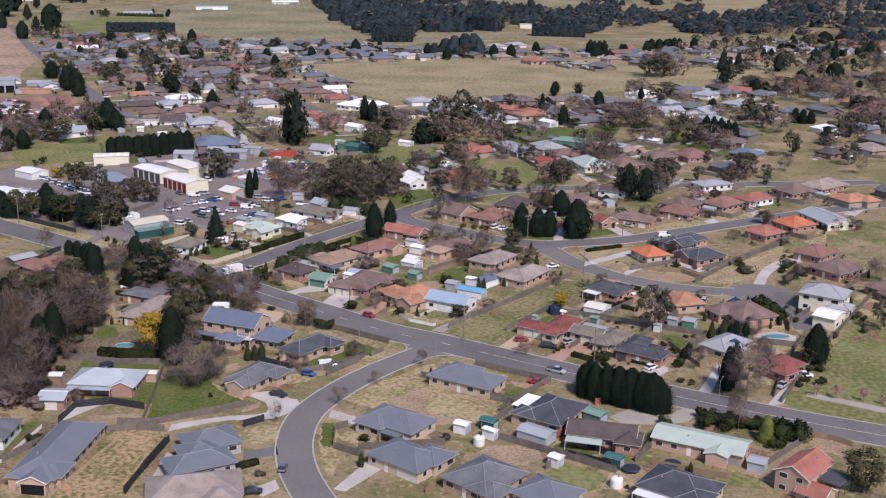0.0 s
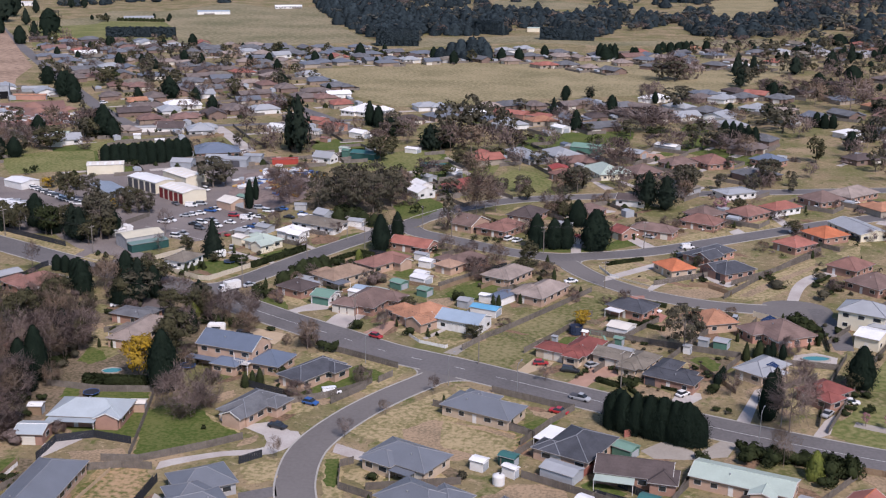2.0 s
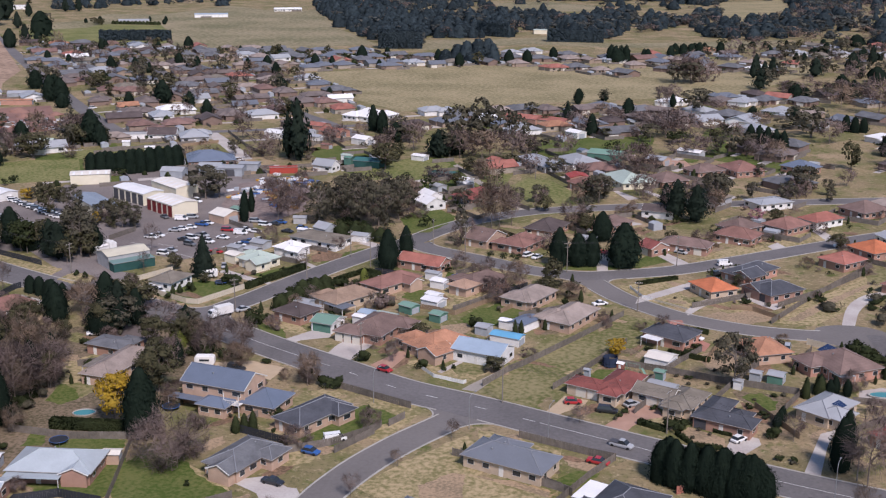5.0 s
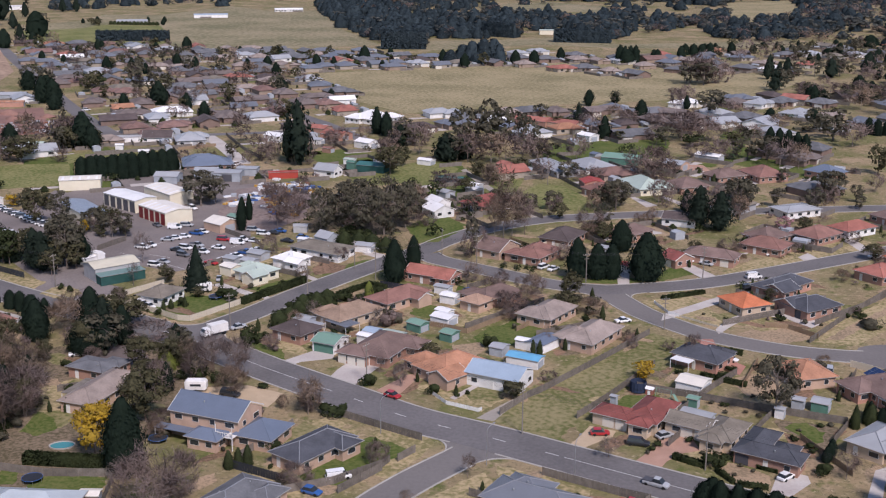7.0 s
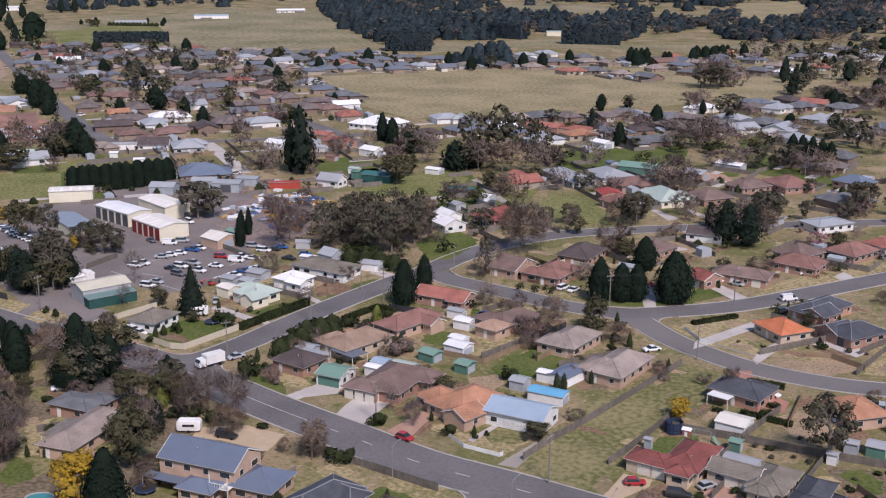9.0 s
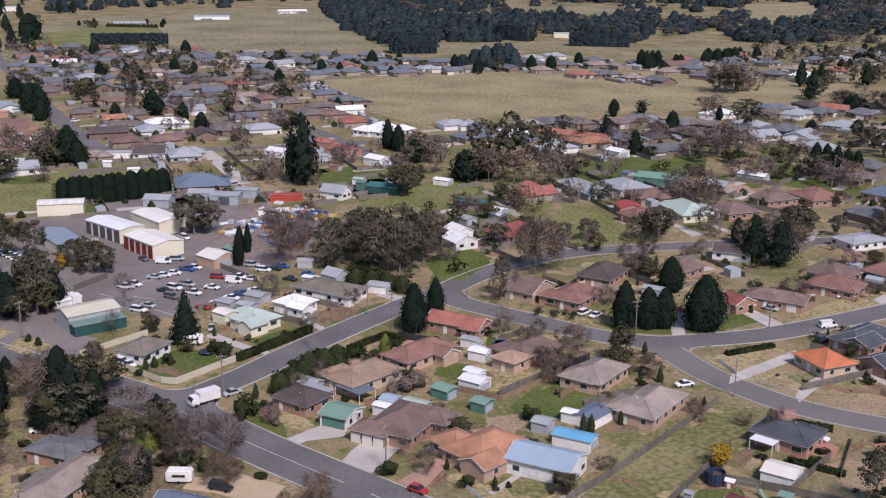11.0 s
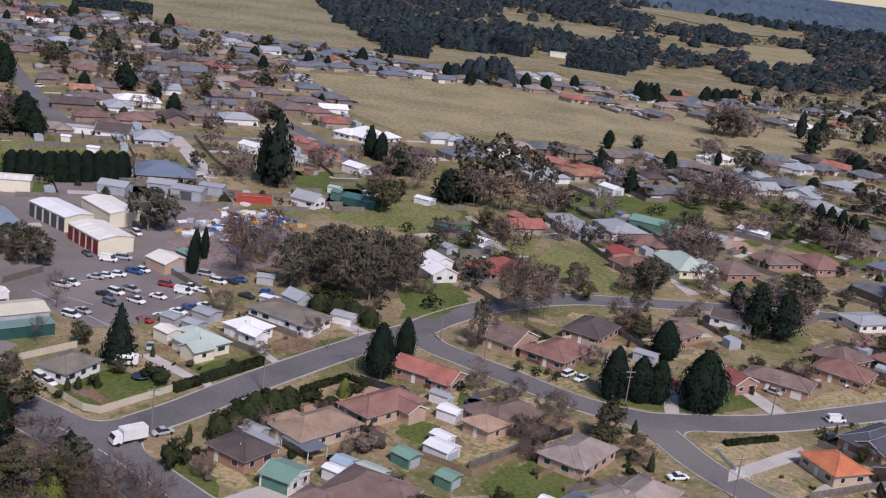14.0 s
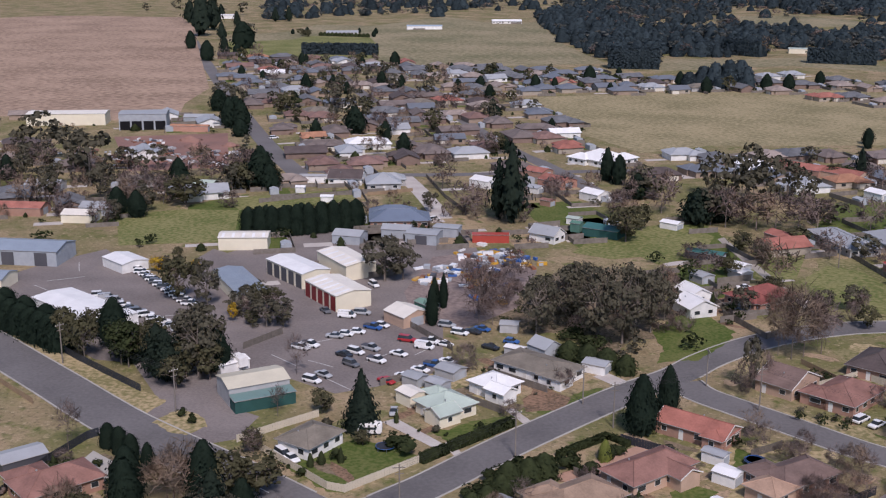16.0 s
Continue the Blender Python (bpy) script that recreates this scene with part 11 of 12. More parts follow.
far_house(-256.8, 706.5, 220, 8, 0.95)
far_house(-226.2, 690.3, 303, 2, 1.04)
far_house(-203.6, 653.0, 127, 2, 1.13)
far_house(-301.6, 729.7, 41, 2, 1.22)
far_house(-242.6, 606.5, 124, 2, 1.01)
far_house(-227.5, 598.3, 308, 2, 1.1)
far_house(-280.0, 575.2, 211, 7, 1.19)
far_house(-425.5, 766.8, 305, 1, 0.98)
far_house(-463.2, 813.2, 219, 10, 1.07)
far_house(-306.6, 876.7, 32, 8, 1.16)
far_house(-367.4, 874.4, 216, 0, 0.95)
far_house(-286.3, 894.7, 40, 0, 1.04)
far_house(-220.5, 898.2, 213, 10, 1.13)
far_house(-250.2, 890.8, 307, 1, 1.22)
far_house(-389.2, 819.7, 221, 0, 1.01)
far_house(-359.8, 804.3, 34, 8, 1.1)
far_house(-243.6, 701.7, 128, 3, 1.19)
far_house(-161.5, 859.8, 31, 1, 0.98)
far_house(-101.5, 881.4, 305, 6, 1.07)
far_house(-71.6, 859.6, 39, 4, 1.16)
far_house(-37.4, 850.9, 32, 6, 0.95)
far_house(-13.5, 891.6, 306, 8, 1.04)
far_house(4.0, 916.9, 334, 10, 1.13)
far_house(59.4, 965.5, 57, 1, 1.22)
far_house(-1.7, 976.8, 127, 4, 1.01)
far_house(-18.6, 839.1, 311, 0, 1.1)
far_house(32.0, 971.8, 238, 0, 1.19)
far_house(105.9, 927.8, 332, 4, 0.98)
far_house(58.5, 893.6, 145, 0, 1.07)
far_house(76.2, 929.9, 239, 8, 1.16)
far_house(-116.4, 956.2, 219, 5, 0.95)
far_house(-100.5, 974.3, 32, 5, 1.04)
far_house(-150.5, 928.7, 216, 10, 1.13)
far_house(-57.1, 867.5, 40, 0, 1.22)
far_house(-48.6, 916.0, 123, 8, 1.01)
far_house(11.8, 873.4, 61, 0, 1.1)
far_house(36.8, 913.2, 245, 0, 1.19)
far_house(41.6, 870.1, 328, 8, 0.98)
far_house(78.2, 889.7, 242, 6, 1.07)
far_house(-29.6, 920.6, 31, 5, 1.16)
far_house(19.2, 932.8, 149, 8, 0.95)
far_house(-124.9, 885.0, 309, 0, 1.04)
far_house(-89.9, 918.1, 212, 0, 1.13)
far_house(-65.4, 924.2, 306, 6, 1.22)
far_house(89.7, 881.8, 244, 0, 1.01)
far_house(-120.7, 634.3, 213, 5, 1.1)
far_house(-71.7, 652.8, 217, 0, 1.19)
far_house(-58.3, 654.7, 311, 2, 0.98)
far_house(-27.0, 673.0, 304, 10, 1.07)
far_house(-35.5, 663.5, 38, 2, 1.16)
far_house(-19.9, 621.3, 121, 7, 0.95)
far_house(-49.3, 599.2, 35, 11, 1.04)
far_house(-3.6, 635.8, 129, 2, 1.13)
far_house(-16.4, 588.1, 32, 0, 1.22)
far_house(12.9, 701.8, 60, 6, 1.01)
far_house(54.3, 711.4, 64, 5, 1.1)
far_house(42.2, 657.5, 57, 0, 1.19)
far_house(78.2, 735.0, 151, 4, 0.98)
far_house(72.9, 676.2, 245, 5, 1.07)
far_house(67.3, 721.2, 58, 0, 1.16)
far_house(-63.7, 484.9, 218, 4, 0.95)
far_house(91.1, 721.3, 325, 0, 1.04)
far_house(86.6, 669.9, 239, 8, 1.13)
far_house(50.2, 639.3, 63, 5, 1.22)
far_house(40.2, 709.5, 236, 2, 1.01)
far_house(4.5, 663.0, 330, 2, 1.1)
far_house(-10.7, 659.5, 220, 0, 1.19)
far_house(-43.7, 629.0, 33, 2, 0.98)
far_house(46.8, 555.6, 151, 7, 1.07)
far_house(58.4, 542.8, 65, 2, 1.16)
far_house(68.3, 568.4, 148, 0, 0.95)
far_house(15.0, 647.9, 62, 2, 1.04)
far_house(27.4, 668.2, 145, 5, 1.13)
far_house(-103.1, 626.7, 305, 0, 1.22)
far_house(-84.2, 642.7, 129, 8, 1.01)
far_house(24.8, 444.8, 326, 9, 1.1)
far_house(-341.2, 455.9, 306, 0, 1.19)
far_house(-311.0, 450.7, 130, 0, 0.98)
far_house(-473.0, 616.7, 213, 8, 1.07)
far_house(-276.7, 486.8, 37, 5, 1.16)
far_house(-258.7, 517.1, 221, 8, 0.95)
far_house(-400.8, 646.2, 304, 5, 1.04)
far_house(-367.0, 634.1, 128, 5, 1.13)

settle([(10, 395), (60, 440), (110, 480), (60, 535), (0, 480), (-20, 440)], 14, 0.5, (19, 25), 0.8, [2, 1, 4, 4, 1, 1, 1, 3, 2, 2, 1, 1], ("twiggy", "bare", "gum", "shrub"))
settle([(95, 300), (115, 340), (130, 400), (220, 380), (230, 300), (150, 250)], 15, 0.5, (22, 28), 0.8, None, ("gum", "bare", "shrub"))
settle([(-300, 440), (-262, 500), (-290, 540), (-420, 560), (-520, 560), (-480, 470), (-380, 420)], 11, 0.6, (20, 26), 0.9, [2, 1, 3, 2, 2, 3, 3, 3, 1, 3, 1, 1], ("gum", "bare", "twiggy", "gum"))
settle([(-260, 490), (-240, 515), (-150, 560), (-120, 590), (-110, 520), (-160, 500), (-200, 520)], 12, 0.3, (20, 26), 0.8, None, ("bare", "gum", "twiggy"))
settle([(-75, 470), (-110, 530), (-60, 580), (0, 555), (50, 530), (20, 440), (-50, 445)], 13, 0.3, (18, 24), 0.9, None, ("gum", "twiggy", "bare", "shrub", "conifer"))
settle([(100, 425), (170, 470), (280, 620), (400, 760), (520, 720), (300, 480), (180, 400)], 9, 0.55, (20, 27), 0.8, [3, 3, 4, 4, 1, 1, 1, 3, 2, 2, 2, 1], ("gum", "bare", "twiggy", "conifer"))
settle([(-120, 535), (-128, 610), (-138, 636), (-100, 655), (-35, 692), (60, 745), (130, 770), (260, 700), (150, 560), (110, 520), (60, 540), (0, 560), (-60, 590)], 7, 0.75, (17, 22), 0.8, [5, 4, 4, 2, 1, 3, 2, 3, 2, 3, 4, 1], ("gum", "bare", "twiggy", "shrub", "conifer", "olive", "bare"))
settle([(-265, 560), (-160, 605), (-185, 690), (-255, 805), (-300, 860), (-420, 960), (-560, 955), (-420, 750)], 5, 0.84, (16, 20), 1.0, [5, 4, 4, 3, 1, 2, 0.8, 4, 2, 4, 4, 1], ("shrub", "bare", "twiggy", "bare", "olive", "gum", "conifer"))
settle([(-470, 955), (-300, 860), (-255, 812), (-150, 860), (-40, 915), (40, 945), (20, 990), (-150, 935), (-300, 945)], 6, 0.9, (16, 19), 0.6, [6, 5, 2, 1, 0.6, 1, 0.4, 3, 4, 3, 5, 0], ("shrub", "shrub", "olive", "conifer"))
settle([(45, 950), (150, 900), (400, 1080), (520, 1300), (200, 1120), (20, 1010)], 8, 0.6, (22, 28), 0.7, [3, 2, 2, 1, 3, 4, 4, 1, 2, 2, 2, 2], ("conifer", "gum", "bare"))
settle([(150, 770), (260, 700), (420, 800), (520, 960), (330, 1010), (200, 900)], 10, 0.4, (22, 30), 1.0, None, ("gum", "conifer", "bare", "olive"))


def join_rest():
    """The houses past the ones that can be told apart, as one mesh."""
    verts, faces, mats, index = [], [], [], []
    for key, places in REST.items():
        for name, me, at in FAR[key]:
            if me.materials[0] not in mats:
                mats.append(me.materials[0])
            for m in places:
                m = m @ at if at is not None else m
                i = len(verts)
                verts += [tuple(m @ v.co) for v in me.vertices]
                faces += [tuple(i + k for k in p.vertices) for p in me.polygons]
                index += [mats.index(me.materials[0])] * len(me.polygons)
    me = bpy.data.meshes.new("distant_houses")
    me.from_pydata(verts, [], faces)
    for m in mats:
        me.materials.append(m)
    me.polygons.foreach_set("material_index", index)
    tagged(new("distant_houses", me), "rows of distant low houses with grey and red roofs", "houses", kind="stuff")


join_rest()


def yards():
    """Back fences, paths, sheds and low bushes round the houses of the far town, each kind as one mesh."""
    r = random.Random(77)
    fences, paths, lawns, soil, small = [], [], [], [], []
    for x, y in BUILT:
        if y < 395 or (x > 60 and y < 420):
            continue
        turn = radians((126 if x < 0 else 150) + r.uniform(-5, 5))
        u, v = Vector((math.cos(turn), math.sin(turn), 0)), Vector((-math.sin(turn), math.cos(turn), 0))
        c = Vector((x, y, 0))
        half, deep = r.uniform(9, 11), r.uniform(12, 16)
        s = r.choice((-1, 1))
        corners = [c - u * half + v * s * 2, c - u * half + v * s * deep, c + u * half + v * s * deep, c + u * half + v * s * 2]
        for a, b in zip(corners, corners[1:]):
            if r.random() < 0.8 and not near_road(*((a + b) / 2).xy, 8):
                fences.append((a, b, 0.06, r.choice((1.5, 1.7, 1.8))))
        if r.random() < 0.85 and not near_road(x, y, 16):
            a = c + v * s * 4 + u * r.uniform(-4, 4)
            (lawns if r.random() < 0.75 else soil).append((a, a + v * s * (deep - 5), r.uniform(3, half - 2), 0.03))
        if r.random() < 0.75:
            a = c - v * s * 6 + u * r.uniform(-5, 5)
            paths.append((a, a - v * s * r.uniform(8, 13), r.uniform(1.4, 2.4), 0.035))
        for _ in range(r.randrange(4, 9)):
            q = c + u * r.uniform(-half, half) + v * r.uniform(-deep, deep)
            if not in_open(q.x, q.y) and all((q.x - hx) ** 2 + (q.y - hy) ** 2 > 55 for hx, hy in BUILT) and not near_road(q.x, q.y, 6):
                h = r.choice((0.8, 1.2, 1.8, 2.6, 3.6))
                plant(r.choice(("shrub", "olivebush", "shrub", "twiggy", "maroonbush", "shrubcone")), q.x, q.y, h, h * r.uniform(0.8, 1.5))
        if r.random() < 0.55:
            q = c + u * r.uniform(-half + 2, half - 2) + v * s * (deep - 2.5)
            if all((q.x - hx) ** 2 + (q.y - hy) ** 2 > 70 for hx, hy in BUILT):
                small.append((q - u * r.uniform(1.3, 2.8), q + u * r.uniform(1.3, 2.8), r.uniform(1.2, 2.0), r.uniform(2.0, 2.5)))
    for name, items, material, label, category in (("back_fences", fences, "wood", "grey paling fences between far back yards", "fences"), ("house_paths", paths, "concrete", "pale concrete paths and driveways of the far town", "paths"), ("back_lawns", lawns, "lawn", "green back lawns of the far town", "lawns"), ("bare_yards", soil, "dirt", "bare earth yards of the far town", "yards"), ("far_sheds", small, "zinc_wall", "small grey metal sheds in far back yards", "sheds")):
        verts, faces = [], []
        for a, b, half, top in items:
            n = (b - a).normalized()
            w = Vector((-n.y, n.x, 0)) * half
            i = len(verts)
            ridge = 0.5 if name == "far_sheds" else 0.0
            for z in (-0.1, top):
                verts += [(p.x, p.y, z) for p in (a - w, b - w, b + w, a + w)]
            verts += [(a.x, a.y, top + ridge), (b.x, b.y, top + ridge)]
            faces += [(i, i + 1, i + 5, i + 4), (i + 2, i + 3, i + 7, i + 6), (i + 1, i + 2, i + 6, i + 5), (i + 3, i, i + 4, i + 7)]
            faces += [(i + 4, i + 5, i + 9, i + 8), (i + 7, i + 8, i + 9, i + 6), (i + 4, i + 8, i + 7, i + 7), (i + 5, i + 6, i + 9, i + 9)] if ridge else [(i + 4, i + 5, i + 6, i + 7)]
        faces = [tuple(dict.fromkeys(f)) for f in faces]
        tagged(raw(name, verts, faces, material), label, category, kind="stuff")


yards()


# ---- far woods, hedges and hills ----
CLEARINGS = [
    [(-69, 2472), (61, 2555), (130, 2300), (230, 2300), (205, 1960), (85, 1860), (60, 1930), (-30, 1930)],
    [(86, 1716), (186, 1815), (165, 1500), (120, 1370), (72, 1370)],
    [(-25, 1150), (37, 1307), (52, 1050), (4, 1050)],
    [(-150, 1660), (-75, 1650), (-70, 1360), (-130, 1330)],
    [(-20, 1560), (60, 1500), (40, 1380), (-30, 1420)],
]


def grove(poly, n, seed, kinds, weights, tall, slim=0.85):
    """Far trees that stand close, inside a stretch of the plan."""
    r = random.Random(seed)
    xs, ys = [p[0] for p in poly], [p[1] for p in poly]
    made = 0
    while made < n:
        x, y = r.uniform(min(xs), max(xs)), r.uniform(min(ys), max(ys))
        if not inside(x, y, poly):
            continue
        made += 1
        if any(inside(x, y, p) for p in CLEARINGS):
            continue
        k = r.choices(kinds, weights)[0]
        h = r.uniform(*tall) * (0.8 + 0.5 * noise.noise((x / 45, y / 45, seed))) * (0.8 if k in ("bare", "fargum") else 1.0)
        plant(k, x, y, h * 0.88, h * slim * r.uniform(1.0, 1.7) * (1.3 if k in ("bare", "fargum") else 1.0))



def row(a, b, step, h, w, kind="farpine", depth=1, back=(0, 0)):
    n = max(1, int(math.dist(a, b) / step))
    for d in range(depth):
        for k in range(n + 1):
            f = k / n
            plant(kind, a[0] + (b[0] - a[0]) * f + back[0] * d, a[1] + (b[1] - a[1]) * f + back[1] * d, h * (1 + 0.06 * math.sin(k * 2.3 + d)), w)


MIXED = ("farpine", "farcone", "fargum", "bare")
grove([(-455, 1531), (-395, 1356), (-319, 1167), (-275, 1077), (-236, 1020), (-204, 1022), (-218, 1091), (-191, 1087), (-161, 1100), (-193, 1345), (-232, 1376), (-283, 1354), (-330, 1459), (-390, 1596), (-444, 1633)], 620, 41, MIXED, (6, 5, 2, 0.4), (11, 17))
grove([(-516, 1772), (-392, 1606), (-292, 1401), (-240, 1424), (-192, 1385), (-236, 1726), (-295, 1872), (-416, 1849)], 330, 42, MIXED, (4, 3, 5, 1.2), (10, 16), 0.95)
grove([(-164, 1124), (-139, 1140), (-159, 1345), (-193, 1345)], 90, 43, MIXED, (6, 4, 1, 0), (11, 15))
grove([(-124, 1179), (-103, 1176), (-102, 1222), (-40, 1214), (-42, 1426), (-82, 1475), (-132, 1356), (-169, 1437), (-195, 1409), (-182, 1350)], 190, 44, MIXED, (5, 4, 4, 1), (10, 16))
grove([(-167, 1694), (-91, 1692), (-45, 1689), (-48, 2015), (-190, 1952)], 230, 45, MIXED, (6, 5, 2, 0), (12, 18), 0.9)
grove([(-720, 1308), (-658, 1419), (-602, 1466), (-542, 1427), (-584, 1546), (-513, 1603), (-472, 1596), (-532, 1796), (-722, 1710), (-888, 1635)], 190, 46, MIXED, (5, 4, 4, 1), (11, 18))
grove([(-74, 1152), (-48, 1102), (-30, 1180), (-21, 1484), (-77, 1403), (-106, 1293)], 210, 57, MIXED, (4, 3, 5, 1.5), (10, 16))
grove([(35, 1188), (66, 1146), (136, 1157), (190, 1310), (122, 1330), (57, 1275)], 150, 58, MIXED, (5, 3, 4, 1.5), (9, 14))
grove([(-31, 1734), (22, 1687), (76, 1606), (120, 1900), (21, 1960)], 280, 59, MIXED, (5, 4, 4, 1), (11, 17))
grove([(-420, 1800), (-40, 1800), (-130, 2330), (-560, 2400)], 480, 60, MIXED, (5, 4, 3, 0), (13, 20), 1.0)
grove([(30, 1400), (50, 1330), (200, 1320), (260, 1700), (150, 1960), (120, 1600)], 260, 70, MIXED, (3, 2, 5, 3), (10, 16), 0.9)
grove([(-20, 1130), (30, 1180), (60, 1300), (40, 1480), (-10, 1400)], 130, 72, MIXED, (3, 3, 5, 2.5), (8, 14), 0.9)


grove([(-150, 1480), (-40, 1230), (40, 1200), (150, 1260), (330, 1600), (420, 2300), (200, 2480), (-260, 2480), (-330, 1960), (-230, 1740)], 700, 85, MIXED, (2, 2, 8, 4), (10, 17), 0.9)
TOWNWOOD = ("conifer", "pinebig", "gum", "bare", "twiggy", "olive")
grove([(-16, 1247), (8, 1390), (73, 1538), (206, 1630), (341, 1680), (256, 1205), (178, 1156), (114, 1113), (61, 1142), (4, 1185)], 230, 81, MIXED, (3, 3, 5, 4), (9, 15), 0.9)
grove([(63, 1119), (113, 1102), (176, 1144), (251, 1179), (194, 859), (154, 832), (125, 863), (124, 937), (73, 1027)], 160, 82, TOWNWOOD, (3, 2, 4, 5, 3, 2), (6, 12), 0.75)
grove([(78, 780), (116, 821), (152, 816), (191, 842), (152, 624), (111, 613), (82, 678)], 165, 83, TOWNWOOD, (2, 2, 4, 6, 4, 2), (6, 12), 0.8)
grove([(-7, 715), (38, 740), (84, 714), (111, 613), (98, 550), (50, 580), (2, 635)], 70, 84, TOWNWOOD, (2, 1, 4, 6, 4, 2), (6, 11), 0.85)


def windbreak(a, b, h, w):
    """A tall hedge of old cypresses cut to a wall: a lumpy body under a coat of leaf sprays."""
    rng = np.random.default_rng(int(abs(a[0])))
    length = math.dist(a, b)
    n = int(length * (2 * h + w) * 1.1)
    x, s = rng.uniform(0, length, n), rng.uniform(0, 2 * h + w, n)
    side = np.where(s < h, -1, np.where(s > h + w, 1, 0))
    bulge = 0.5 * np.sin(x * 0.9) + 0.35 * np.sin(x * 2.3 + 1)
    y = np.where(side == 0, s - h - w / 2, side * (w / 2 + 0.4 * bulge)) + rng.normal(size=n) * 0.2
    z = np.where(side == 0, h + 0.7 * bulge, np.where(s < h, s, s - h - w)) + rng.normal(size=n) * 0.25
    out = np.stack([np.zeros(n), side, np.where(side == 0, 1.0, 0.25)], 1)
    body = np.array([(px, py, pz) for px in (0, length) for py, pz in ((-w / 2 + 0.3, 0), (w / 2 - 0.3, 0), (w / 2 - 0.5, h - 0.6), (-w / 2 + 0.5, h - 0.6))])
    quads = np.array([(0, 1, 5, 4), (1, 2, 6, 5), (2, 3, 7, 6), (3, 0, 4, 7), (0, 3, 2, 1), (4, 5, 6, 7)])
    # Leaf colour includes the bluish haze tint of the far woods.
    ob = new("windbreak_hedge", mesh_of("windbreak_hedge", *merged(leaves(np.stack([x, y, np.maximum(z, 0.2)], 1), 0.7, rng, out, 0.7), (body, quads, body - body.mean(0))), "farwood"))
    ob.matrix_basis = pose(a[0], a[1], rise_at(*a), 0, 0, math.degrees(math.atan2(b[1] - a[1], b[0] - a[0])))
    tagged(ob, "tall dark green windbreak hedge beside a paddock", "hedge", "windbreak hedges")


windbreak((-236, 985), (-199, 994), 15, 14)
windbreak((-98, 1083), (-46, 1085), 11.5, 10)
windbreak((-168, 1130), (-135, 1115), 13, 12)
row((-566, 1158), (-516, 1160), 4.0, 4.0, 5, "hedge")
row((-585, 1150), (-570, 1140), 5.0, 7.0, 8, "olive")
for x, y, h in ((-512, 1166, 7), (-581, 1158, 9), (-600, 1163, 6), (-525, 1200, 7), (-545, 1203, 6)):
    plant("conifer", x, y, h, h * 0.6)
windbreak((-498, 989), (-436, 1005), 9.0, 8)
row((-33, 920), (-21, 919), 3.5, 13, 6, "hedgecone", depth=3, back=(0, 5))
for x, y, h, w in ((-160, 893, 10, 13), (-151, 897, 14, 15), (-143, 892, 17, 15), (-134, 893, 19, 17), (-127, 897, 19, 16), (-122, 893, 15, 12), (-139, 886, 9, 13)):
    plant("farpine", x, y, h, w)
for x, y in [(18, 1010), (25, 1008), (34, 1014), (43, 1020)]:
    plant("conifer", x, y, 9, 7)
for x, y in [(18, 812), (23, 808), (28, 810), (35, 816), (27, 851)]:
    plant("bare", x, y, 17, 15)
    plant("twiggy", x + 6, y + 4, 11, 11)
for x, y in [(74, 868), (76, 821), (84, 850)]:
    plant("pinebig", x, y, 15, 11)
for x, y in [(94, 867), (105, 869), (116, 872), (123, 874)]:
    plant("gum", x, y, 12, 11)
for x, y in [(-634, 1084), (-788, 1336), (-701, 1225), (-702, 1312), (-687, 1317), (-550, 951)]:
    plant("pinebig", x, y, 17, 13)
plant("pale", -130, 1117, 17, 17)
plant("gum", -578, 1033, 20, 21)
for x, y in [(-355, 759), (-326, 725), (-412, 718), (-398, 708), (-387, 698), (-331, 794), (-299, 772), (-367, 834), (-353, 827)]:
    plant("gum", x, y, 12, 11)
grove([(-311, 895), (-205, 903), (-205, 917), (-311, 908)], 90, 47, ("shrub", "fargum", "gumgreen"), (3, 1, 2), (4, 6), 1.0)
grove([(-311, 870), (-205, 880), (-205, 890), (-311, 885)], 30, 48, ("shrub", "fargum"), (3, 2), (3, 6), 1.0)
grove([(200, 1050), (420, 1100), (620, 1500), (330, 1600), (210, 1300)], 200, 50, MIXED, (4, 3, 4, 2), (10, 16), 0.9)
grove([(150, 1960), (260, 1700), (620, 1560), (900, 2300), (300, 2350), (210, 2090)], 560, 53, MIXED, (5, 4, 4, 0.6), (12, 19), 1.0)
grove([(-560, 2400), (-130, 2380), (30, 2520), (230, 2280), (900, 2350), (1000, 2560), (-600, 2560)], 420, 54, MIXED, (6, 5, 2, 0), (14, 21), 1.1)
for x, y, h in ((-905, 1418, 17), (-936, 1395, 12), (-792, 1395, 16)):
    plant("gum", x, y, h, h * 0.95)
grow_all()


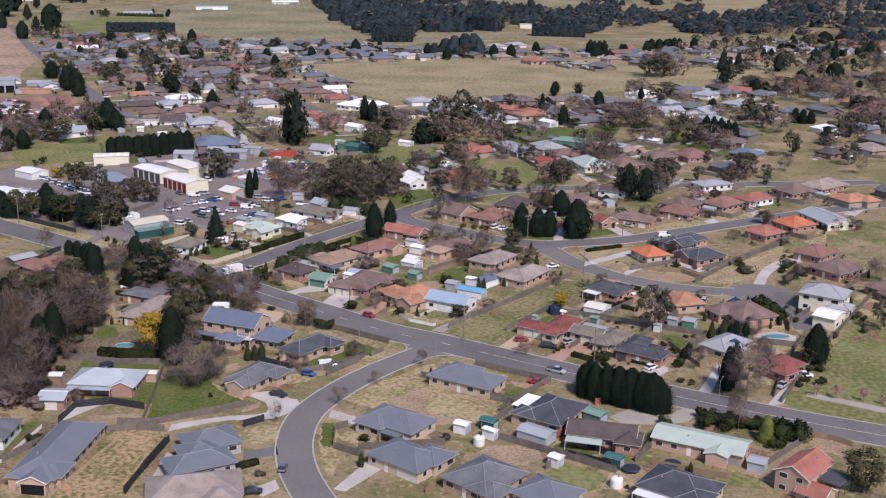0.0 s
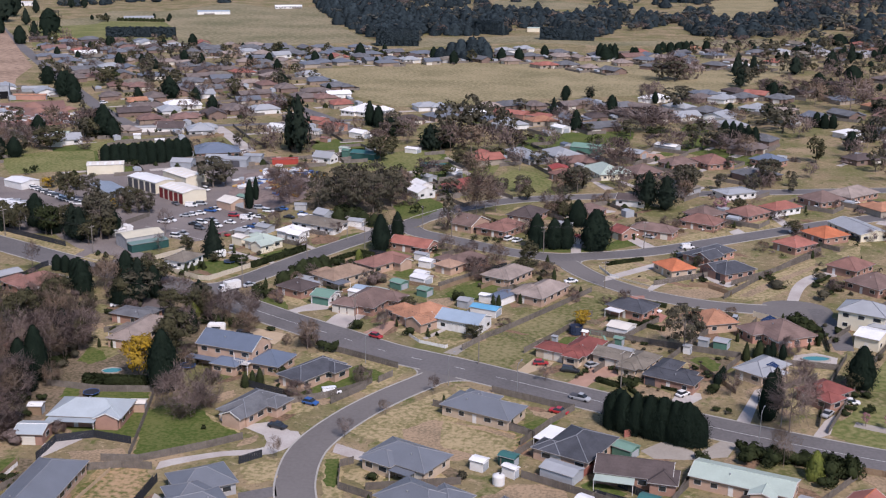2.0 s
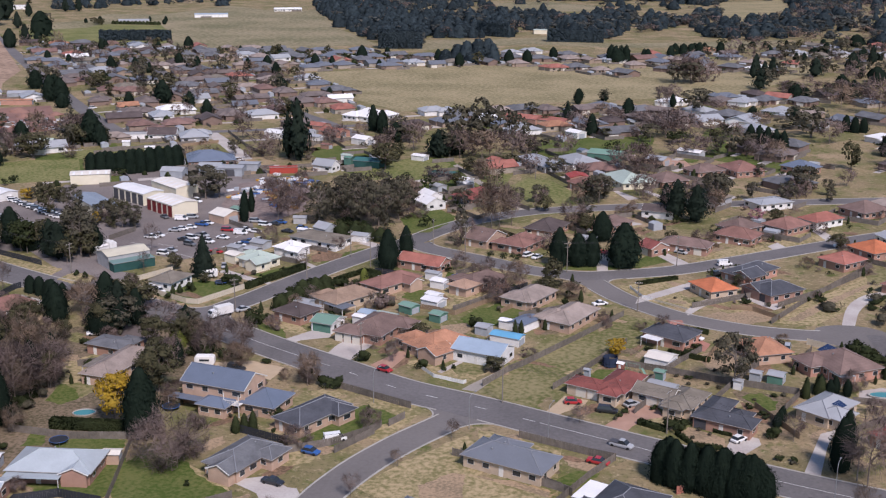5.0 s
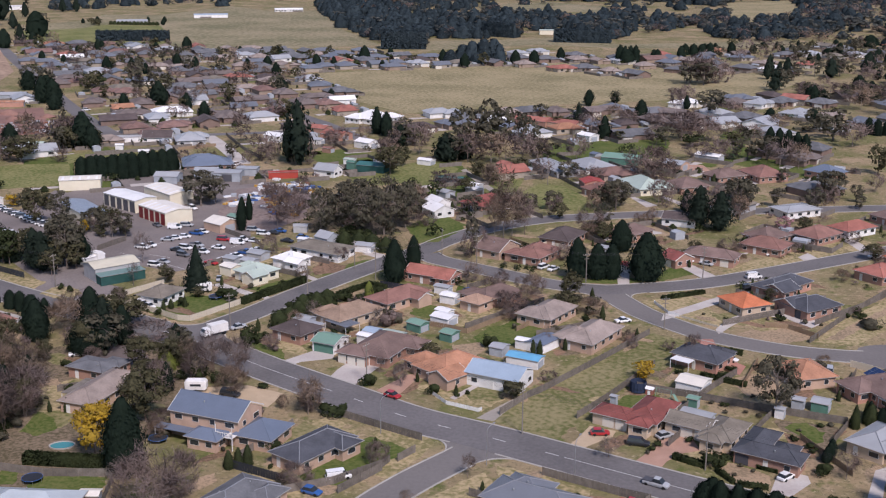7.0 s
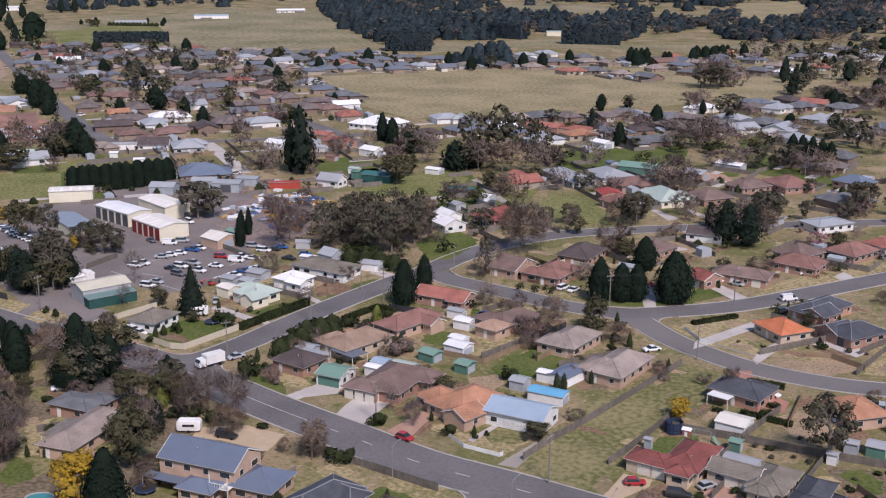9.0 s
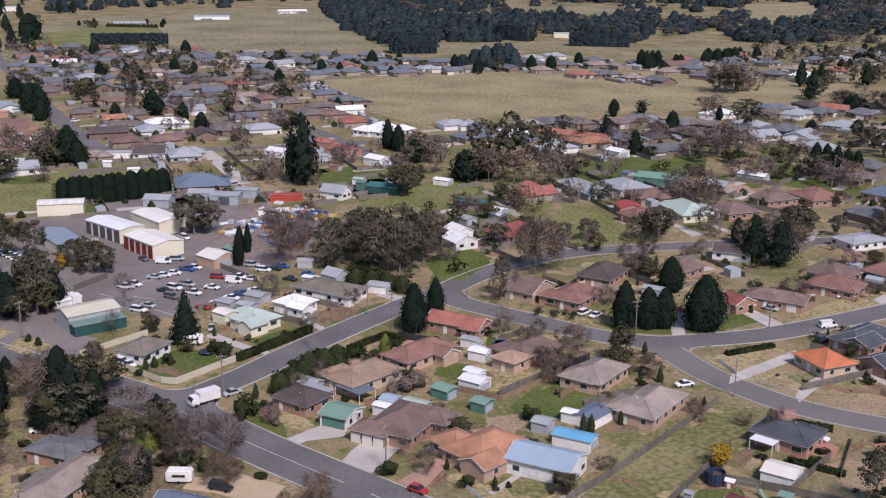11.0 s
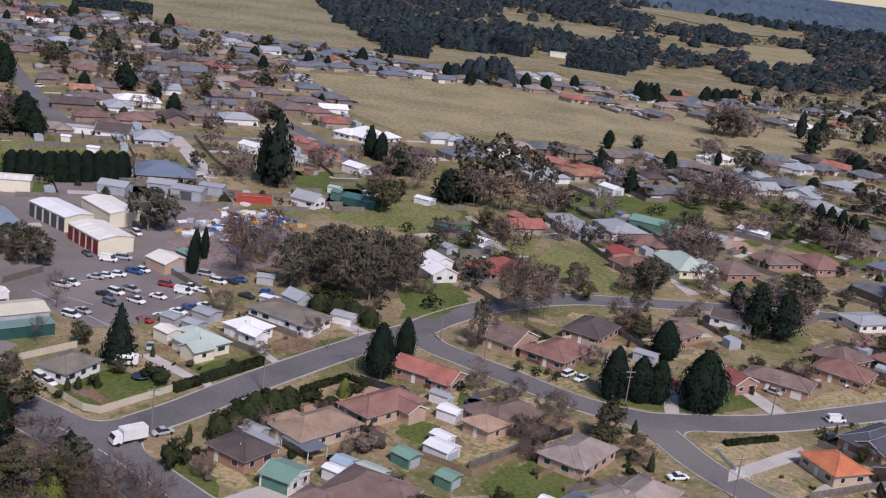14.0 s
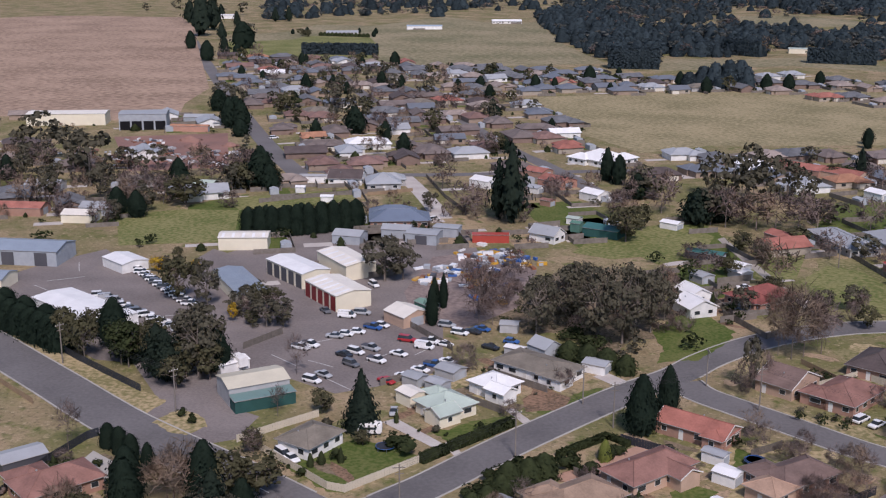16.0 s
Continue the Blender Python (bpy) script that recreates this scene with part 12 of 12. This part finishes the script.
def hills():
    """A low wooded range that closes the view."""
    rng = np.random.default_rng(8)
    nx, ny = 480, 70
    verts, faces = [], []
    for j in range(ny):
        f = j / (ny - 1)
        for i in range(nx):
            x, y = -1100 + 2600 * i / (nx - 1), 2500 + 2150 * f
            up = math.sin(math.pi * min(1.0, f * 0.92 + 0.02)) ** 0.8
            z = 4 + up * (33 + 9 * noise.noise((x / 1500, y / 1500, 2.0)) + 6 * noise.noise((x / 420, y / 700, 5.0))) + (rng.uniform(0, 8) if 0 < j < ny - 1 else -14)
            verts.append((x + rng.uniform(-3, 3), y + rng.uniform(-14, 14), z))
    for j in range(ny - 1):
        for i in range(nx - 1):
            k = j * nx + i
            faces.append((k, k + 1, k + nx + 1, k + nx))
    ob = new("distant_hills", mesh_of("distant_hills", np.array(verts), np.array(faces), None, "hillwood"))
    tagged(ob, "low wooded hills on the horizon, tinted blue for haze", "hills", kind="structure")


hills()


def pool(x, y, a, b, turn, h, label):
    """A pool with its rim, water a hand below the edge."""
    e = empty("swimming_pool", pose(x, y, 0, 0, 0, turn), label, "pool")
    n = 28
    ring_of = lambda f, z: [(a * f * math.cos(k * math.tau / n), b * f * math.sin(k * math.tau / n), z) for k in range(n)]
    rows = [ring_of(1.0, -0.1), ring_of(1.03, h), ring_of(0.93, h), ring_of(0.92, h - 0.2)]
    verts = [v for r in rows for v in r]
    raw("rim", verts, [(j * n + k, j * n + (k + 1) % n, (j + 1) * n + (k + 1) % n, (j + 1) * n + k) for j in range(3) for k in range(n)], "kerb", e)
    raw("water", ring_of(0.925, h - 0.16), [tuple(range(n))], "water", e)


pool(-117.6, 210.4, 2.5, 1.8, 15, 0.3, "oval pool of turquoise water in a walled garden")
pool(56.6, 254.4, 3.8, 1.9, 10, 0.5, "long oval pool of turquoise water beside a house")
pool(8.0, 519.0, 4.6, 2.6, 15, 0.12, "in-ground pool of blue water in a paved yard")
patch("pool_surround", [(-1, 517), (2, 526), (17, 527), (20, 514), (8, 511)], 0.04, "paving", "pink paved surround of a pool", "paving")


def solar_panel(x, y, z, turn, tilt, n, m):
    e = empty("solar_panel", pose(x, y, z, tilt, 0, turn), "dark blue solar panel array on a tiled roof", "solar panel", "solar panels")
    part("frame", boxes((-n * 0.55, -m * 0.85, 0, n * 0.55, m * 0.85, 0.05)), "galv", e)
    for i in range(n):
        for j in range(m):
            p = new("cell_panel", cached("cell", "cell_panel", lambda: boxes((0.03, 0.03, 0.045, 1.07, 1.67, 0.075)), "solar"))
            p.parent, p.matrix_basis = e, Matrix.Translation((-n * 0.55 + i * 1.1, -m * 0.85 + j * 1.7, 0))


solar_panel(46.6, 272.6, 3.75, -58, 19, 5, 2)
solar_panel(43.6, 239.2, 3.7, 53, 19, 3, 2)
